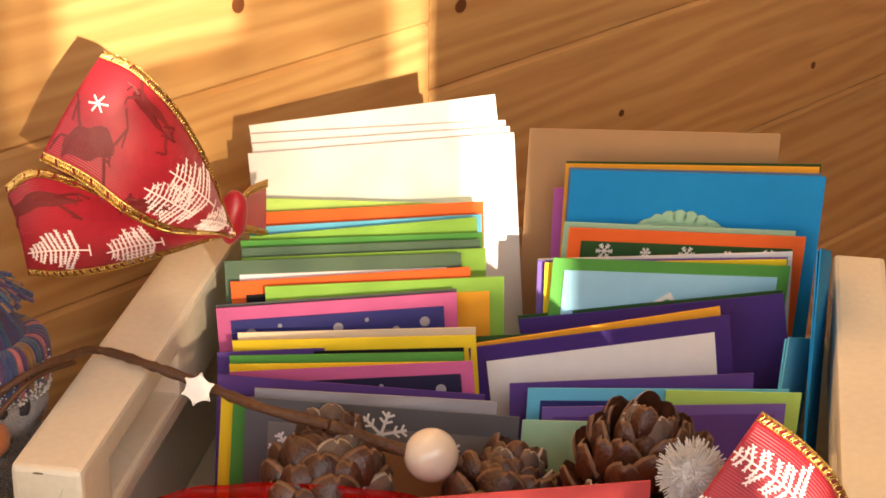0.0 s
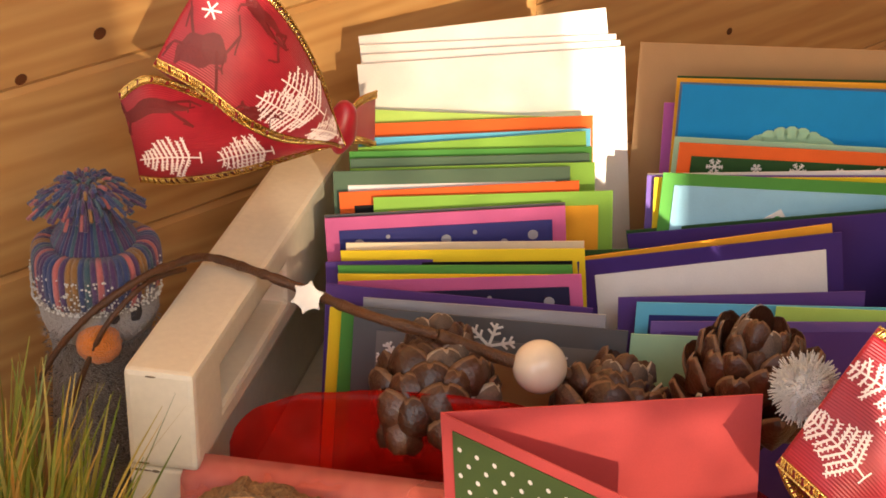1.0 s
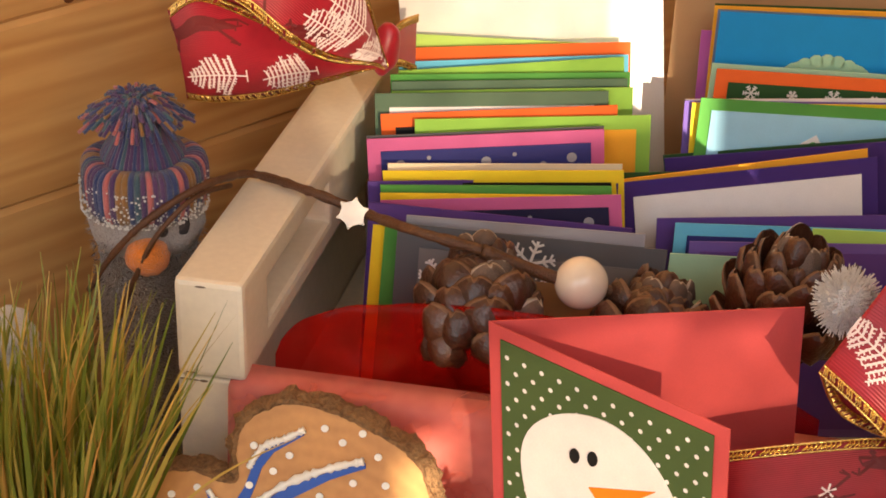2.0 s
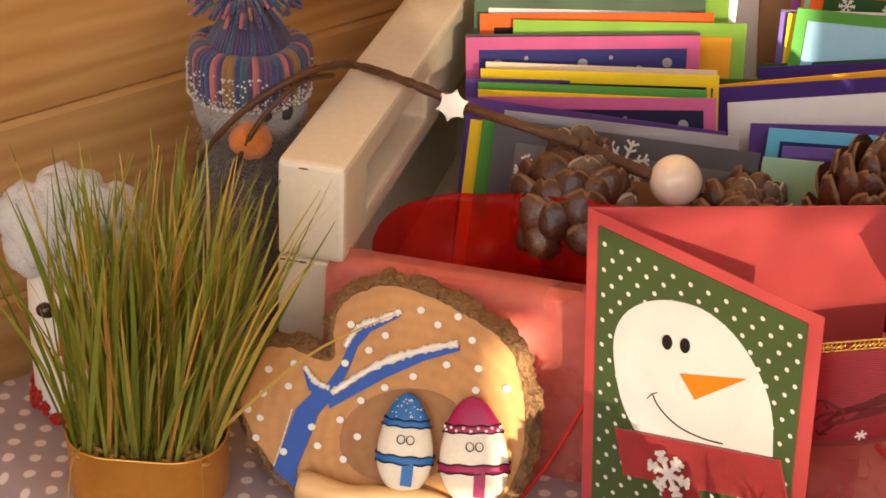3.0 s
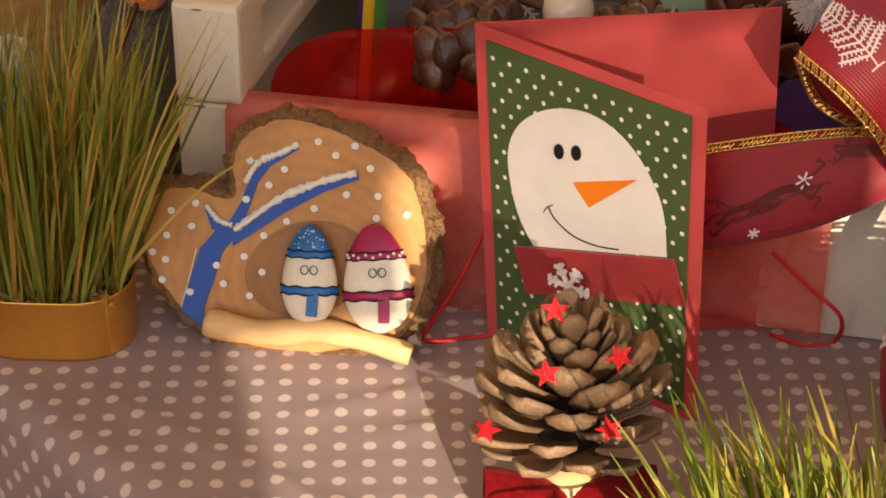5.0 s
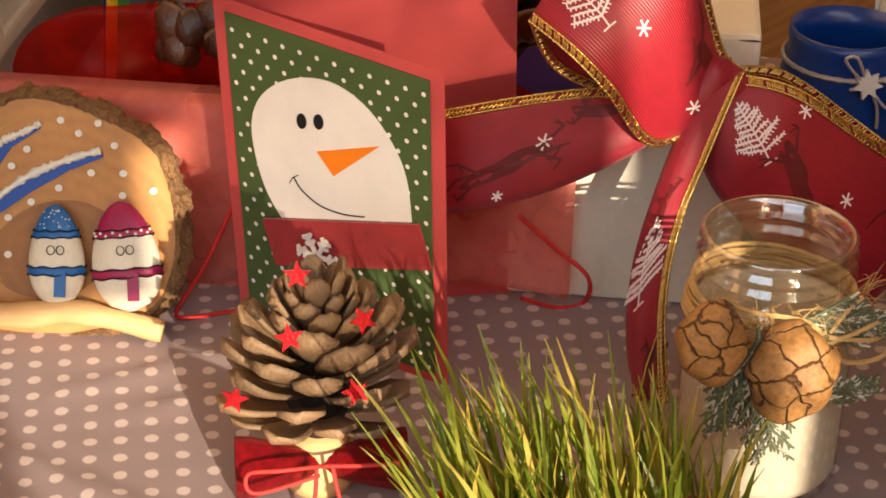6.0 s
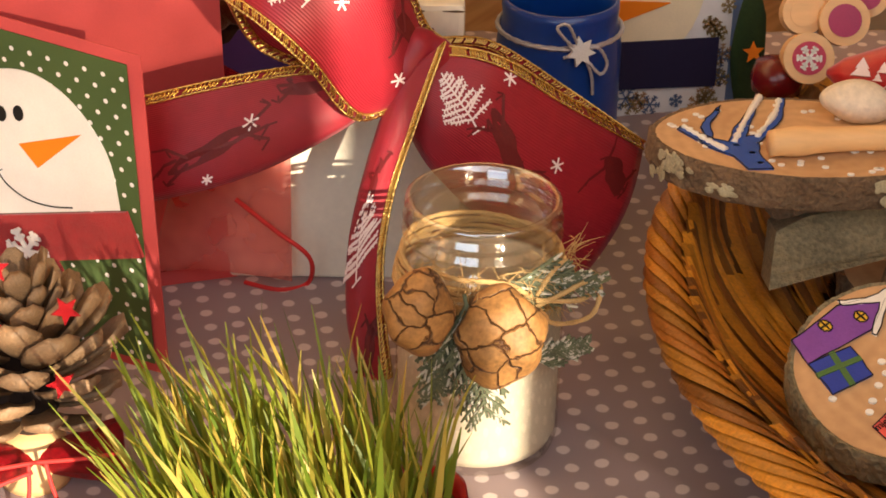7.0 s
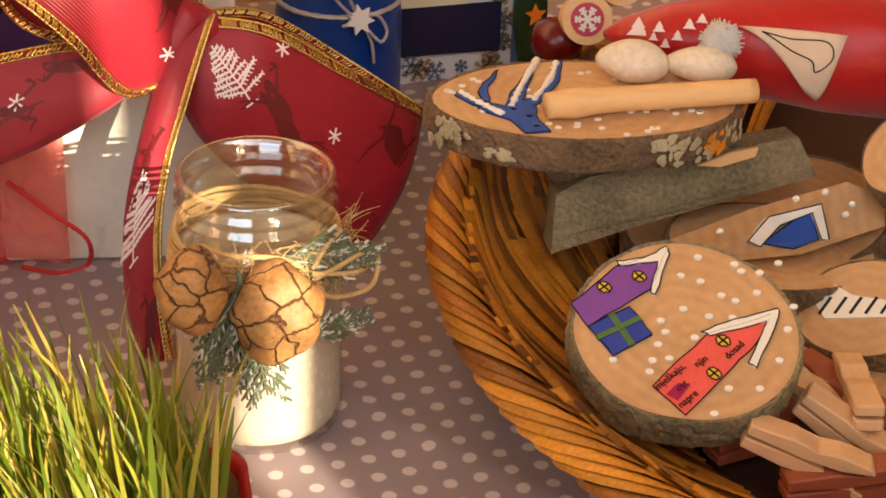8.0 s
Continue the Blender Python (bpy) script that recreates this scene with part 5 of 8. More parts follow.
class Band:
    """A stretch of ribbon between two smooth edges."""

    def __init__(self, bow, ea, eb, n=30, cup=0.0, gold=(1, 1)):
        self.a, self.b, self.n, self.cup = spline(ea, n), spline(eb, n), n, cup
        self.ob = None
        bm = bmesh.new()
        uvl = bm.loops.layers.uv.new("flat")
        w = 10
        flat = {}
        g = []
        for i in range(n + 1):
            row = []
            for j in range(w + 1):
                v = bm.verts.new(self.at(i / n, j / w))
                flat[v] = (i / n * 0.1, j / w * 0.04)
                row.append(v)
            g.append(row)
        for r, s in zip(g, g[1:]):
            for j in range(w):
                f = bm.faces.new((r[j], r[j + 1], s[j + 1], s[j]))
                f.smooth = True
                for lp in f.loops:
                    lp[uvl].uv = flat[lp.vert]
        self.ob = part("ribbon_band", bm, RIBBON, bow)
        md = self.ob.modifiers.new("thickness", "SOLIDIFY")
        md.thickness, md.offset = 0.0004, 0
        for k, on in enumerate(gold):
            if on:
                self.braid(bow, k)

    def braid(self, bow, k):
        """The woven metal edge: two wires with slanting threads between them."""
        n = 3 * self.n
        bm = bmesh.new()
        lines = []
        for d, lift in ((0.0002, 0.0007), (0.0011, 0.0011), (0.0020, 0.0011), (0.0029, 0.0006)):
            P = []
            for i in range(n + 1):
                u = i / n
                f = min(0.30, d / self.scale(u, 0.5)[1])
                P.append(self.at(u, f if k == 0 else 1 - f, lift))
            lines.append(P)
        for P, r in ((lines[0], 0.0005), (lines[3], 0.00042)):
            tube(bm, P, [r * (1.2 if i % 2 else 0.85) for i in range(n + 1)], 6)
        length = sum((p - q).length for p, q in zip(lines[1], lines[1][1:]))
        m = max(6, int(length / 0.0013))
        for j in range(m):
            i0 = int(j * (n - 1) / m)
            i1 = min(n, i0 + 1)
            tube(bm, [lines[0][i0], lines[1][i0], lines[2][i1], lines[3][i1]], 0.00036, 5)
        part("gold_wire_edge", bm, GOLD, bow)

    def at(self, u, v, lift=0.0):
        s = max(0.0, min(1.0, u)) * self.n
        i = min(int(s), self.n - 1)
        f = s - i
        a, b = self.a[i].lerp(self.a[i + 1], f), self.b[i].lerp(self.b[i + 1], f)
        n = (self.a[i + 1] - self.a[i] + self.b[i + 1] - self.b[i]).cross(b - a)
        n = n.normalized() if n.length > 1e-12 else Vector((0, -1, 0))
        if n.y > 0:
            n = -n
        return a.lerp(b, v) + n * (self.cup * math.sin(math.pi * v) + lift)

    def stroke(self, bm, u0, v0, u1, v1, w):
        """A printed stroke, w metres wide."""
        p, q = self.at(u0, v0, 0.00055), self.at(u1, v1, 0.00055)
        k = max(2, int((q - p).length / 0.002))
        P = [self.at(u0 + (u1 - u0) * i / k, v0 + (v1 - v0) * i / k, 0.00055) for i in range(k + 1)]
        nrm = (self.at(u0, v0, 0.002) - self.at(u0, v0)).normalized()
        side = (P[-1] - P[0]).cross(nrm)
        if side.length < 1e-9:
            return
        side = side.normalized() * (w / 2)
        L, R = [bm.verts.new(c + side) for c in P], [bm.verts.new(c - side) for c in P]
        for i in range(k):
            bm.faces.new((L[i], L[i + 1], R[i + 1], R[i]))

    def flake(self, u, v, r=0.0028):
        bm = bmesh.new()
        su, sv = self.scale(u, v)
        for k in range(3):
            a = math.pi * k / 3 + 0.3
            self.stroke(bm, u - r * math.cos(a) / su, v - r * math.sin(a) / sv, u + r * math.cos(a) / su, v + r * math.sin(a) / sv, 0.0007)
        part("printed_snowflake", bm, PRINT, self.ob)

    def scale(self, u, v):
        e = 0.03
        su = (self.at(min(1, u + e), v) - self.at(max(0, u - e), v)).length / (min(1, u + e) - max(0, u - e))
        sv = (self.at(u, min(1, v + e)) - self.at(u, max(0, v - e))).length / (min(1, v + e) - max(0, v - e))
        return max(su, 1e-4), max(sv, 1e-4)

    def tree(self, u, v, ang, h, seed):
        """A fir in white strokes: foot at (u, v), growing at ang degrees over the band."""
        rg = random.Random(seed)
        bm = bmesh.new()
        su, sv = self.scale(u, v)
        ca, sa = math.cos(radians(ang)), math.sin(radians(ang))

        def uvp(x, z):
            return u + (x * -sa + z * ca) / su, v + (x * ca + z * sa) / sv
        self.stroke(bm, *uvp(0, -0.08 * h), *uvp(0, h), 0.0006)
        self.stroke(bm, *uvp(-0.10 * h, -0.08 * h), *uvp(0.10 * h, -0.08 * h), 0.0006)
        n = 10
        for k in range(n):
            z = h * (0.08 + 0.86 * k / n)
            for s in (-1, 1):
                L = 0.31 * h * (1 - k / n) ** 0.8 * rg.uniform(0.7, 1.15) + 0.0006
                tipx, tipz = s * L, z + L * rg.uniform(0.15, 0.5)
                self.stroke(bm, *uvp(0, z), *uvp(tipx, tipz), 0.0008)
                m = max(2, int(L / 0.0012))
                for j in range(1, m + 1):
                    f = j / m
                    bx, bz = tipx * f, z + (tipz - z) * f
                    for q in (-1, 1):
                        self.stroke(bm, *uvp(bx, bz), *uvp(bx + s * 0.0007, bz + q * 0.0010 * rg.uniform(0.5, 1.2)), 0.0005)
        part("printed_fir", bm, PRINT, self.ob)

    def patch(self, u, v, ru, rv, seed):
        """A plain dark printed shape: a long lobe with thin forked strokes at its ends."""
        rg = random.Random(seed)
        su, sv = self.scale(u, v)
        bm = bmesh.new()
        tilt = rg.uniform(-0.5, 0.5)
        ct, st = math.cos(tilt), math.sin(tilt)

        def uvp(x, z):
            return u + (x * ct - z * st) / su, v + (x * st + z * ct) / sv
        c = bm.verts.new(self.at(*uvp(0, 0), 0.00045))
        ring = []
        for k in range(28):
            a = 2 * math.pi * k / 28
            q = 1 + 0.22 * math.sin(2 * a + 0.6) + 0.10 * math.sin(5 * a + seed)
            ring.append(bm.verts.new(self.at(*uvp(ru * q * math.cos(a), rv * 0.62 * q * math.sin(a)), 0.00045)))
        for k in range(28):
            bm.faces.new((c, ring[k], ring[(k + 1) % 28]))
        for s in (-1, 1):
            for j in range(3):
                x0, z0 = s * ru * rg.uniform(0.55, 0.9), rv * rg.uniform(-0.35, 0.35)
                x1, z1 = x0 + s * ru * rg.uniform(0.3, 0.7), z0 + (j - 1) * rv * rg.uniform(0.7, 1.3)
                self.stroke(bm, *uvp(x0, z0), *uvp(x1, z1), 0.0011)
                for _ in range(2):
                    self.stroke(bm, *uvp(x1, z1), *uvp(x1 + ru * rg.uniform(-0.3, 0.4), z1 + rv * rg.uniform(-0.6, 0.7)), 0.0007)
        part("dark_print", bm, SHADE_PRINT, self.ob)


def knot_of(bow, at, r, tilt):
    bm = bmesh.new()
    m = pose(0, 0, 0, 0, tilt, 0).to_3x3()
    blob(bm, at, [c * 0.9 for c in r], m, 0, 40, 26, 0.22, 120)
    part("ribbon_knot", bm, RIBBON, bow, smooth=True)


# bow at the crate's back corner
bow = thing("ribbon_bow", "red gold-edged ribbon bow with fir print by the wall", "bow")
lo = Band(bow, [(-0.0024, 0.2096, 0.1410), (-0.0253, 0.1943, 0.1546), (-0.0494, 0.1807, 0.1726), (-0.0689, 0.1712, 0.1837), (-0.0799, 0.1666, 0.1789)], [(-0.0029, 0.2091, 0.1380), (-0.0219, 0.1974, 0.1364), (-0.0434, 0.1861, 0.1349), (-0.0622, 0.1773, 0.1363), (-0.0746, 0.1714, 0.1400)], cup=0.004)
up = Band(bow, [(0.0010, 0.2045, 0.1438), (-0.0043, 0.1917, 0.1738), (-0.0160, 0.1812, 0.2034), (-0.0298, 0.1795, 0.2205), (-0.0419, 0.1820, 0.2258)], [(-0.0021, 0.2017, 0.1427), (-0.0198, 0.1723, 0.1558), (-0.0343, 0.1593, 0.1687), (-0.0500, 0.1586, 0.1829), (-0.0655, 0.1608, 0.1911)], cup=0.006)
Band(bow, [(-0.0419, 0.1820, 0.2258), (-0.0342, 0.2052, 0.2089), (-0.0149, 0.2252, 0.1706), (0.0000, 0.2198, 0.1378)], [(-0.0655, 0.1608, 0.1911), (-0.0562, 0.1853, 0.1727), (-0.0270, 0.2143, 0.1408), (-0.0023, 0.2177, 0.1357)], gold=(0, 0))
knot_of(bow, (0.0024, 0.2084, 0.1463), (0.0075, 0.007, 0.0125), 8)
Band(bow, [(0.0039, 0.2152, 0.1496), (0.0095, 0.2257, 0.1521), (0.0163, 0.2425, 0.1487)], [(0.0035, 0.2149, 0.1361), (0.0090, 0.2252, 0.1322), (0.0156, 0.2419, 0.1227)])
up.flake(0.84, 0.42, 0.0036)
up.flake(0.05, 0.5, 0.002)
up.tree(0.22, 0.40, 5, 0.034, 1)
up.tree(0.28, 0.68, 5, 0.028, 2)
up.tree(0.10, 0.45, 12, 0.016, 3)
up.patch(0.60, 0.22, 0.010, 0.006, 4)
up.patch(0.80, 0.72, 0.008, 0.012, 5)
up.patch(0.45, 0.85, 0.007, 0.005, 6)
lo.tree(0.62, 0.72, 0, 0.030, 7)
lo.tree(0.30, 0.62, 8, 0.024, 8)
lo.patch(0.82, 0.25, 0.011, 0.006, 9)

# large bow in front of the crate
bow2 = thing("ribbon_bow", "large red gold-edged ribbon bow before the crate", "bow")
left = Band(bow2, [(0.1943, -0.0160, 0.0978), (0.1800, -0.0140, 0.0995), (0.1619, -0.0120, 0.1002), (0.1362, -0.0100, 0.0968), (0.1117, -0.0060, 0.0911), (0.1033, 0.0060, 0.0840)], [(0.1956, -0.0160, 0.0925), (0.1818, -0.0180, 0.0810), (0.1581, -0.0200, 0.0699), (0.1347, -0.0200, 0.0621), (0.1121, -0.0140, 0.0555), (0.1014, -0.0040, 0.0498)], cup=0.004, gold=(1, 0))
right = Band(bow2, [(0.2034, -0.0180, 0.1044), (0.2126, -0.0200, 0.1064), (0.2304, -0.0240, 0.1024), (0.2545, -0.0220, 0.0850), (0.2881, -0.0120, 0.0596)], [(0.1984, -0.0180, 0.0847), (0.2000, -0.0220, 0.0737), (0.2081, -0.0280, 0.0609), (0.2292, -0.0300, 0.0391), (0.2612, -0.0300, 0.0161)], cup=0.007, gold=(1, 0))
Band(bow2, [(0.2881, -0.0120, 0.0596), (0.2634, 0.0040, 0.0756), (0.2347, 0.0040, 0.0961), (0.2113, -0.0060, 0.1039)], [(0.2612, -0.0300, 0.0161), (0.2458, -0.0120, 0.0255), (0.2246, -0.0060, 0.0517), (0.2058, -0.0080, 0.0850)], cup=0.0)
upper = Band(bow2, [(0.1998, -0.0200, 0.0877), (0.1789, -0.0260, 0.0850), (0.1622, -0.0300, 0.1071), (0.1498, -0.0280, 0.1200), (0.1386, -0.0160, 0.1268)], [(0.2111, -0.0140, 0.1074), (0.2048, -0.0140, 0.1150), (0.1943, -0.0120, 0.1444), (0.1837, -0.0060, 0.1569), (0.1697, -0.0020, 0.1670)], cup=0.006)
Band(bow2, [(0.1386, -0.0160, 0.1268), (0.1507, -0.0040, 0.1036), (0.1764, -0.0040, 0.0915), (0.1968, -0.0100, 0.0950)], [(0.1697, -0.0020, 0.1670), (0.1842, 0.0100, 0.1333), (0.1883, 0.0080, 0.1110), (0.2059, -0.0040, 0.1024)], gold=(1, 0))
tail = Band(bow2, [(0.1922, -0.0220, 0.0934), (0.1834, -0.0260, 0.0693), (0.1757, -0.0320, 0.0424), (0.1729, -0.0420, 0.0169), (0.1758, -0.0540, -0.0027)], [(0.2107, -0.0240, 0.1098), (0.1999, -0.0320, 0.0860), (0.1907, -0.0360, 0.0609), (0.1849, -0.0460, 0.0339), (0.1860, -0.0560, -0.0010)], cup=0.003, gold=(0, 1))
knot_of(bow2, (0.2027, -0.0180, 0.0982), (0.0125, 0.009, 0.0155), 20)
right.flake(0.55, 0.10)
right.flake(0.78, 0.42)
right.flake(0.72, 0.92, 0.002)
right.tree(0.50, 0.50, 208, 0.026, 21)
right.patch(0.62, 0.48, 0.011, 0.007, 22)
right.patch(0.92, 0.30, 0.006, 0.009, 23)
left.flake(0.52, 0.46)
left.flake(0.64, 0.90, 0.002)
left.flake(0.85, 0.15, 0.003)
left.patch(0.62, 0.62, 0.014, 0.006, 24)
left.patch(0.35, 0.25, 0.008, 0.004, 25)
upper.flake(0.55, 0.42)
upper.flake(0.22, 0.45)
upper.tree(0.62, 0.72, 0, 0.030, 26)
upper.tree(0.70, 0.28, 10, 0.026, 27)
upper.patch(0.25, 0.80, 0.008, 0.006, 28)
tail.tree(0.66, 0.40, 180, 0.030, 29)
tail.patch(0.40, 0.45, 0.007, 0.004, 30)
tail.patch(0.88, 0.5, 0.008, 0.004, 31)

# ---- pine cones, garland ----
CONE = mat("cone_brown", lin((0.26, 0.14, 0.085)), 0.32, 0.4, 220, 0.5, rand=0.25, coat=0.15, dist=0.001)
CONE_TAN = mat("cone_tan", lin((0.52, 0.41, 0.30)), 0.6, 0.35, 220, 0.5, rand=0.2, dist=0.001)
FROST = mat("frosted_tip", lin((0.66, 0.60, 0.56)), 0.85, 0.2, 300, 0.6)
WORN = mat("worn_scale_rim", lin((0.45, 0.33, 0.25)), 0.8, 0.3, 300, 0.5)
DUSTY = mat("snow_dusted_scale", lin((0.38, 0.31, 0.27)), 0.8, 0.6, 420, 0.6)
CORE = mat("cone_core", lin((0.16, 0.10, 0.07)), 0.9, 0.3, 200)
TWIG = mat("brown_twig", lin((0.34, 0.21, 0.12)), 0.45, 0.35, 250, 0.7, dist=0.001)


def scale_mesh(name, L, W, body, tip, tipped):
    """A woody cone scale along +x, cupped upward, thick rounded tip."""
    bm = bmesh.new()
    nx, ny = 6, 4
    T, B = [], []
    for i in range(nx + 1):
        f = i / nx
        w = W * (0.32 + 0.68 * math.sin(min(1, f * 1.25) * math.pi / 2)) * (1 if f < 0.8 else math.sqrt(max(0.12, 1 - ((f - 0.8) / 0.205) ** 2)))
        t, b = [], []
        for j in range(ny + 1):
            g = 2 * j / ny - 1
            z = L * (0.20 * f * f) + W * 0.10 * g * g
            th = W * (0.10 + 0.16 * f) * (1 - 0.5 * g * g)
            t.append(bm.verts.new((L * f, w * g / 2, z + th * 0.5)))
            b.append(bm.verts.new((L * f * (0.985), w * g / 2 * 0.96, z - th * 0.5)))
        T.append(t)
        B.append(b)
    for i in range(nx):
        for j in range(ny):
            bm.faces.new((T[i][j], T[i + 1][j], T[i + 1][j + 1], T[i][j + 1])).material_index = 0
            bm.faces.new((B[i][j], B[i][j + 1], B[i + 1][j + 1], B[i + 1][j])).material_index = 0
        rim = 1 if tipped and i >= nx - 3 else 0
        bm.faces.new((T[i][0], B[i][0], B[i + 1][0], T[i + 1][0])).material_index = rim
        bm.faces.new((T[i][ny], T[i + 1][ny], B[i + 1][ny], B[i][ny])).material_index = rim
    for j in range(ny):
        bm.faces.new((T[nx][j], B[nx][j], B[nx][j + 1], T[nx][j + 1])).material_index = 1 if tipped else 0
        bm.faces.new((T[0][j], T[0][j + 1], B[0][j + 1], B[0][j]))
    bmesh.ops.recalc_face_normals(bm, faces=bm.faces)
    for f in bm.faces:
        f.smooth = True
    me = bpy.data.meshes.new(name)
    bm.to_mesh(me)
    bm.free()
    me.materials.append(body)
    me.materials.append(tip)
    return me


def cone(parent, at, axis, R, H, n, me, lift0, lift1, seed, name="pine_cone", size=1.0, top=0.35, other=None):
    """Scales in a spiral round an axis; lift: how far they rise from the flat at foot and top."""
    rg = random.Random(seed)
    q = Vector(axis).to_track_quat("Z", "Y").to_matrix().to_4x4()
    m = Matrix.Translation(at) @ q
    bm = bmesh.new()
    lathe(bm, [(R * 0.25, 0), (R * 0.42, H * 0.2), (R * 0.36, H * 0.6), (R * 0.10, H * 0.92)], 14, m)
    base = part(name, bm, CORE, parent)
    for k in range(n):
        f = (k + 0.5) / n
        a = k * 2.39996 + rg.uniform(-0.12, 0.12)
        z = H * (0.06 + 0.84 * f)
        sz = size * (0.78 + 0.42 * math.sin(math.pi * min(1, f * 1.15 + 0.12))) * (1 - (1 - top) * max(0, f - 0.55) / 0.45) * rg.uniform(0.92, 1.08)
        lift = lift0 + (lift1 - lift0) * f + rg.uniform(-6, 6)
        ob = new("scale", other if other and rg.random() < (0.45 if f > 0.72 else 0.10) else me)
        ob.parent = base
        ob.matrix_basis = m @ Matrix.Translation((0, 0, z)) @ pose(0, 0, 0, 0, 0, math.degrees(a)) @ pose(R * 0.18, 0, 0, rg.uniform(-8, 8), -lift, 0) @ Matrix.Diagonal((sz, sz, sz, 1))
    return base


def shield_mesh(name, L, W, tip):
    """A thick cone scale along +x whose rounded outer end is domed below, with a raised boss and a pale worn rim."""
    bm = bmesh.new()
    nx, ny = 8, 6
    T, B = [], []
    for i in range(nx + 1):
        f = math.sin(math.pi / 2 * i / nx)
        w = W * (0.35 + 0.65 * min(1.0, f * 1.5) ** 0.8) * (1 if f < 0.62 else math.sqrt(max(0.02, 1 - ((f - 0.62) / 0.384) ** 2)))
        t, b = [], []
        for j in range(ny + 1):
            g = 2 * j / ny - 1
            z = L * 0.16 * f * f + W * 0.08 * g * g
            dome = W * (0.10 + 0.24 * math.sin(math.pi * min(1, max(0, (f - 0.35) / 0.65)))) * (1 - 0.72 * g * g)
            boss = W * 0.10 * math.exp(-((f - 0.72) / 0.10) ** 2 - (g / 0.28) ** 2)
            t.append(bm.verts.new((L * f, w * g / 2, z + W * 0.04)))
            b.append(bm.verts.new((L * f, w * g / 2 * 0.97, z - dome - boss)))
        T.append(t)
        B.append(b)
    for i in range(nx):
        for j in range(ny):
            bm.faces.new((T[i][j], T[i + 1][j], T[i + 1][j + 1], T[i][j + 1]))
            bm.faces.new((B[i][j], B[i][j + 1], B[i + 1][j + 1], B[i + 1][j])).material_index = 2 if i >= nx - 4 and tip is FROST else 0
        for j in (0, ny):
            bm.faces.new((T[i][j], B[i][j], B[i + 1][j], T[i + 1][j])).material_index = 1 if i > 3 else 0
    for j in range(ny):
        bm.faces.new((T[nx][j], B[nx][j], B[nx][j + 1], T[nx][j + 1])).material_index = 1
        bm.faces.new((T[0][j], T[0][j + 1], B[0][j + 1], B[0][j]))
    bmesh.ops.recalc_face_normals(bm, faces=bm.faces)
    for f in bm.faces:
        f.smooth = True
    me = bpy.data.meshes.new(name)
    bm.to_mesh(me)
    bm.free()
    for m in (CONE, tip, DUSTY):
        me.materials.append(m)
    return me


garland = thing("twig_garland", "twig garland with frosted cones, star and bead on the crate", "garland")
bm = bmesh.new()
main = spline([(-0.1085, 0.113, 0.0862), (-0.1, 0.112, 0.0998), (-0.0875, 0.111, 0.1142), (-0.0702, 0.118, 0.1243), (-0.0589, 0.13, 0.1244), (-0.0481, 0.1560, 0.1145), (-0.0262, 0.1410, 0.1145), (-0.0070, 0.1330, 0.1100), (0.0142, 0.1040, 0.1159), (0.0385, 0.0960, 0.1121)], 90)
rg = random.Random(61)
tube(bm, main, [(0.0011 + 0.0011 * k / 90) * rg.uniform(0.85, 1.22) for k in range(91)], 8)
tube(bm, spline([(-0.0979, 0.112, 0.0745), (-0.0886, 0.11, 0.0972), (-0.0804, 0.11, 0.1123), (-0.0675, 0.12, 0.1221), (-0.0571, 0.1510, 0.1120)], 20), 0.0011, 7)
tube(bm, spline([(0.0385, 0.0960, 0.1121), (0.0632, 0.0980, 0.1007), (0.0921, 0.0960, 0.0932), (0.1198, 0.0850, 0.0873)], 20), 0.0026, 8)
part("twig", bm, TWIG, garland, smooth=True)
bm = bmesh.new()
S0 = Vector((-0.0093, 0.1286, 0.1130))
prism(bm, star_pts(0.0068, 0.0038, 6, 80), 0.003, basis(S0 + Vector((0, -0.004, 0)), S0 + Vector((0.01, -0.004, -0.001)), (0, 0.5, 1)))
bevelled(bm, 0.0006, 1)
part("star", bm, mat("white_resin", lin((0.95, 0.92, 0.88)), 0.4, 0.04, 100), garland, "glossy white star")
TN = scale_mesh("tan_scale", 0.0205, 0.0112, CONE_TAN, CONE_TAN, False)
PB, PF = shield_mesh("plump_scale", 0.0195, 0.0150, WORN), shield_mesh("dusted_plump_scale", 0.0195, 0.0150, FROST)
SB, SF = shield_mesh("broad_scale", 0.0240, 0.0125, WORN), shield_mesh("dusted_scale", 0.0240, 0.0125, FROST)
for at, axis, R, H, n, sd in (((0.0368, 0.0790, 0.0640), (0.05, 0.60, 0.80), 0.0290, 0.050, 76, 3), ((0.0940, 0.0830, 0.0570), (0.30, 0.45, 0.80), 0.0260, 0.042, 64, 4)):
    cone(garland, at, axis, R, H, n, PB, 14, 60, sd, top=0.8, size=1.06, other=PF)
cone(garland, (0.1475, 0.0780, 0.0741), (0.10, -0.05, 1.0), 0.024, 0.038, 52, SB, 24, 74, 5, top=1.0, size=1.12, other=SF)
bm = bmesh.new()
blob(bm, (0.0755, 0.0970, 0.0980), 0.0100, None, 0, 28, 18)
part("bead", bm, mat("pearl_bead", lin((0.90, 0.84, 0.76)), 0.22, 0.04, 60, 0.03, coat=0.4), garland, "pearly white bead", smooth=True)
bm = bmesh.new()
rg = random.Random(31)
c0 = Vector((0.1540, 0.0180, 0.1336))
for k in range(900):
    d = Vector((rg.gauss(0, 1), rg.gauss(0, 1), rg.gauss(0, 1))).normalized()
    tube(bm, [c0 + d * 0.004, c0 + d * rg.uniform(0.009, 0.0128) + Vector((0, 0, rg.uniform(-0.001, 0.001)))], [0.0004, 0.0002], 4)
blob(bm, c0, 0.0085, None, 0, 14, 10)
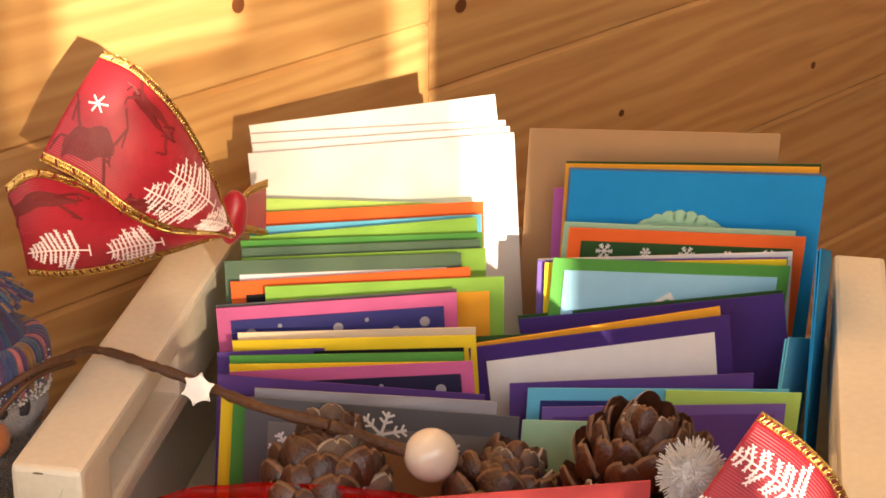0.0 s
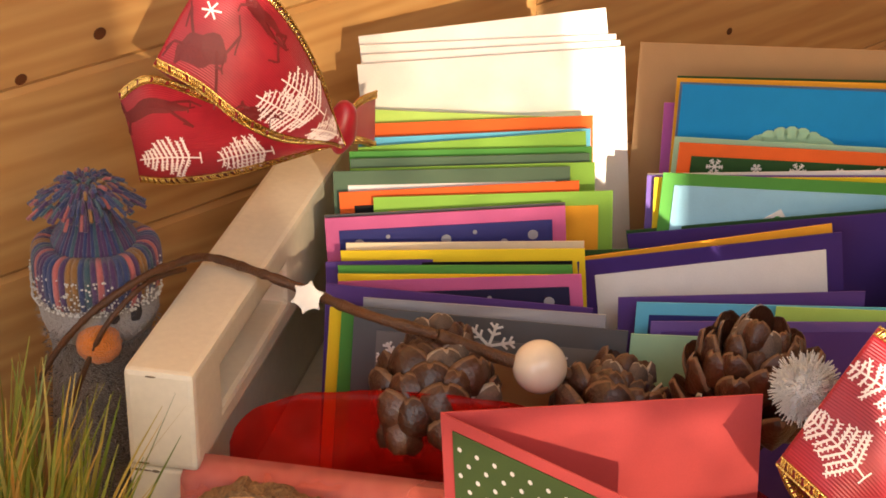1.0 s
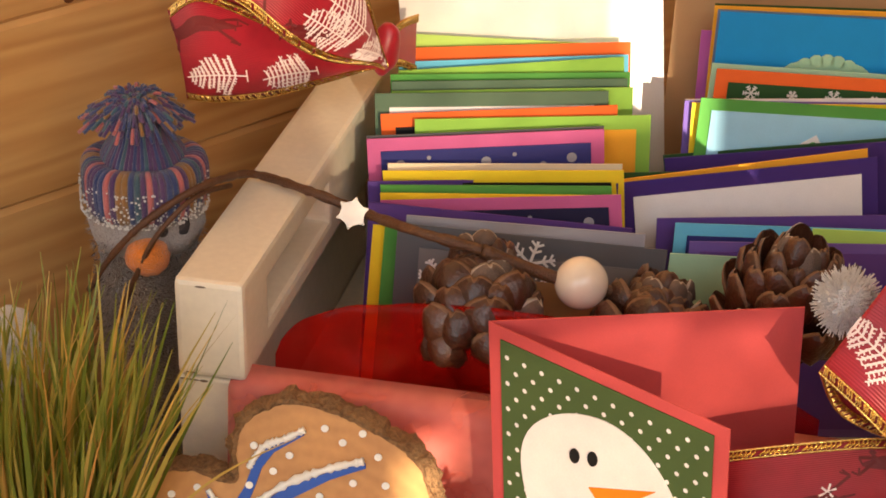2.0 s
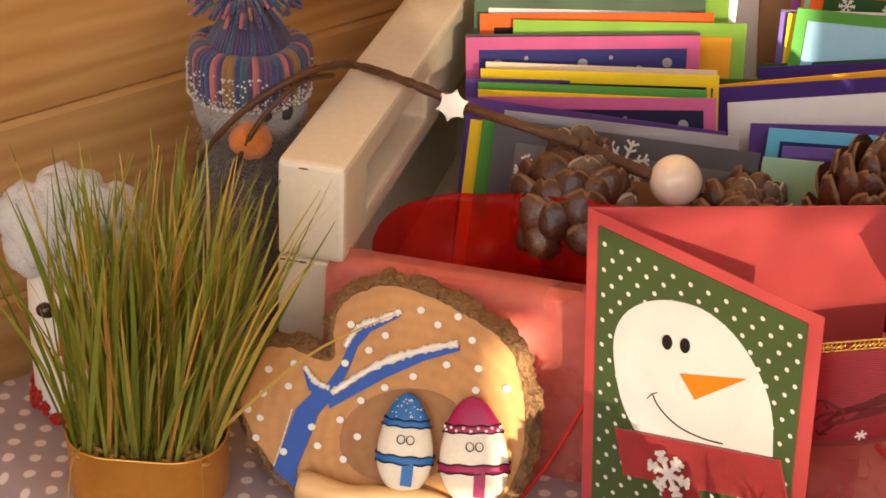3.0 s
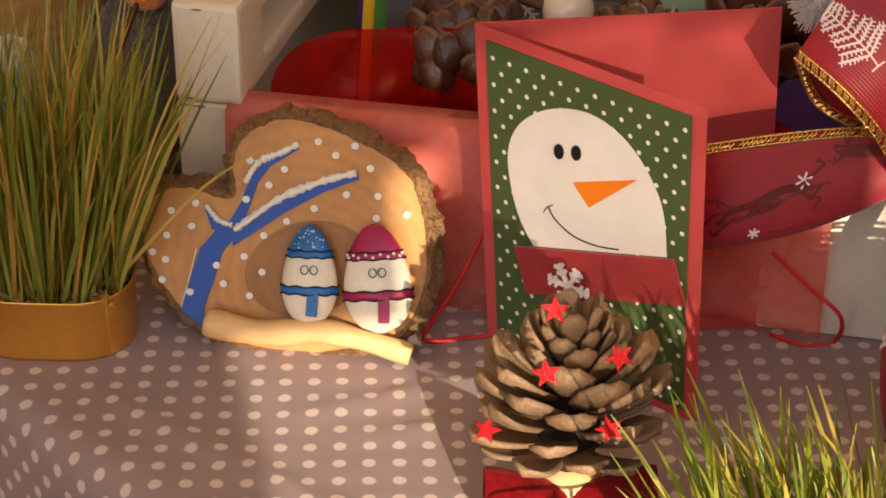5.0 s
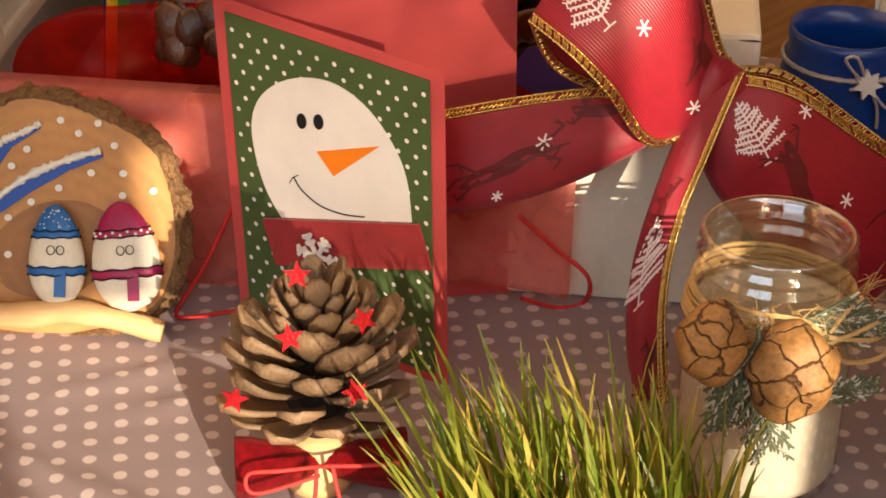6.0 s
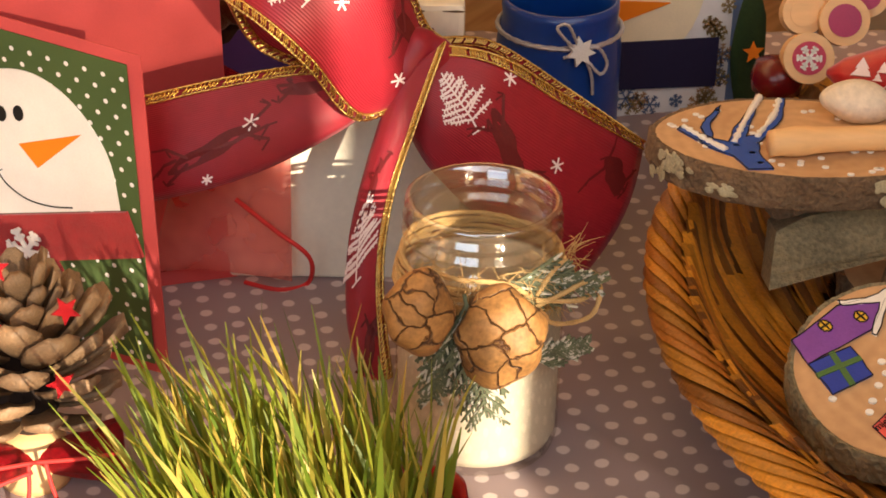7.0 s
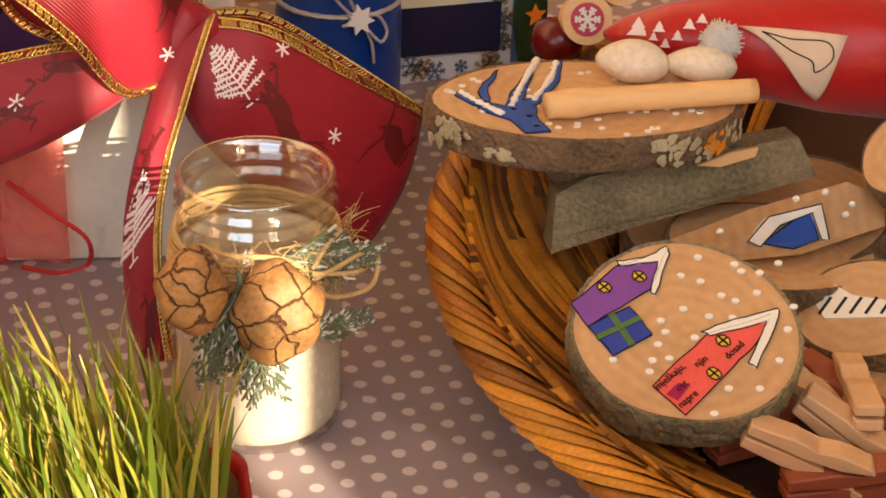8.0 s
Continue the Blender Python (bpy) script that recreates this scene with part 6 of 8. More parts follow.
part("fluffy_ball", bm, SNOW, garland, "white fluffy ball")

# ---- cone ornament in front of the snowman card ----
orn = thing("cone_ornament", "tan pine cone tree with red stars standing on a glitter bow", "ornament")
cone(orn, (0.0635, -0.0870, 0.0190), (0, 0.06, 1), 0.024, 0.052, 60, TN, -4, 64, 9, top=0.66, size=1.20)
STAR_RED = mat("red_foil", lin((0.74, 0.07, 0.11)), 0.2, 0.1, 300, 0.2, metal=0.6)
for p, t in (((0.0530, -0.1180, 0.0729), 10), ((0.0369, -0.1000, 0.0411), -15), ((0.0725, -0.1160, 0.0517), 20), ((0.0569, -0.0960, 0.0811), 0), ((0.0760, -0.1040, 0.0692), 30)):
    bm = bmesh.new()
    prism(bm, star_pts(0.0046, 0.0020, 5, 90 + t), 0.0010, basis(p, Vector(p) + Vector((1, -0.1, 0)), (0, 0.35, 1)))
    part("foil_star", bm, STAR_RED, orn)
GLIT = mat("glitter_ribbon", lin((0.62, 0.05, 0.10)), 0.3, 0.7, 1200, 1.0, metal=0.3, dist=0.001)
for s in (-1, 1):
    bm = bmesh.new()
    rings = []
    for k in range(11):
        f = k / 10
        x = 0.0635 + s * 0.027 * math.sin(f * math.pi * 0.5)
        r = 0.004 + 0.0075 * math.sin(f * math.pi * 0.62)
        rings.append([bm.verts.new((x, -0.0960 + 0.6 * r * math.cos(a), 0.0125 + r * math.sin(a))) for a in (2 * math.pi * i / 14 for i in range(14))])
    for a, b in zip(rings, rings[1:]):
        for i in range(14):
            bm.faces.new((a[i], a[(i + 1) % 14], b[(i + 1) % 14], b[i]))
    part("glitter_loop", bm, GLIT, orn, smooth=True)
bm = bmesh.new()
lathe(bm, [(0.0110, 0.0008), (0.0115, 0.004), (0.0112, 0.010), (0.0095, 0.020)], 20, Matrix.Translation((0.0635, -0.0880, 0)))
part("wood_base", bm, PEELED, orn, "pale wooden foot", smooth=True)
RED_CORD = mat("red_cord", lin((0.84, 0.22, 0.20)), 0.7, 0.2, 500)
for k, pts in enumerate(([(0.063, -0.108, 0.020), (0.050, -0.112, 0.022), (0.040, -0.110, 0.020), (0.042, -0.112, 0.014), (0.062, -0.110, 0.018)], [(0.063, -0.108, 0.020), (0.078, -0.112, 0.022), (0.088, -0.110, 0.021)], [(0.061, -0.109, 0.020), (0.060, -0.112, 0.010), (0.056, -0.113, 0.001)], [(0.066, -0.109, 0.020), (0.068, -0.112, 0.010), (0.072, -0.114, 0.001)])):
    bm = bmesh.new()
    tube(bm, spline(pts, 18), 0.0007, 6)
    part("red_cord", bm, RED_CORD, orn, smooth=True)

# ---- glass jar with twine, cypress cones and a sprig ----
def glass(name, colour=(1, 1, 1), rough=0.03):
    """Thin clear glass: see-through with a weak gloss."""
    m, t, N, b = nodes_of(name)
    tr, gl, mx = N.new("ShaderNodeBsdfTransparent"), N.new("ShaderNodeBsdfGlossy"), N.new("ShaderNodeMixShader")
    tr.inputs[0].default_value, gl.inputs[1].default_value = (*colour, 1), rough
    mx.inputs[0].default_value = 0.28
    t.links.new(tr.outputs[0], mx.inputs[1])
    t.links.new(gl.outputs[0], mx.inputs[2])
    t.links.new(mx.outputs[0], N["Material Output"].inputs[0])
    return m


CLEAR = glass("clear_glass", (0.97, 0.95, 0.90))
MILKY = mat("frosted_lining", lin((0.88, 0.84, 0.76)), 0.6, 0.06, 150, 0.3)
MILKY.node_tree.nodes["Principled BSDF"].inputs["Subsurface Weight"].default_value = 0.3
MILKY.node_tree.nodes["Principled BSDF"].inputs["Subsurface Radius"].default_value = (0.01, 0.008, 0.006)
JUTE = mat("jute_twine", lin((0.80, 0.66, 0.44)), 0.9, 0.3, 500, 0.6, dist=0.0008)
THUJA = mat("frosted_sprig", lin((0.38, 0.40, 0.30)), 0.8, 0.4, 400, 0.4)
THUJA_W = mat("white_sprig_tips", lin((0.78, 0.76, 0.70)), 0.9, 0.2, 400)
JC = Vector((0.2045, -0.0955, 0.0008))
jar = thing("glass_jar", "frosted glass jar tied with jute twine, cypress cones and a sprig", "jar", Matrix.Translation(JC))
bm = bmesh.new()
outer = [(0.0225, 0.0), (0.0252, 0.0012), (0.0264, 0.005), (0.0264, 0.064), (0.0258, 0.068), (0.0238, 0.0715), (0.0230, 0.0735), (0.0230, 0.0750), (0.0250, 0.0762), (0.0250, 0.0772), (0.0232, 0.0786), (0.0232, 0.0800), (0.0249, 0.0812), (0.0249, 0.0822), (0.0233, 0.0836), (0.0236, 0.0850), (0.0244, 0.0860), (0.0242, 0.0874), (0.0232, 0.0880)]
inner = [(0.0216, 0.0874), (0.0214, 0.080), (0.0218, 0.073), (0.0240, 0.066), (0.0246, 0.062), (0.0246, 0.006), (0.0220, 0.003), (0.004, 0.003)]
lathe(bm, outer + inner, 56)
body = part("glass", bm, CLEAR, jar, smooth=True)
body.visible_shadow = False
bm = bmesh.new()
lathe(bm, [(0.0215, 0.0032), (0.0245, 0.0040), (0.0257, 0.0070), (0.0257, 0.046), (0.0257, 0.0590), (0.0250, 0.0610), (0.0236, 0.0590), (0.0236, 0.056), (0.0236, 0.010), (0.004, 0.0080)], 48)
part("frosted_lining", bm, MILKY, jar, smooth=True)


def round_jar(t, z, r):
    return Vector((r * math.cos(radians(t)), r * math.sin(radians(t)), z))


rg = random.Random(17)
for k in range(9):
    bm = bmesh.new()
    z0 = 0.0605 + 0.0011 * k
    P = [round_jar(t, z0 + 0.0012 * math.sin(radians(t * 2 + k * 70)), 0.0272 - 0.0003 * k) for t in range(0, 361, 8)]
    tube(bm, P, [0.00068 * (1 + 0.3 * (i % 2)) for i in range(len(P))], 6)
    part("twine_turn", bm, JUTE, jar)
for pts in ([(288, 0.064, 0.030), (300, 0.068, 0.034), (318, 0.069, 0.037), (330, 0.062, 0.038), (322, 0.055, 0.037), (300, 0.057, 0.033), (286, 0.062, 0.030)], [(288, 0.068, 0.030), (296, 0.076, 0.032), (304, 0.079, 0.033)], [(284, 0.068, 0.030), (268, 0.074, 0.030), (240, 0.075, 0.030), (222, 0.077, 0.031)], [(286, 0.067, 0.031), (310, 0.064, 0.036), (334, 0.061, 0.037)]):
    bm = bmesh.new()
    P = spline([round_jar(*q) for q in pts], 30)
    tube(bm, P, [0.0007 * (1 + 0.25 * (i % 2)) for i in range(31)], 6)
    part("twine_bow", bm, JUTE, jar)
bm = bmesh.new()
for k in range(320):
    t, z = rg.uniform(215, 345), rg.uniform(0.060, 0.077)
    p = round_jar(t, z, 0.0285)
    d = Vector((rg.gauss(0, 1), rg.gauss(-0.4, 0.8), rg.gauss(0, 1))).normalized()
    tube(bm, [p, p + d * 0.004, p + d * rg.uniform(0.005, 0.011) + Vector((0, 0, -0.001))], [0.00014, 0.00012, 0.00006], 4)
tagged(part("twine_fuzz", bm, JUTE, jar), kind="stuff")


def cypress_material():
    m = mat("cypress_cone", lin((0.66, 0.47, 0.26)), 0.6, 0.5, 120, 0.5, dist=0.001)
    t, N = m.node_tree, m.node_tree.nodes
    b = N["Principled BSDF"]
    vo, tc, mr, mx = N.new("ShaderNodeTexVoronoi"), N.new("ShaderNodeTexCoord"), N.new("ShaderNodeMapRange"), N.new("ShaderNodeMix")
    vo.feature = "DISTANCE_TO_EDGE"
    vo.inputs["Scale"].default_value = 95
    wob, mad = N.new("ShaderNodeTexNoise"), N.new("ShaderNodeVectorMath")
    wob.inputs["Scale"].default_value, wob.inputs["Detail"].default_value = 160, 4
    t.links.new(tc.outputs["Object"], wob.inputs["Vector"])
    mad.operation, mad.inputs[1].default_value = "MULTIPLY_ADD", (0.006, 0.006, 0.006)
    t.links.new(wob.outputs["Color"], mad.inputs[0])
    t.links.new(tc.outputs["Object"], mad.inputs[2])
    t.links.new(mad.outputs[0], vo.inputs["Vector"])
    mr.inputs["From Max"].default_value = 0.045
    t.links.new(vo.outputs["Distance"], mr.inputs[0])
    mx.data_type = "RGBA"
    src = b.inputs["Base Color"].links[0].from_socket
    mx.inputs[6].default_value = (*lin((0.30, 0.17, 0.08)), 1)
    t.links.new(mr.outputs[0], mx.inputs[0])
    t.links.new(src, mx.inputs[7])
    t.links.new(mx.outputs[2], b.inputs["Base Color"])
    bp = N.new("ShaderNodeBump")
    bp.inputs["Strength"].default_value, bp.inputs["Distance"].default_value = 0.8, 0.0015
    t.links.new(mr.outputs[0], bp.inputs["Height"])
    t.links.new(bp.outputs[0], b.inputs["Normal"])
    return m


CYP = cypress_material()
for p, r in (((0.1764, -0.1280, 0.0700), (0.0108, 0.0095, 0.0135)), ((0.2012, -0.1300, 0.0591), (0.0140, 0.0115, 0.0158))):
    bm = bmesh.new()
    blob(bm, Vector(p) - JC, r, pose(0, 0, 0, 0, 12, 0).to_3x3(), 0, 36, 24, 0.20, 110)
    part("cypress_cone", bm, CYP, jar, "cracked tan cypress cone", smooth=True)


def sprig(o, d, L, seed, name="sprig"):
    """A flat evergreen sprig: stem, side shoots, scale-leaf twigs."""
    rg = random.Random(seed)
    bm = bmesh.new()
    o, d = Vector(o) - JC, Vector(d).normalized()
    side = d.cross(Vector((0, 1, 0.15))).normalized()
    tube(bm, [o, o + d * L], [0.0007, 0.0004], 5)
    for k in range(15):
        f = 0.08 + 0.9 * k / 15
        for s in (-1, 1):
            p = o + d * L * f
            e = (d * 0.9 + side * s * rg.uniform(0.6, 1.1) + Vector((0, rg.uniform(-0.25, 0.1), 0))).normalized()
            l1 = L * 0.42 * (1 - 0.65 * f) * rg.uniform(0.7, 1.1)
            tube(bm, [p, p + e * l1], [0.0006, 0.0004], 5, 0)
            for j in range(5):
                q = p + e * l1 * (0.25 + 0.18 * j)
                for s2 in (-1, 1):
                    g = (e + d * 0.5 + side * s2 * 0.7 + Vector((0, rg.uniform(-0.2, 0.2), 0))).normalized()
                    tube(bm, [q, q + g * l1 * rg.uniform(0.18, 0.36)], [0.0006, 0.00035], 4, 1 if rg.random() < 0.3 else 0)
    return tagged(part(name, bm, [THUJA, THUJA_W], jar, "grey-green frosted evergreen sprig"), kind="")


sprig((0.1904, -0.1270, 0.0736), (0.18, -0.05, -1.0), 0.044, 1)
sprig((0.1888, -0.1260, 0.0657), (-0.25, 0.0, -1.0), 0.030, 2)
sprig((0.2124, -0.1240, 0.0466), (0.9, 0.1, 0.05), 0.020, 4)
sprig((0.2045, -0.1250, 0.0749), (1.0, 0.15, -0.25), 0.032, 3)

# ---- blue jar and the larger snowman card ----
BLUE_GLASS = mat("blue_frosted_glass", lin((0.05, 0.24, 0.56)), 0.3, 0.12, 60, 0.1, coat=0.3)
SILVER_CORD = mat("silver_cord", lin((0.80, 0.78, 0.78)), 0.4, 0.2, 600, 0.6, metal=0.5)
BC = Vector((0.2900, 0.0960, 0.0008))
bj = thing("blue_jar", "blue painted glass jar tied with silver cord and a white star", "jar", Matrix.Translation(BC))
rimz = (0.2890, 0.0960, 0.0721)[2]
bm = bmesh.new()
lathe(bm, [(0.021, 0), (0.0245, 0.002), (0.0255, 0.010), (0.0255, rimz - 0.020), (0.0245, rimz - 0.013), (0.0232, rimz - 0.009), (0.0238, rimz - 0.004), (0.0236, rimz), (0.0222, rimz), (0.0215, rimz - 0.01), (0.0236, rimz - 0.022), (0.0236, 0.006), (0.003, 0.004)], 48)
part("glass", bm, BLUE_GLASS, bj, smooth=True)
bm = bmesh.new()
P = [round_jar(t, rimz - 0.0125, 0.0252) for t in range(0, 361, 6)]
tube(bm, P, [0.0009 * (1 + 0.3 * (i % 2)) for i in range(len(P))], 6)
part("cord", bm, SILVER_CORD, bj)
for pts in ([(268, 0, 0.027), (256, 0.006, 0.029), (250, 0.011, 0.030), (258, 0.012, 0.030), (266, 0.004, 0.028)], [(272, 0, 0.027), (284, 0.001, 0.029), (292, -0.006, 0.030), (286, -0.010, 0.030), (274, -0.003, 0.028)], [(272, -0.001, 0.027), (280, -0.010, 0.028), (284, -0.020, 0.027)], [(268, -0.001, 0.027), (256, -0.003, 0.027)]):
    bm = bmesh.new()
    P = spline([round_jar(a, rimz - 0.0125 + dz, r) for a, dz, r in pts], 28)
    tube(bm, P, [0.0006 * (1 + 0.3 * (i % 2)) for i in range(29)], 6)
    part("cord_bow", bm, SILVER_CORD, bj)
bm = bmesh.new()
q = round_jar(270, rimz - 0.0125, 0.0285)
prism(bm, star_pts(0.0062, 0.0034, 7, 95), 0.0020, basis(q, q + Vector((1, 0, 0)), (0, 0.3, 1)))
part("star", bm, mat("white_felt", lin((0.90, 0.88, 0.86)), 0.8, 0.1, 300, 0.4), bj, "white star charm")

wc = thing("large_snowman_card", "standing card with snowflake paper, white snowman face and navy scarf", "card")
CX0, CX1, CY = 0.312, (0.3791, 0.1280, 0.0185)[0], 0.128


def card_piece(name, pts, lift, colour, label=""):
    bm = bmesh.new()
    prism(bm, pts, 0.0008, Matrix.Translation((0, CY - lift, 0)))
    return part(name, bm, paper(colour), wc, label)


card_piece("front_leaf", [(CX0, 0.001), (CX1, 0.001), (CX1, 0.118), (CX0, 0.118)], 0.0, "white")
bm = bmesh.new()
box(bm, CX1, CX1 + 0.011, CY - 0.0005, CY + 0.0004, 0.001, 0.118, pose(0, 0, 0))
part("side_edge", bm, paper("steel"), wc)
rg = random.Random(40)
for k in range(26):
    bm = bmesh.new()
    x, z = rg.choice((rg.uniform(CX1 - 0.012, CX1 - 0.002), rg.uniform(CX0 + 0.002, CX1 - 0.003))), rg.uniform(0.003, 0.075)
    if CX0 + 0.01 < x < CX1 - 0.014 and z > 0.010:
        z = rg.uniform(0.003, 0.010)
    snowflake(bm, x, z, rg.uniform(0.003, 0.006), 0.0006, 0.0003, m=Matrix.Translation((0, CY - 0.0012, 0)), turn=rg.uniform(0, 60))
    part("snowflake_print", bm, paper(rg.choice(("leaf_gold", "steel", "kraft"))), wc)
card_piece("snowman_face", oval_pts(0.026, 0.036, 30, CX1 - 0.040, 0.062), 0.0016, "cream")
nz = (0.3332, 0.1260, 0.0545)
card_piece("paper_nose", [(nz[0] - 0.020, nz[2] + 0.003), (nz[0] + 0.016, nz[2] - 0.001), (nz[0] - 0.018, nz[2] - 0.012)], 0.0026, "carrot")
s0, s1 = (0.3341, 0.1260, 0.0364), (0.3730, 0.1260, 0.0125)
card_piece("navy_scarf", [(CX0, s1[2] + 0.003), (s1[0], s1[2]), (s1[0], s0[2] - 0.001), (CX0, s0[2] + 0.001)], 0.0022, "night")

# ---- basket ----
STRAW = [mat("leaf_" + n, lin(c), 0.42, 0.4, 160, 0.6, rand=0.4, stretch=(1, 1, 0.3)) for n, c in (("gold", (0.70, 0.46, 0.13)), ("amber", (0.57, 0.34, 0.09)), ("brown", (0.37, 0.21, 0.06)))]
# straw darkened in colour, for the shade in gaps between strips
SHADED_STRAW = mat("shaded_straw", lin((0.24, 0.13, 0.05)), 0.9, 0.3, 150)
KC, KR, KZ = Vector((0.4850, -0.1470, 0.0008)), 0.2250, 0.0450
basket = thing("basket", "round shallow basket woven from amber leaf straw", "basket", Matrix.Translation(KC))
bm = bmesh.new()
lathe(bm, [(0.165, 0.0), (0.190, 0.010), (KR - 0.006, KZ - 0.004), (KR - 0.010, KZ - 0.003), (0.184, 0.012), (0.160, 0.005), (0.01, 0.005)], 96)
part("basket_shell", bm, SHADED_STRAW, basket, smooth=True)


# core under the wraps, coloured dark so their gaps look shaded
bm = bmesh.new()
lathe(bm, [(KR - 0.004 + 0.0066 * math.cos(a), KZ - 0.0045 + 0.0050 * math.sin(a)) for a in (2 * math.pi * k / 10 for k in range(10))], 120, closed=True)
part("rim_core", bm, SHADED_STRAW, basket, smooth=True)


def straw_mesh(name, pts, w, material, fold=0.35):
    """A dried leaf strip along points given as (angle, radius, height)."""
    bm = bmesh.new()
    P = spline([(r * math.cos(radians(a)), r * math.sin(radians(a)), z) for a, r, z in pts], 10)
    prev = None
    for i, p in enumerate(P):
        d = (P[min(i + 1, 10)] - P[max(i - 1, 0)]).normalized()
        rad = Vector((p.x, p.y, 0)).normalized()
        out = (Vector((0, 0, 1)) * 0.8 - rad * 0.6).normalized()
        s = d.cross(out).normalized() * w * (0.65 + 0.35 * math.sin(math.pi * i / 10)) / 2
        row = [bm.verts.new(p - s), bm.verts.new(p - s * 0.4 + out * w * fold * 0.7), bm.verts.new(p + out * w * fold), bm.verts.new(p + s * 0.5 + out * w * fold * 0.5), bm.verts.new(p + s)]
        if prev:
            for k in range(4):
                bm.faces.new((prev[k], prev[k + 1], row[k + 1], row[k])).smooth = True
        prev = row
    me = bpy.data.meshes.new(name)
    bm.to_mesh(me)
    bm.free()
    me.materials.append(material)
    return me


def wrap_mesh(name, b, material):
    """A leaf strip wound slantwise over the rim, its later end lying on the next one."""
    bm = bmesh.new()
    prev = None
    for k in range(11):
        f = k / 10
        phi = radians(212 - 236 * f)
        swell = 1 + 0.03 * f + 0.03 * b
        row = []
        for j, g in enumerate((-1, -0.5, 0, 0.5, 1)):
            a = radians(10.0 - 20.0 * f + g * 1.8 * (0.22 + 0.78 * math.sin(math.pi * (0.12 + 0.8 * f))))
            lift = 0.0005 * (1 - g * g) + 0.0007 * (g + 1)
            r, z = KR - 0.004 + (0.0070 * swell + lift) * math.cos(phi), KZ - 0.0045 + (0.0054 * swell + lift) * math.sin(phi)
            row.append(bm.verts.new((r * math.cos(a), r * math.sin(a), z)))
        if prev:
            for j in range(4):
                bm.faces.new((prev[j], prev[j + 1], row[j + 1], row[j])).smooth = True
        prev = row
    me = bpy.data.meshes.new(name)
    bm.to_mesh(me)
    bm.free()
    me.materials.append(material)
    return me


rg = random.Random(77)
inner_strips = [straw_mesh("straw", [(0, KR - 0.010, KZ + 0.001), (6 + b, 0.207, 0.0345), (13 + 2 * b, 0.189, 0.0205 + b * 0.0008), (22 + 3 * b, 0.168, 0.012)], 0.0050 + 0.0018 * b, STRAW[(0, 1, 2, 0)[b]], 0.14) for b in range(4)]
wraps = [wrap_mesh("wrap", b, STRAW[(0, 1, 0)[b]]) for b in range(3)]
outer_strips = [straw_mesh("straw", [(0, KR + 0.001, KZ - 0.006), (-3, 0.212, 0.028), (-6, 0.196, 0.012), (-8, 0.186, 0.004)], 0.009, STRAW[(1, 2)[b]]) for b in range(2)]
# the stretch that the camera passes: 100 to 262 degrees round the rim
for k in range(66):
    ob = new("wrap", wraps[rg.randrange(3)])
    ob.parent, ob.matrix_basis = basket, pose(0, 0, 0, 0, 0, 98 + 2.5 * k + rg.uniform(-0.35, 0.35))
for k in range(230):
    ob = new("straw", inner_strips[rg.randrange(4)])
    ob.parent, ob.matrix_basis = basket, pose(0, 0, rg.uniform(-0.0012, 0.0022), 0, 0, 84 + 0.76 * k + rg.uniform(-0.6, 0.6))
for k in range(60):
    ob = new("straw", outer_strips[rg.randrange(2)])
    ob.parent, ob.matrix_basis = basket, pose(0, 0, 0, 0, 0, 100 + 2.7 * k)

# ---- painted slices in the basket ----
GREY_BARK = mat("grey_bark", lin((0.50, 0.45, 0.34)), 0.95, 0.6, 110, 0.9, dist=0.0015)
LICHEN = mat("lichen", lin((0.70, 0.65, 0.52)), 0.95, 0.4, 250, 0.6)
ORANGE_LICHEN = mat("orange_lichen", lin((0.88, 0.56, 0.10)), 0.9, 0.3, 300, 0.6)


def slice_of(name, label, m, rx, ry, th, bark=BARK, seed=1, wob=0.05):
    """A cut slice lying in the xy plane of m, top at z=0, bark round its rim."""
    ob = thing(name, label, "wood slice", m, "painted slices")

    def w(a, z):
        return 1 + wob * noise.noise((math.cos(a) * 1.3, math.sin(a) * 1.3, seed * 3.1)) + 0.020 * noise.noise((math.cos(a) * 14, math.sin(a) * 14, z * 300 + seed)) + 0.022 * noise.noise((math.cos(a) * 34, math.sin(a) * 34, z * 500 + seed))
    bm = bmesh.new()
    lathe(bm, [(rx * 0.955, 0.0), (rx * 0.955, -th)], 56, None, sx=1, sy=ry / rx, wob=lambda a, z: 1 + wob * noise.noise((math.cos(a) * 1.3, math.sin(a) * 1.3, seed * 3.1)))
    part("wood_face", bm, SLICE, ob)
    bm = bmesh.new()
    lathe(bm, [(rx * 0.95, -0.0002), (rx * 0.985, 0.0003), (rx * 1.0, -0.001), (rx * 1.004, -th * 0.22), (rx * 1.006, -th * 0.38), (rx * 1.0, -th * 0.54), (rx * 0.995, -th * 0.7), (rx * 0.992, -th * 0.85), (rx * 0.985, -th + 0.0005), (rx * 0.95, -th - 0.0004)], 150, None, sx=1, sy=ry / rx, wob=w, closed=False)
    bmesh.ops.delete(bm, geom=[f for f in bm.faces if len(f.verts) > 4], context="FACES")
    part("bark", bm, bark, ob)
    return ob


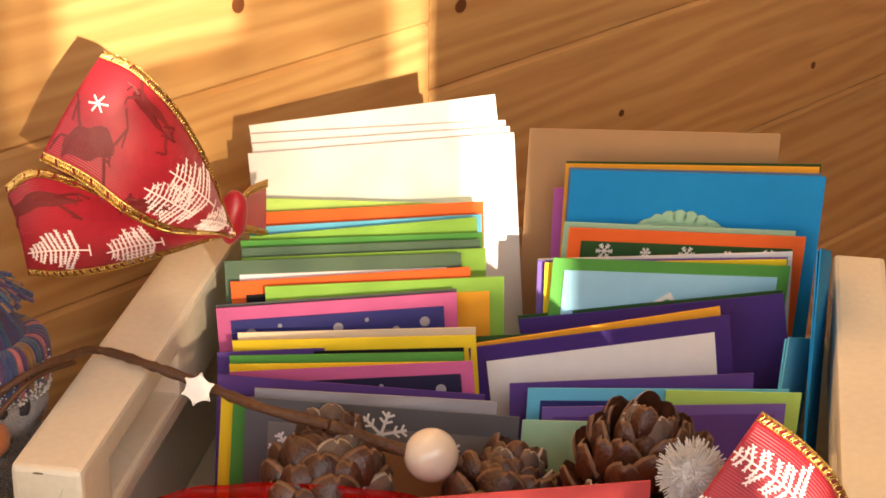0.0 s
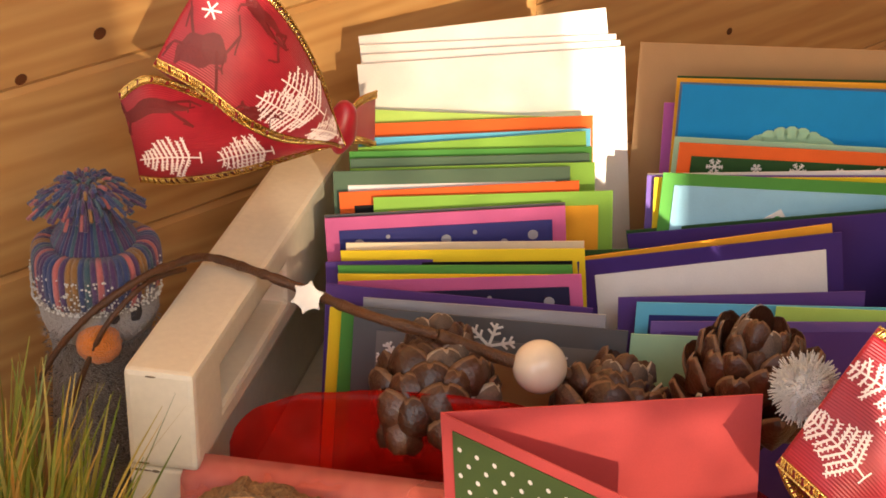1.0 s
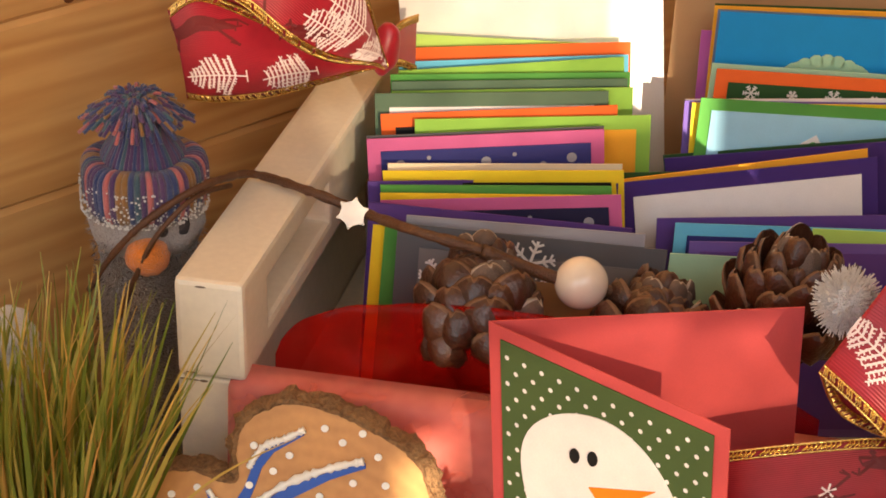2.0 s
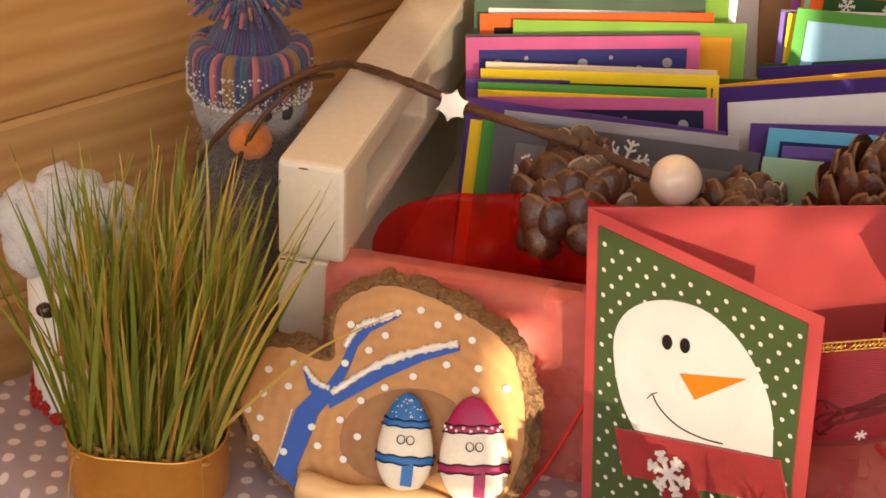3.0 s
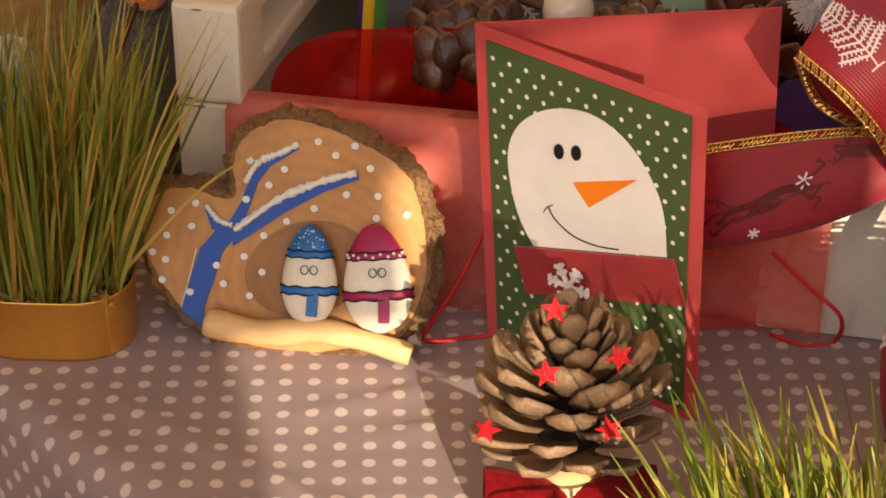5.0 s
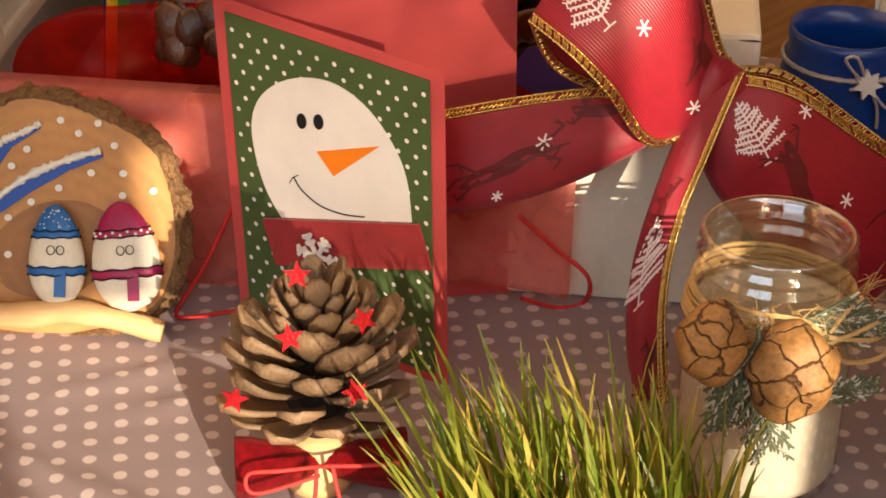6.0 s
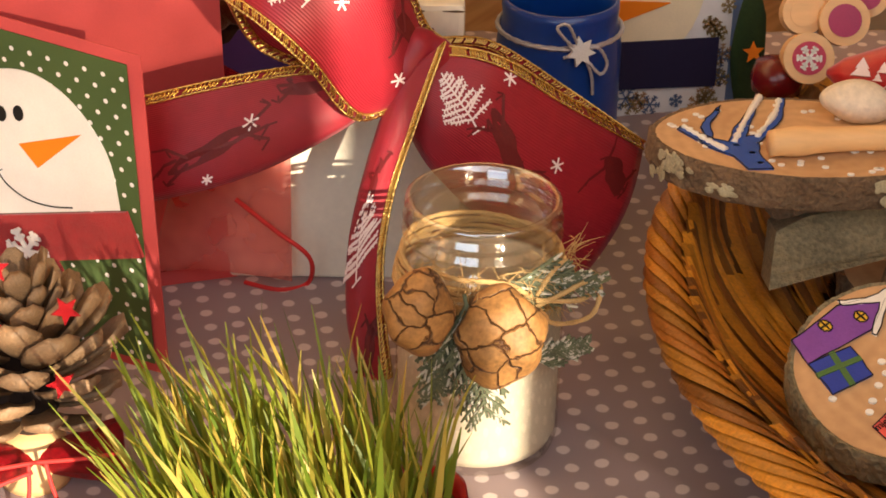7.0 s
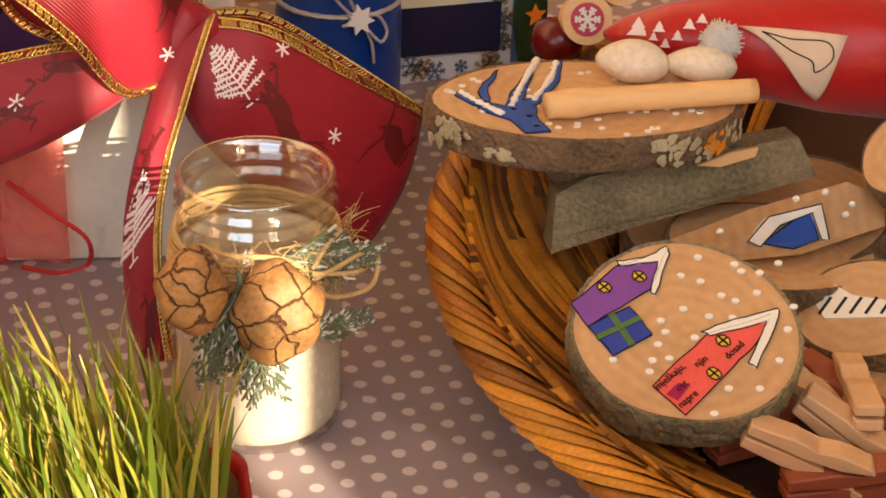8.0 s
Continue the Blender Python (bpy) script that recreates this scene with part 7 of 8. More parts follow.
def flat(ob, name, pts, material, lift=0.0005, label="", ink=False):
    """A painted shape on the slice's top, as (x, y) outline, with a pen line round it if asked."""
    lift *= 0.45
    if ink:
        bm = bmesh.new()
        P = [(x, y, lift + 0.0003) for x, y in pts] + [(*pts[0], lift + 0.0003)]
        Q = [Vector(p).lerp(Vector(q), f) + Vector((0.00022 * math.sin(p[0] * 9e3 + 9 * f), 0.00022 * math.cos(p[1] * 9e3 + 7 * f), 0)) for p, q in zip(P, P[1:]) for f in (0, 0.25, 0.5, 0.75)]
        tube(bm, Q + Q[:1], 0.00022, 5)
        part("pen_line", bm, paper("ink"), ob)
    bm = bmesh.new()
    a = [bm.verts.new((x, y, lift + 0.0003)) for x, y in pts]
    b = [bm.verts.new((x, y, 0.0)) for x, y in pts]
    bm.faces.new(a)
    for i in range(len(pts)):
        bm.faces.new((a[i], b[i], b[(i + 1) % len(pts)], a[(i + 1) % len(pts)]))
    return part(name, bm, material, ob, label)


def frame_on(o, x_to, y_to):
    """Frame with x and y along two given points; z out of the face."""
    o, ex = Vector(o), (Vector(x_to) - Vector(o)).normalized()
    ez = ex.cross(Vector(y_to) - Vector(o)).normalized()
    ey = ez.cross(ex)
    return Matrix(((ex.x, ey.x, ez.x, o.x), (ex.y, ey.y, ez.y, o.y), (ex.z, ey.z, ez.z, o.z), (0, 0, 0, 1)))


SM = frame_on((0.3314, -0.0529, 0.0760), (0.3794, -0.0669, 0.0760), (0.3455, -0.0049, 0.0760))
fir = slice_of("tree_slice", "bark-edged wood slice painted with a blue winter tree", SM, 0.0540, 0.0318, 0.0125, BARK, 3, 0.04)
flat(fir, "painted_trunk", [(-0.0143, -0.0260), (-0.0228, -0.0268), (-0.0266, -0.0176), (-0.0345, -0.0111), (-0.0441, 0.0021), (-0.0430, 0.0043), (-0.0321, -0.0046), (-0.0275, -0.0068), (-0.0246, 0.0044), (-0.0157, 0.0252), (-0.0133, 0.0291), (-0.0166, 0.0158), (-0.0214, -0.0023), (-0.0173, -0.0001), (-0.0088, 0.0158), (-0.0061, 0.0310), (-0.0042, 0.0301), (-0.0070, 0.0135), (-0.0170, -0.0068), (-0.0179, -0.0154)], BLUE_PAINT, ink=True)
flat(fir, "painted_twig", [(-0.0340, -0.0089), (-0.0362, 0.0043), (-0.0337, 0.0112), (-0.0278, 0.0228), (-0.0288, 0.0167), (-0.0327, 0.0075), (-0.0323, -0.0024)], BLUE_PAINT, ink=True)
rg = random.Random(50)
for seg in ([(-0.0420, 0.0043), (-0.0359, -0.0046), (-0.0290, -0.0133)], [(-0.0256, -0.0068), (-0.0200, 0.0112), (-0.0131, 0.0310)], [(-0.0175, -0.0023), (-0.0097, 0.0158), (-0.0063, 0.0291)]):
    bm = bmesh.new()
    tube(bm, spline([(x, y, 0.0005) for x, y in seg], 24), [0.0012 * rg.uniform(0.6, 1.3) for _ in range(25)], 6)
    part("painted_snow", bm, WHITE_PAINT, fir, smooth=True)
rg = random.Random(51)
for k in range(70):
    a, r = rg.uniform(0, 6.28), math.sqrt(rg.random()) * 0.9
    flat(fir, "painted_dot", oval_pts(0.0012, 0.0009, 9, 0.0540 * r * math.cos(a), 0.0318 * r * math.sin(a)), WHITE_PAINT)
for p, r in (((0.0180, 0.0159), (0.0128, 0.0085, 0.0075)), ((0.0418, 0.0159), (0.0130, 0.0070, 0.0062))):
    bm = bmesh.new()
    blob(bm, (0, 0, 0), r, None, 0, 28, 18, 0.28, 70)
    st = part("white_stone", bm, ROUGH_STONE, smooth=True)
    st.matrix_basis = SM @ Matrix.Translation((p[0], p[1], r[2] - 0.0006))
    tagged(st, "smooth cream pebble lying on the painted slice", "stone")
bm = bmesh.new()
ka, kb = (-0.0151, -0.0163), (0.0577, -0.0046)
tube(bm, spline([(ka[0], ka[1], 0.0052), ((2 * ka[0] + kb[0]) / 3, (2 * ka[1] + kb[1]) / 3 + 0.001, 0.0052), (kb[0], kb[1], 0.0052)], 16), [0.0043, 0.0046, 0.0046, 0.005, 0.0052, 0.0051, 0.0046, 0.0044, 0.0043, 0.0043, 0.0044, 0.0043, 0.0043, 0.0044, 0.0043, 0.0043, 0.0042], 14)
st = part("peeled_stick", bm, PEELED, smooth=True)
st.matrix_basis = SM
tagged(st, "pale peeled stick lying on the painted tree slice", "stick")
rg = random.Random(8)
for k in range(15):
    a = radians(rg.uniform(175, 350))
    bm = bmesh.new()
    R1, R2 = 0.0540, 0.0318
    c = Vector((R1 * 1.012 * math.cos(a), R2 * 1.012 * math.sin(a), rg.uniform(-0.011, -0.002)))
    along = Vector((-math.sin(a) * R1, math.cos(a) * R2, 0)).normalized()
    for j in range(9):
        blob(bm, c + along * rg.uniform(-0.0045, 0.0045) + Vector((0, 0, rg.uniform(-0.0022, 0.0022))), (rg.uniform(0.0010, 0.0026), 0.0003, rg.uniform(0.0007, 0.0018)), pose(0, 0, 0, 0, 0, math.degrees(a) + 90).to_3x3(), 0, 10, 6, 0.5, 500)
    part("lichen", bm, ORANGE_LICHEN if math.cos(a) > 0.25 and math.sin(a) < -0.6 and k % 2 else LICHEN, fir)

HS = frame_on((0.3198, -0.1612, 0.0500), (0.3676, -0.1760, 0.0500), (0.3337, -0.1162, 0.0666))
house = slice_of("house_slice", "bark-edged wood slice painted with two little houses and snow dots", HS, 0.0357, 0.0350, 0.013, GREY_BARK, 6, 0.05)
PURPLE, PARCEL, CORAL_P, GREEN_P, YELLOW_P = (mat(n, lin(c), 0.6, 0.12, 250) for n, c in (("purple_paint", (0.50, 0.28, 0.62)), ("parcel_blue", (0.16, 0.24, 0.62)), ("coral_paint", (0.90, 0.36, 0.32)), ("green_paint", (0.30, 0.44, 0.22)), ("yellow_paint", (0.90, 0.72, 0.20))))
flat(house, "purple_house", [(-0.0342, 0.0098), (-0.0191, 0.0244), (-0.0026, 0.0314), (-0.0095, 0.0154), (-0.0298, 0.0011)], PURPLE, ink=True)
flat(house, "snowy_roof", [(-0.0189, 0.0267), (-0.0100, 0.0279), (-0.0024, 0.0330), (-0.0020, 0.0298), (-0.0080, 0.0132), (-0.0096, 0.0143), (-0.0057, 0.0268), (-0.0174, 0.0245)], WHITE_PAINT, 0.0009, ink=True)
flat(house, "blue_parcel", [(-0.0295, 0.0011), (-0.0163, 0.0087), (-0.0105, -0.0022), (-0.0231, -0.0101)], PARCEL, 0.0009, ink=True)
flat(house, "parcel_band", [(-0.0234, 0.0054), (-0.0216, 0.0065), (-0.0160, -0.0058), (-0.0178, -0.0069)], GREEN_P, 0.0013)
flat(house, "parcel_band", [(-0.0269, -0.0043), (-0.0276, -0.0026), (-0.0140, 0.0050), (-0.0132, 0.0033)], GREEN_P, 0.0016)
flat(house, "red_house", [(-0.0125, -0.0212), (0.0057, -0.0022), (0.0265, 0.0055), (0.0207, -0.0054), (0.0127, -0.0139), (-0.0037, -0.0320)], CORAL_P, ink=True)
flat(house, "snowy_roof", [(0.0042, -0.0011), (0.0151, 0.0037), (0.0291, 0.0077), (0.0291, 0.0050), (0.0194, -0.0150), (0.0173, -0.0128), (0.0250, 0.0028), (0.0074, -0.0026)], WHITE_PAINT, 0.0009, ink=True)
for p in [(-0.0235, 0.0161), (-0.0123, 0.0204), (0.0105, -0.0047), (0.0063, -0.0170)]:
    flat(house, "painted_window", oval_pts(0.0020, 0.0023, 12, *p, 40), YELLOW_P, 0.0012, ink=True)
    flat(house, "window_bar", bar(p[0] - 0.0014, p[1] - 0.0012, p[0] + 0.0014, p[1] + 0.0012, 0.0004), paper("ink"), 0.0022)
    flat(house, "window_bar", bar(p[0] - 0.0012, p[1] + 0.0014, p[0] + 0.0012, p[1] - 0.0014, 0.0004), paper("ink"), 0.0022)
flat(house, "painted_door", [(-0.0086, -0.0243), (-0.0049, -0.0205), (-0.0013, -0.0210), (-0.0056, -0.0267)], CRIMSON, 0.0012)
for x, y in [(0.0069, 0.0286), (0.0123, 0.0132), (0.0164, 0.0110), (0.0000, 0.0079), (-0.0065, -0.0011), (0.0075, 0.0050), (0.0146, 0.0044), (0.0022, -0.0032), (-0.0092, -0.0058), (-0.0064, -0.0111), (-0.0115, -0.0118), (0.0066, 0.0188), (0.0007, 0.0211), (0.0180, 0.0257), (0.0254, 0.0223), (0.0235, 0.0143), (0.0318, 0.0262), (0.0340, 0.0088), (0.0309, -0.0000), (0.0266, -0.0118), (0.0192, -0.0223), (0.0100, -0.0222), (0.0046, -0.0314), (-0.0128, -0.0160), (0.0197, 0.0229), (-0.0233, -0.0117), (-0.0074, 0.0033)]:
    flat(house, "painted_dot", oval_pts(0.0013, 0.0010, 9, x, y), WHITE_PAINT, 0.0010)


def words(text, at, to, size):
    """Printed words on the red house."""
    c = bpy.data.curves.new("printed_word", "FONT")
    c.body, c.size, c.extrude = text, size, 0.0001
    c.materials.append(paper("ink"))
    ob = new("printed_word", c)
    ob.parent = house
    ob.matrix_basis = pose(at[0], at[1], 0.0009, 0, 0, math.degrees(math.atan2(to[1] - at[1], to[0] - at[0])))
    return ob


words("mješkaju,", *[(-0.0110, -0.0232), (0.0049, -0.0086)], 0.0034)
words("dosad", *[(0.0113, -0.0118), (0.0201, -0.0032)], 0.0034)
words("njin", *[(0.0016, -0.0149), (0.0082, -0.0097)], 0.0034)
words("ost", *[(-0.0048, -0.0238), (0.0010, -0.0184)], 0.0034)
words("napre", *[(-0.0048, -0.0298), (0.0040, -0.0216)], 0.0034)

slab = thing("bark_slab", "grey bark-covered half slice of wood lying in the basket", "wood slice")
bm = bmesh.new()
pts = [(0.3147, -0.0720, 0.0512), (0.3267, -0.0700, 0.0549), (0.3667, -0.0700, 0.0576), (0.4071, -0.0700, 0.0588), (0.4128, -0.0760, 0.0456), (0.3760, -0.0840, 0.0464), (0.3392, -0.0860, 0.0428), (0.3068, -0.0880, 0.0384)]
a = [bm.verts.new(p) for p in pts]
b = [bm.verts.new(Vector(p) + Vector((0.006, 0.020, -0.006))) for p in pts]
bm.faces.new(a)
bm.faces.new(b[::-1])
for i in range(8):
    bm.faces.new((a[i], b[i], b[(i + 1) % 8], a[(i + 1) % 8]))
bmesh.ops.subdivide_edges(bm, edges=list(bm.edges), cuts=3, use_grid_fill=True)
part("bark_side", bm, GREY_BARK, slab)
bm = bmesh.new()
prism(bm, [(x, z) for x, _, z in ((0.3653, -0.0730, 0.0565), (0.3779, -0.0730, 0.0596), (0.3883, -0.0730, 0.0601), (0.3874, -0.0730, 0.0567), (0.3742, -0.0730, 0.0547))], 0.001, Matrix.Translation((0, -0.0755, 0)))
part("bare_patch", bm, PEELED, slab)
log = thing("painted_log_piece", "split wood piece with a pasted blue paper house and snow dots", "wood slice")
bm = bmesh.new()
pts = [(0.3440, -0.1000, 0.0441), (0.3759, -0.0960, 0.0487), (0.4134, -0.0940, 0.0524), (0.4265, -0.0960, 0.0463), (0.4247, -0.1040, 0.0386), (0.3879, -0.1120, 0.0380), (0.3457, -0.1120, 0.0408)]
a = [bm.verts.new(p) for p in pts]
b = [bm.verts.new(Vector(p) + Vector((0.004, 0.016, -0.012))) for p in pts]
bm.faces.new(a)
bm.faces.new(b[::-1])
for i in range(7):
    bm.faces.new((a[i], b[i], b[(i + 1) % 7], a[(i + 1) % 7]))
part("wood", bm, SLICE, log)
for nm, mt_, off, P in (("paper_house", BLUE_PAINT, 0.0016, ((0.3748, -0.1060, 0.0408), (0.3941, -0.1020, 0.0490), (0.3965, -0.1060, 0.0388), (0.3858, -0.1080, 0.0379))), ("paper_roof", WHITE_PAINT, 0.0022, ((0.3689, -0.1060, 0.0426), (0.3775, -0.1030, 0.0489), (0.3985, -0.1010, 0.0495), (0.4003, -0.1060, 0.0381), (0.3972, -0.1060, 0.0386), (0.3941, -0.1030, 0.0478), (0.3817, -0.1040, 0.0455), (0.3733, -0.1070, 0.0403)))):
    bm = bmesh.new()
    f = [bm.verts.new(Vector(p) + Vector((0, -off, off * 0.6))) for p in P]
    g = [bm.verts.new(Vector(p) + Vector((0, 0.001, -0.001))) for p in P]
    bm.faces.new(f)
    for i in range(len(P)):
        bm.faces.new((f[i], g[i], g[(i + 1) % len(P)], f[(i + 1) % len(P)]))
    part(nm, bm, mt_, log)
    bm = bmesh.new()
    tube(bm, [Vector(p) + Vector((0, -off - 0.0002, off * 0.6 + 0.0002)) for p in (*P, P[0])], 0.00025, 5)
    part("pen_line", bm, paper("ink"), log)
for p in ((0.4025, -0.0985, 0.0524), (0.4126, -0.1005, 0.0471), (0.4092, -0.1025, 0.0447), (0.3914, -0.0985, 0.0515), (0.3604, -0.1040, 0.0468)):
    bm = bmesh.new()
    blob(bm, Vector(p), (0.0014, 0.0010, 0.0012), None, 0, 8, 6)
    part("painted_dot", bm, WHITE_PAINT, log)

rs = slice_of("round_slice", "small bark-edged slice with pasted paper print", frame_on((0.4339, -0.0980, 0.0644), (0.4406, -0.1100, 0.0692), (0.4436, -0.0800, 0.0723)), 0.0180, 0.0200, 0.012, BARK, 8)
flat(rs, "paper_print", oval_pts(0.0085, 0.0105, 18, 0.002, -0.002), paper("wash"), ink=True)
for k in range(4):
    flat(rs, "dark_stroke", bar(-0.004, -0.008 + 0.004 * k, 0.006, -0.007 + 0.004 * k, 0.0009), paper("ink"), 0.0014)
sg = slice_of("sign_slice", "wood slice painted with a snowy striped sign", frame_on((0.3962, -0.1400, 0.0318), (0.4086, -0.1500, 0.0354), (0.4079, -0.1180, 0.0401)), 0.0225, 0.0215, 0.012, BARK, 10)
flat(sg, "white_sign", [(-0.017, 0.003), (-0.011, 0.010), (-0.004, 0.005), (0.012, 0.002), (0.012, -0.004), (-0.012, -0.005)], WHITE_PAINT)
for k in range(5):
    flat(sg, "dark_stroke", bar(-0.014 + 0.005 * k, -0.003, -0.011 + 0.005 * k, 0.004, 0.0010), paper("ink"), 0.0010)
# plain slices underneath that carry the painted ones
for c, r, t in (((0.380, -0.150, 0.020), 0.042, 4), ((0.395, -0.070, 0.030), 0.050, -6), ((0.385, -0.098, 0.034), 0.038, 6), ((0.332, -0.150, 0.030), 0.022, -10), ((0.340, -0.052, 0.060), 0.020, 0)):
    slice_of("plain_slice", "plain unpainted wood slice at the bottom of the heap", pose(*c, 0, t, 0), r, r * 0.85, 0.013, BARK, int(c[0] * 900), 0.04)

# ---- clothes pegs ----
PEG = mat("beech_peg", lin((0.86, 0.68, 0.50)), 0.6, 0.1, 120, 0.15, stretch=(0.2, 1, 1))
PEG_B = mat("terracotta_peg", lin((0.62, 0.32, 0.20)), 0.6, 0.1, 120, 0.15)


def peg(at, turn, tilt, material, label, roll=0):
    m = Matrix.Translation(at) @ pose(0, 0, 0, 0, tilt, turn) @ pose(0, 0, 0, roll, 0, 0)
    ob = thing("clothes_peg", label, "clothes peg", m, "pegs in the basket")
    for s in (-1, 1):
        bm = bmesh.new()
        prism(bm, [(-0.018, 0.0006 * s), (-0.018, 0.0042 * s), (-0.004, 0.0052 * s), (0.004, 0.0036 * s), (0.010, 0.0060 * s), (0.020, 0.0058 * s), (0.022, 0.0040 * s), (0.012, 0.0014 * s), (0.0, 0.0004 * s)], 0.009)
        bevelled(bm, 0.0005, 1)
        part("half", bm, material, ob)
    return ob


for at, tr, ti, mt_, lb in (((0.3380, -0.2050, 0.0283), -28, 20, PEG, "pale beech clothes peg lying in the basket"), ((0.3587, -0.1960, 0.0248), -40, 30, PEG, "pale beech clothes peg lying in the basket"), ((0.3751, -0.1820, 0.0288), 70, 10, PEG, "pale beech clothes peg lying in the basket"), ((0.3746, -0.1720, 0.0245), 100, 5, PEG_B, "terracotta brown clothes peg lying in the basket"), ((0.3415, -0.1800, 0.0177), 10, 0, PEG_B, "terracotta brown clothes peg lying in the basket"), ((0.3502, -0.2120, 0.0197), -10, 0, PEG_B, "terracotta brown clothes peg lying in the basket"), ((0.3649, -0.1680, 0.0239), 120, -10, PEG, "pale beech clothes peg lying in the basket")):
    peg(at, tr, ti, mt_, lb)

# ---- red fabric cone and wooden discs behind the basket ----
SATIN = mat("red_satin", lin((0.70, 0.06, 0.07)), 0.35, 0.15, 60, 0.3, sheen=0.3)
pouch = thing("fabric_cone", "stuffed red fabric cone hat with white fir print and fluffy ball", "decoration")
A0, A1 = Vector((0.3597, -0.0050, 0.0769)), Vector((0.4684, -0.0500, 0.0734))
ax = (A1 - A0).normalized()
bm = bmesh.new()
q = ax.to_track_quat("Z", "Y").to_matrix().to_4x4()
Lp = (A1 - A0).length
lathe(bm, [(0.001, 0.0), (0.006, Lp * 0.05), (0.0135, Lp * 0.2), (0.019, Lp * 0.45), (0.023, Lp * 0.7), (0.024, Lp * 0.9), (0.015, Lp)], 40, Matrix.Translation(A0) @ q, wob=lambda a, z: 1 + 0.05 * noise.noise((math.cos(a) * 2, math.sin(a) * 2, z * 60)) - 0.05 * abs(math.sin(3 * a + z * 40)) ** 6)
part("stuffed_cone", bm, SATIN, pouch, smooth=True)


def snap(p, lift=0.0007):
    """The spot of the cone's cloth nearest to p, and the way it faces."""
    p = Vector(p)
    t = max(0.0, min(1.0, (p - A0).dot(ax) / Lp))
    prof = ((0.0, 0.001), (0.05, 0.006), (0.2, 0.0135), (0.45, 0.019), (0.7, 0.023), (0.9, 0.024), (1.0, 0.015))
    for (t0, r0), (t1, r1) in zip(prof, prof[1:]):
        if t0 <= t <= t1:
            r = r0 + (r1 - r0) * (t - t0) / (t1 - t0)
    d = (p - A0 - ax * (t * Lp)).normalized()
    return A0 + ax * (t * Lp) + d * (r * 1.035 + lift), d


tri = [Vector(p) for p in ((0.3928, -0.0480, 0.0994), (0.4296, -0.0580, 0.0903), (0.4226, -0.0540, 0.0632), (0.4182, -0.0520, 0.0673))]
bm = bmesh.new()
g = []
for i in range(9):
    u = i / 8
    row = []
    for j in range(9):
        v = j / 8
        row.append(bm.verts.new(snap(tri[0].lerp(tri[1], u).lerp(tri[3].lerp(tri[2], u), v))[0]))
    g.append(row)
for r0, r1 in zip(g, g[1:]):
    for j in range(8):
        bm.faces.new((r0[j], r0[j + 1], r1[j + 1], r1[j])).smooth = True
felt = part("felt_triangle", bm, mat("beige_felt", lin((0.86, 0.76, 0.66)), 0.9, 0.08, 300), pouch)
md = felt.modifiers.new("thickness", "SOLIDIFY")
md.thickness, md.offset = 0.0008, 0
bm = bmesh.new()
line = spline([(0.3994, -0.0535, 0.0967), (0.4090, -0.0560, 0.0915), (0.4207, -0.0600, 0.0901), (0.4236, -0.0600, 0.0822), (0.4180, -0.0590, 0.0760), (0.4161, -0.0590, 0.0810), (0.4087, -0.0565, 0.0858), (0.3994, -0.0535, 0.0967)], 40)
tube(bm, [snap(p, 0.0014)[0] for p in line], 0.00025, 5)
part("stitched_line", bm, paper("ink"), pouch)
for p, sz in (((0.3651, -0.0240, 0.0899), 0.0042), ((0.3717, -0.0270, 0.0893), 0.0024), ((0.3769, -0.0310, 0.0849), 0.0022), ((0.3810, -0.0320, 0.0917), 0.0024), ((0.3733, -0.0290, 0.0805), 0.0020), ((0.3854, -0.0330, 0.0955), 0.0022), ((0.3815, -0.0320, 0.0775), 0.0022), ((0.3696, -0.0270, 0.0834), 0.0018)):
    c, d = snap(p, 0.0006)
    ex = (ax - d * ax.dot(d)).normalized()
    up_ = ex.cross(-d)
    bm = bmesh.new()
    prism(bm, [(-sz, -sz * 0.7), (sz, -sz * 0.7), (sz * 0.4, 0), (sz * 0.6, 0), (0, sz), (-sz * 0.6, 0), (-sz * 0.4, 0)], 0.0008, basis(c, c + ex, up_ if up_.z > 0 else -up_))
    part("printed_fir", bm, PRINT, pouch)
bm = bmesh.new()
c0 = Vector((0.3862, -0.0450, 0.0873))
blob(bm, c0, 0.0068, None, 0, 16, 12, 0.1, 600)
for k in range(260):
    d = Vector((rg.gauss(0, 1), rg.gauss(0, 1), rg.gauss(0, 1))).normalized()
    tube(bm, [c0 + d * 0.005, c0 + d * rg.uniform(0.0072, 0.0084)], [0.0004, 0.0002], 4)
part("fluffy_ball", bm, SNOW, pouch, "white fluffy ball")

PINKP = mat("raspberry_print", lin((0.72, 0.16, 0.28)), 0.5, 0.1, 200)


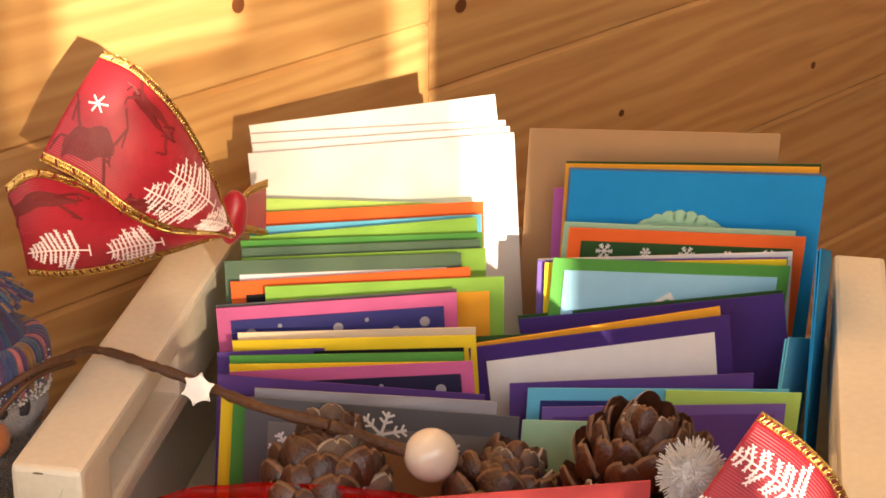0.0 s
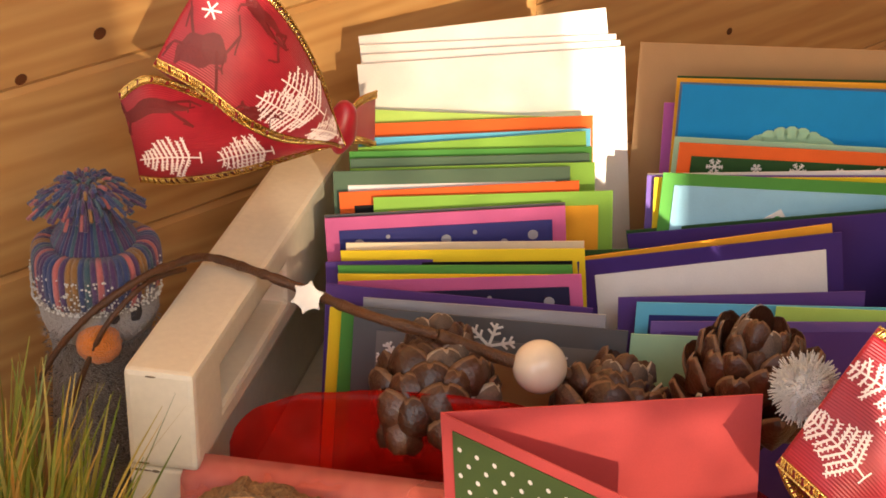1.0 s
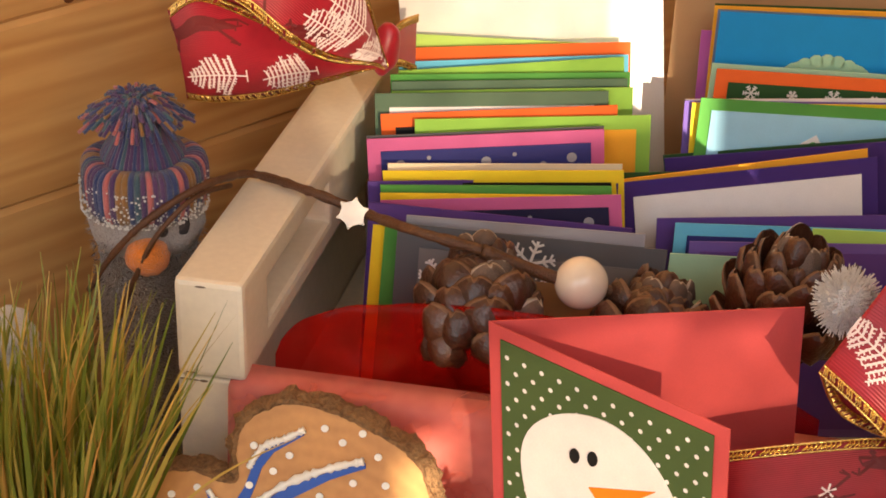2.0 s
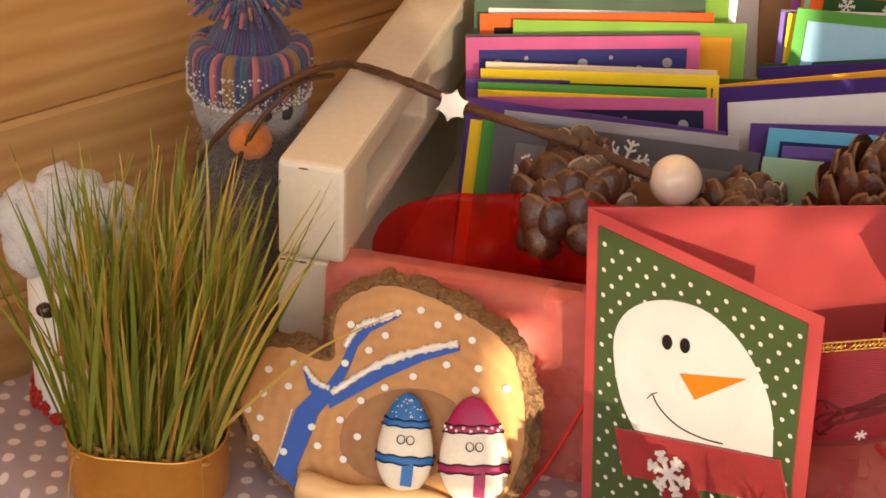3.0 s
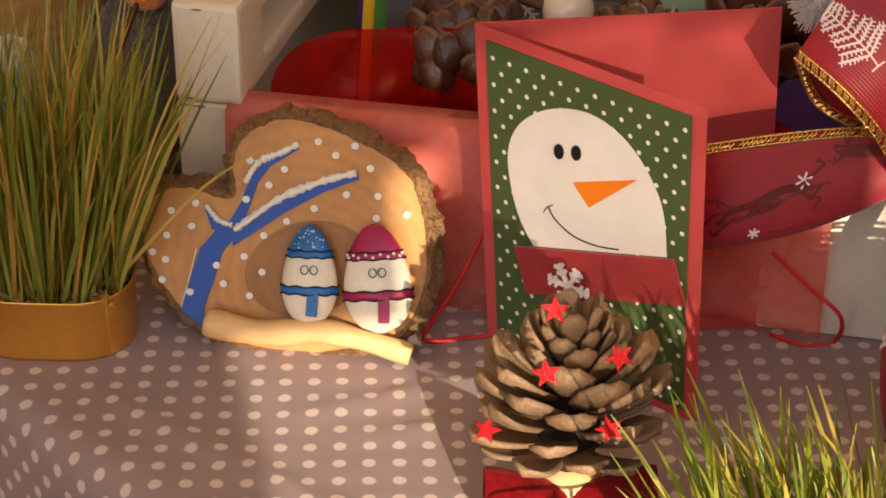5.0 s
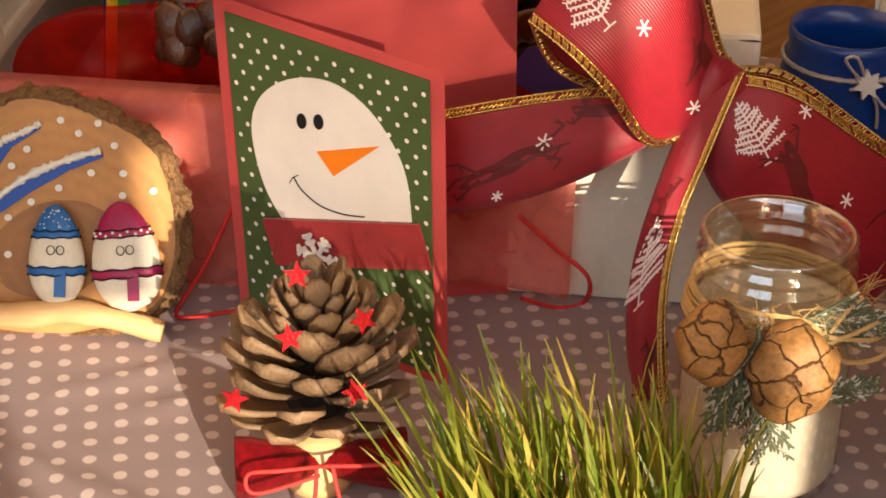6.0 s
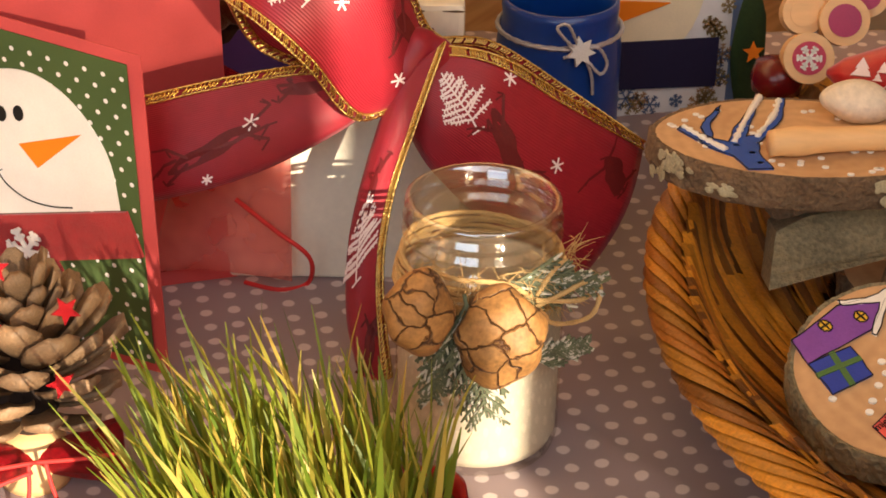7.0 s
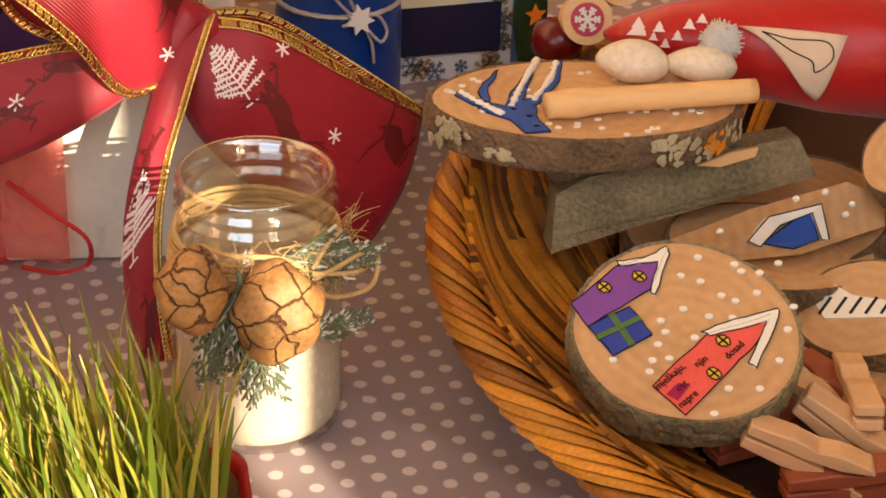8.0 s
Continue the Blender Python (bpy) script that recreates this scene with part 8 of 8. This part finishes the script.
def disc(p, r, inner, label):
    ob = thing("wood_disc", label, "wood disc", basis(p, Vector(p) + Vector((1, -0.3, 0)), (0, 0.45, 1)), "small discs")
    bm = bmesh.new()
    prism(bm, oval_pts(r, r, 28), 0.012)
    part("disc", bm, PEELED, ob)
    bm = bmesh.new()
    prism(bm, oval_pts(r * 0.66, r * 0.66, 24), 0.0008, Matrix.Translation((0, -0.0006, 0)))
    part("print", bm, inner, ob)
    if inner is PINKP:
        bm = bmesh.new()
        snowflake(bm, 0, 0, r * 0.5, 0.0011, 0.0004, m=Matrix.Translation((0, -0.0010, 0)))
        part("snowflake_print", bm, WHITE_PAINT, ob)
    return ob


disc((0.3684, 0.0280, 0.0677), 0.0098, PINKP, "round wooden disc with a raspberry snowflake print")
disc((0.3876, 0.0400, 0.0768), 0.0098, CRIMSON, "round wooden disc with a red centre")
disc((0.3750, 0.0500, 0.0771), 0.0085, PEELED, "plain round wooden disc")
disc((0.3985, 0.0460, 0.0843), 0.0090, CRIMSON, "round wooden disc with a red centre")
disc((0.3835, 0.0580, 0.0851), 0.0090, PINKP, "round wooden disc with a raspberry snowflake print")
bm = bmesh.new()
lathe(bm, [(0.002, 0), (0.0095, 0.001), (0.0105, 0.006), (0.009, 0.012), (0.003, 0.014)], 28, Matrix.Translation((0.3617, 0.0400, 0.0490)))
tagged(part("red_bead", bm, mat("dark_red_lacquer", lin((0.40, 0.05, 0.06)), 0.25, 0.1, 100), smooth=True), "dark red lacquered wooden bead beside the basket", "bead")
gs = thing("star_ornament", "small dark green felt ornament with an orange star", "ornament")
p = Vector((0.3838, 0.1120, 0.0311))
bm = bmesh.new()
blob(bm, p + Vector((0, 0.006, 0)), (0.008, 0.004, max(0.012, p.z - 0.002)), None, 0, 16, 10, 0.15, 200)
part("felt_body", bm, mat("green_felt", lin((0.14, 0.22, 0.08)), 0.95, 0.3, 200), gs, smooth=True)
bm = bmesh.new()
prism(bm, star_pts(0.0050, 0.0022, 5), 0.001, basis(p + Vector((0, 0.0005, 0.002)), p + Vector((1, 0.0005, 0.002)), (0, 0.3, 1)))
part("orange_star", bm, paper("carrot"), gs)
